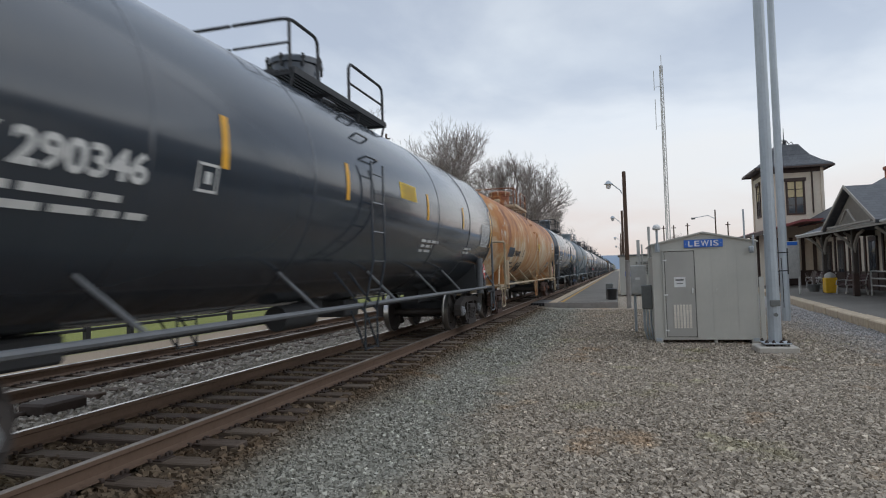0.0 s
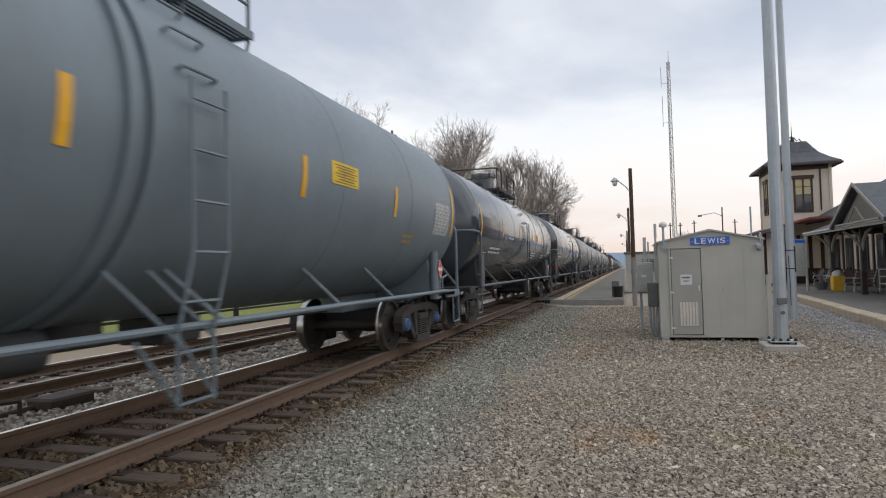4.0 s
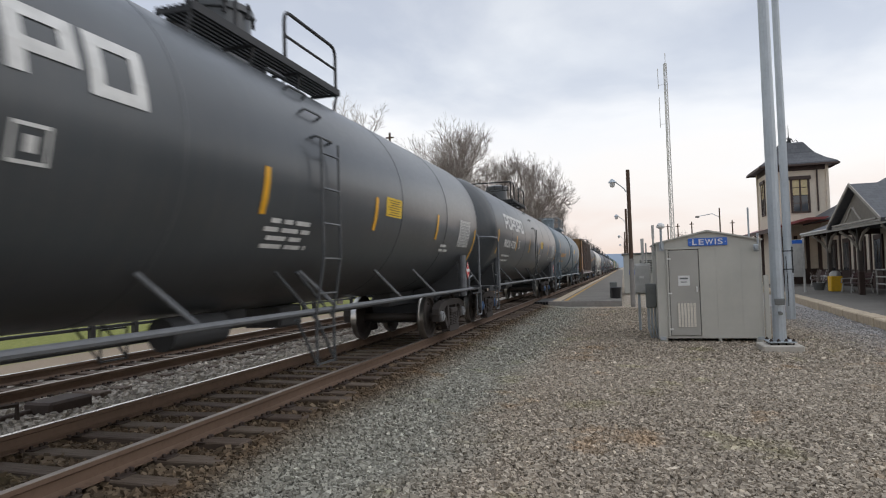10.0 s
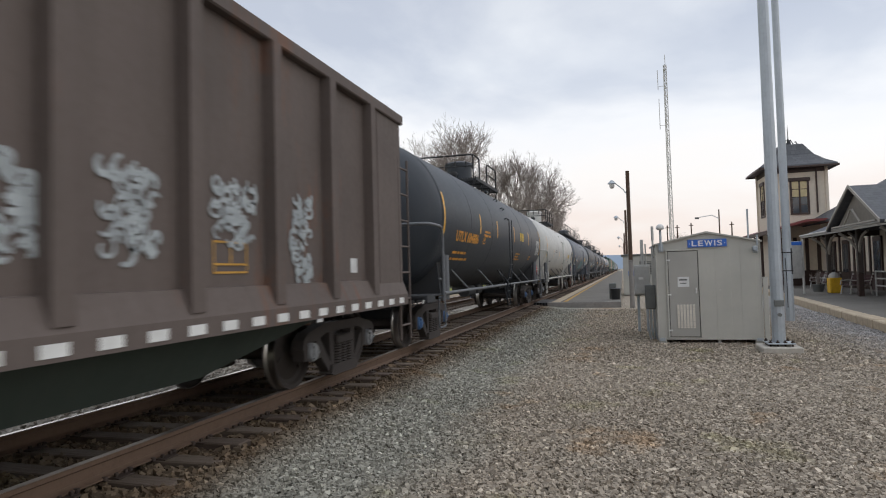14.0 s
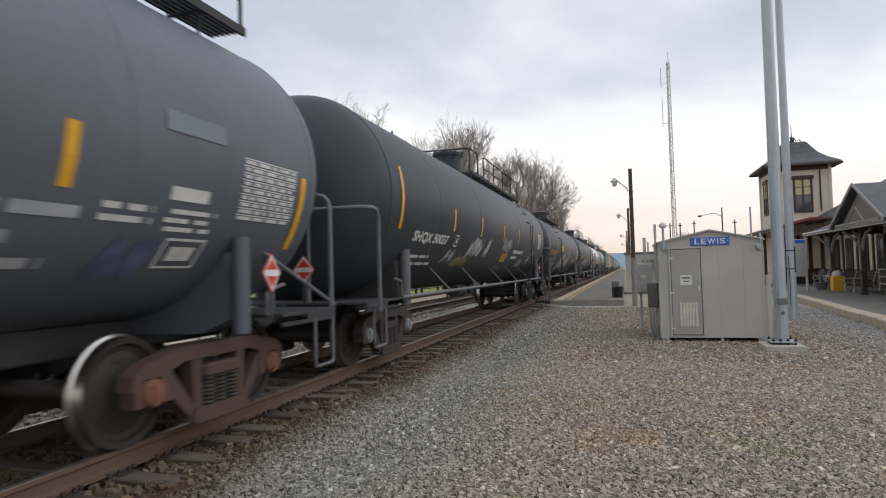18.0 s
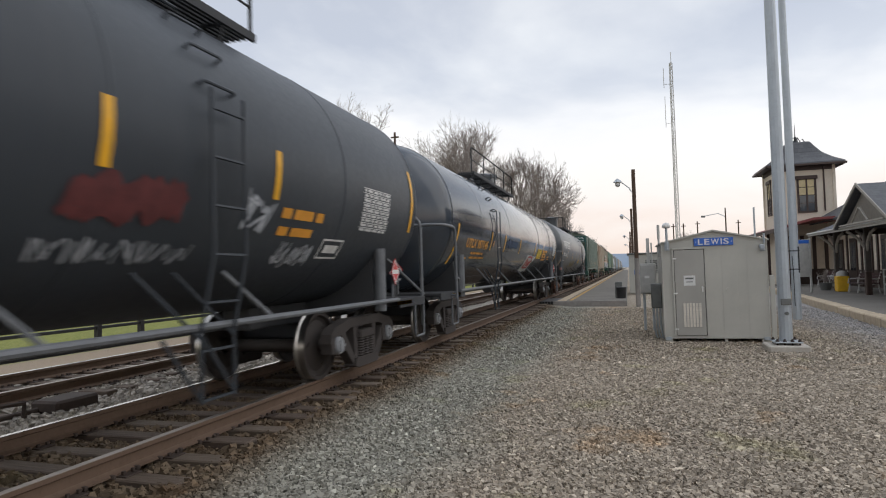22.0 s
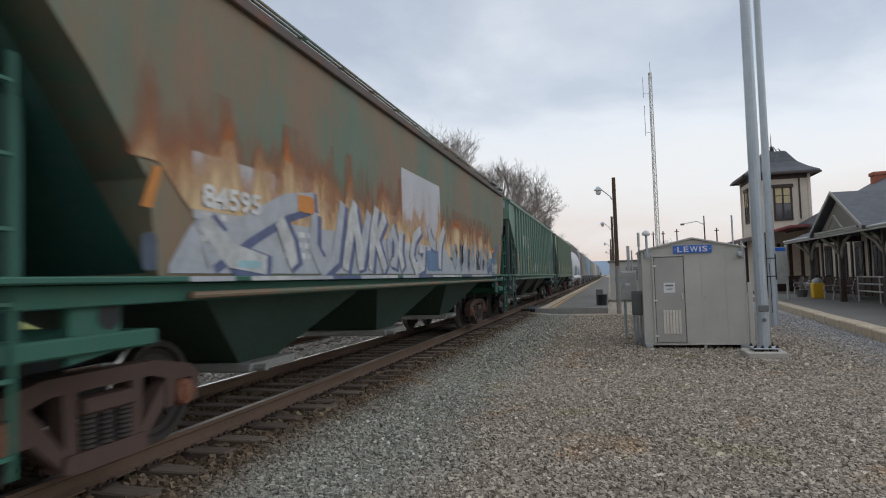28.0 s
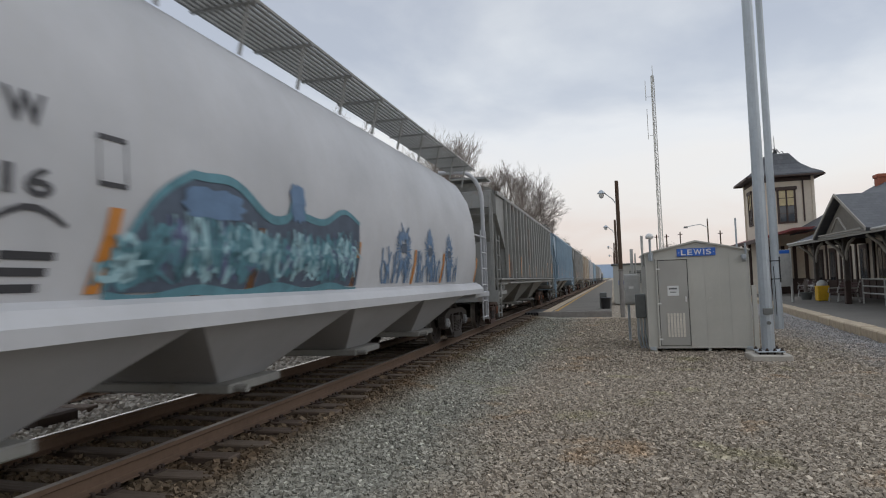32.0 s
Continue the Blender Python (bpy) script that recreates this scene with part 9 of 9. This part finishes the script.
    for u0, u1, z0, z1, mt in ((7.68, 7.83, 1.17, 1.25, "placard_red"), (8.19, 8.55, 1.33, 1.46, "g_chalk"), (7.2, 7.42, 1.34, 1.42, "g_sky"), (8.62, 8.76, 1.33, 1.43, "g_peach")):
        b = Build(); patch(b, u0, u1, z0, z1, on_side(1.60 if z0 > 1.3 else 1.55), 0.006); part("sticker", b, M[mt], c, "small label on the sill")
    lettering("84595", -6.6, -5.7, 2.05, 2.25, on_side(1.62), M["mark_white"], c, "reporting_mark", "white stencilled number", 0.03)
    c, sf = hopper_car(24, length(24), "green_teal", "faded green ribbed covered hopper with white name panels")
    for s, u0, u1 in (("", -5.52, -4.99), ("RC", -4.74, -4.23), ("PE", -3.95, -3.46)):
        b = Build(); patch(b, u0, u1, 2.60, 3.02, sf, 0.005); part("name_panel", b, M["hop_white"], c, "white panel")
        if s:
            lettering(s, u0 + 0.10, u1 - 0.06, 2.73, 2.92, on_side(1.608), M["mark_black"], c, "reporting_mark", "black stencilled mark", 0.02)
    for u, w, z, hh, mt in ((3.17, 0.17, 2.32, 0.38, "g_teal"), (4.70, 0.17, 2.52, 0.30, "g_teal"), (4.4, 0.5, 1.77, 0.35, "pale_green"), (-1.38, 0.14, 2.31, 0.78, "g_teal"), (-0.45, 0.14, 2.75, 0.4, "g_teal"), (5.22, 0.42, 1.73, 0.34, "g_chalk")):
        b = Build(); patch(b, u, u + w, z, z + hh, sf, 0.006); part("touch_up", b, M[mt], c, "pale framed panel" if mt == "g_chalk" else "pale green touch-up paint" if mt == "pale_green" else "teal touch-up paint")
    b = Build(); blob(b, 2.62, 2.8, 2.45, 2.95, sf, 0.007, random.Random(3), 24, 0.2); part("rust_patch", b, M["g_rust"], c, "rust red patch")
    b = Build(); stroke(b, [(3.66, 3.3), (3.70, 2.9), (3.71, 2.6), (3.74, 2.38)], 0.018, sf, 0.008); part("pale_streak", b, M["pale_green"], c, "pale run of paint")
    rb = random.Random(31)
    bars(-5.6, -5.1, 2.0, 0.07, sf, M["g_chalk"], c, rb, 4, 1.5)
    bars(-4.72, -4.3, 1.93, 0.07, sf, M["g_chalk"], c, rb, 3, 1.6)
    bars(5.18, 5.62, 2.4, 0.045, sf, M["g_chalk"], c, rb, 3, 1.7)
    bars(6.68, 7.02, 2.08, 0.05, sf, M["g_chalk"], c, rb, 5, 1.7)
    lettering("5", -3.62, -3.42, 2.16, 2.43, sf, M["mark_white"], c, "reporting_mark", "", 0.03)
    swirl_tag(-6.95, -6.5, 1.68, 2.1, sf, M["g_chalk"], c, 21)
    tag_scrawl(-2.75, -1.95, 1.52, 1.98, sf, M["g_white"], c, 91, 4, 0.022, per=3)
    tag_scrawl(-1.85, -1.25, 1.52, 2.12, sf, M["g_white"], c, 92, 3, 0.022, per=3)
    tag_scrawl(-1.0, -0.25, 1.55, 2.08, sf, M["g_white"], c, 93, 3, 0.022)
    tag_scrawl(3.62, 4.08, 1.56, 2.1, sf, M["g_chalk"], c, 94, 2, 0.025, per=1)
    tag_scrawl(4.2, 4.4, 1.6, 1.75, sf, M["g_chalk"], c, 95, 1, 0.02)
    c, sf = hopper_car(25, length(25), "green_olive", "faded green ribbed covered hopper with pale number panels")
    for s, u in (("RC", -6.0), ("PE", -5.15), ("", -4.4)):
        b = Build(); patch(b, u, u + 0.6, 1.55, 2.98, sf, 0.005); part("name_panel", b, M["hop_white"], c, "pale panel")
        if s:
            lettering(s, u + 0.06, u + 0.44, 2.68, 2.9, on_side(1.608), M["mark_black"], c, "reporting_mark", "", 0.02)
        lettering({"RC": "18", "PE": "13"}.get(s, "60"), u + 0.08, u + 0.42, 2.16, 2.38, on_side(1.608), M["mark_black"], c, "reporting_mark", "", 0.02)
    b = Build(); b.add([sf(1.46, 2.54, 0.006), sf(3.05, 3.13, 0.006), sf(3.09, 3.73, 0.006), sf(1.48, 3.13, 0.006)], [(0, 1, 2, 3)]); part("dark_patch", b, M["g_plum"], c, "dark painted-over patch")
    for i, (u, w, z, hh, mt) in enumerate(((-1.9, 1.0, 1.52, 0.75, "g_white"), (-0.63, 0.55, 1.5, 0.42, "g_white"), (0.2, 0.6, 1.6, 0.3, "g_white"), (1.04, 0.45, 1.52, 0.4, "g_white"), (1.9, 0.8, 1.52, 0.55, "g_white"),
                                           (3.4, 1.3, 1.52, 0.62, "g_silver"), (6.2, 0.5, 1.6, 0.5, "g_white"))):
        tag_scrawl(u, u + w, z, z + hh, sf, M[mt], c, 100 + i, 2 if w < 0.6 else 3, 0.02, per=3, lean=0.1)
    c, sf = round_hopper(26, length(26), "hop_white", "pale grey curved-side covered hopper with blue graffiti")
    lettering("W", -5.22, -4.94, 2.40, 2.60, sf, M["mark_black"], c, "reporting_mark", "", 0.02)
    lettering("616", -5.5, -4.9, 1.98, 2.16, sf, M["mark_black"], c, "reporting_mark", "", 0.02)
    b = Build()
    for a in ((0, 0.3, 0.32, 0.335), (0, 0.3, 0, 0.015), (0, 0.015, 0, 0.335), (0.285, 0.3, 0, 0.335)):
        patch(b, -4.55 + a[0] * 0.85, -4.55 + a[1] * 0.85, 2.15 + a[2], 2.1 + a[3], sf)
    part("stencil_square", b, M["mark_black"], c)
    # a dark heap with a teal rim, swirls inside
    rr = random.Random(26)
    mids = []
    n = 64
    for i in range(n + 1):
        u = -4.45 + 4.3 * i / n
        q = i / n
        z = 1.42 + 0.95 * min(1, q * 5) ** 0.6 * (0.88 + 0.16 * math.sin(7.5 * q + 0.4) + 0.06 * math.sin(23 * q)) * (1.0 if q < 0.72 else 1 - 0.55 * (q - 0.72))
        if 0.56 < q < 0.64:
            z += 0.28 * (1 - abs(q - 0.6) / 0.04)
        mids.append((u, z))
    b = Build()
    rows = 9
    b.add([sf(u, 1.40 + (z - 1.40) * q / (rows - 1), 0.012) for u, z in mids for q in range(rows)],
          [(i * rows + q, (i + 1) * rows + q, (i + 1) * rows + q + 1, i * rows + q + 1) for i in range(n) for q in range(rows - 1)])
    part("graffiti_ground", b, M["g_navy"], c, "slate blue sprayed heap")
    b = Build(); stroke(b, mids, 0.045, sf, 0.016); stroke(b, [(u, 1.38 + 0.03 * math.sin(5 * u)) for u, z in mids], 0.05, sf, 0.016); part("graffiti_outline", b, M["g_lagoon"], c, "teal rim")
    bt, bs2, bw = Build(), Build(), Build()
    for i in range(130):
        u, z = mids[rr.randrange(2, n - 1)]
        hgt = (z - 1.45)
        pts = curl(rr, u - 0.2, 1.42 + rr.uniform(0, 0.3) * hgt, 0.35, hgt * rr.uniform(0.4, 0.65))
        tgt = (bt, bs2, bw)[0 if rr.random() < 0.5 else 1 if rr.random() < 0.75 else 2]
        stroke(tgt, pts, rr.uniform(0.008, 0.03), sf, 0.019 + 0.0006 * (i % 5))
    part("graffiti_fill", bt, M["g_lagoon"], c, "dull teal swirls"); part("graffiti_fill", bs2, M["g_sky"], c, "pale blue swirls"); part("graffiti_accent", bw, M["g_blue"], c)
    b = Build(); blob(b, -3.7, -2.9, 2.0, 2.25, sf, 0.022, rr, 30, 0.15); blob(b, -2.0, -1.7, 2.1, 2.5, sf, 0.022, rr, 30, 0.2); part("graffiti_fill", b, M["g_steel"], c)
    # a second piece of fine blue strokes fanning out
    be = Build()
    for cu, w in ((1.7, 0.7), (3.2, 0.6), (4.6, 0.6)):
        for i in range(46):
            a = 6.283 * i / 46 + rr.uniform(-0.05, 0.05)
            r0, r1 = rr.uniform(0.12, 0.2), rr.uniform(0.3, 0.5)
            p = [(cu + w * 1.3 * r * math.cos(a + 0.25 * r), 1.95 + 1.0 * r * math.sin(a + 0.25 * r)) for r in (r0, (r0 + r1) / 2, r1)]
            stroke(be, p, rr.uniform(0.008, 0.022), sf, 0.014 + 0.0005 * (i % 4))
    for i in range(60):
        u = rr.uniform(0.8, 5.4)
        stroke(be, [(u, 1.42), (u + rr.uniform(-0.1, 0.1), 1.6), (u + rr.uniform(-0.15, 0.15), 1.6 + rr.uniform(0.1, 0.4))], rr.uniform(0.01, 0.035), sf, 0.016 + 0.0005 * (i % 4))
    part("graffiti_fill", be, M["g_steel"], c, "fine blue sprayed strokes")
    b = Build()
    for cu in (1.7, 3.2, 4.6):
        blob(b, cu - 0.14, cu + 0.14, 1.9, 2.05, sf, 0.018, rr, 20, 0.05)
    part("graffiti_accent", b, M["g_navy"], c)
    bars(-5.3, -4.8, 1.66, 0.05, sf, M["mark_black"], c, rr, 3)
    b = Build(); stroke(b, [(-5.3 + 0.5 * q, 1.82 + 0.10 * math.sin(math.pi * q)) for q in (0, 0.2, 0.4, 0.6, 0.8, 1)], 0.02, sf, 0.012); part("logo_block", b, M["mark_black"], c)
    for k, mat, label in ((27, "hop_grey", "grey ribbed covered hopper"), (28, "hop_blue", "pale blue ribbed covered hopper"), (29, "hop_grey", "grey ribbed covered hopper"),
                          (30, "hop_rust", "rusty tan covered hopper far back in the train"), (31, "hop_white", "white covered hopper far back in the train"), (32, "hop_blue", "pale blue covered hopper far back in the train"), (33, "hop_grey", "grey covered hopper far back in the train"),
                          (34, "hop_grey", "grey covered hopper far back in the train"), (35, "hop_white", "white covered hopper far back in the train")):
        hopper_car(k, length(k), mat, label)
    for k in (36, 37, 38):
        T(k, length(k), "charcoal", "dark grey tank car far back in the train")


make_train()


def motions():
    for c, k, back in CARS:
        mid = (JOINTS[k] + JOINTS[k - 1]) / 2 + back
        walk(c, [(t, pose(NEAR_TRACK, mid - run(t), 0)) for t in range(0, 33, 4)])
    lead = {}
    for w, k in WHEELS:
        if k not in lead:
            walk(w, [(i / 30, pose(0, k * AXLE, R_WHEEL) @ Matrix.Rotation((run(i / 30) / R_WHEEL) % (2 * math.pi), 4, "X")) for i in range(961)])
            lead[k] = w
        else:
            # every axle of the train turns alike
            w.rotation_mode = "QUATERNION"
            d = w.animation_data_create()
            d.action = lead[k].animation_data.action
            d.action_slot = lead[k].animation_data.action_slot


motions()
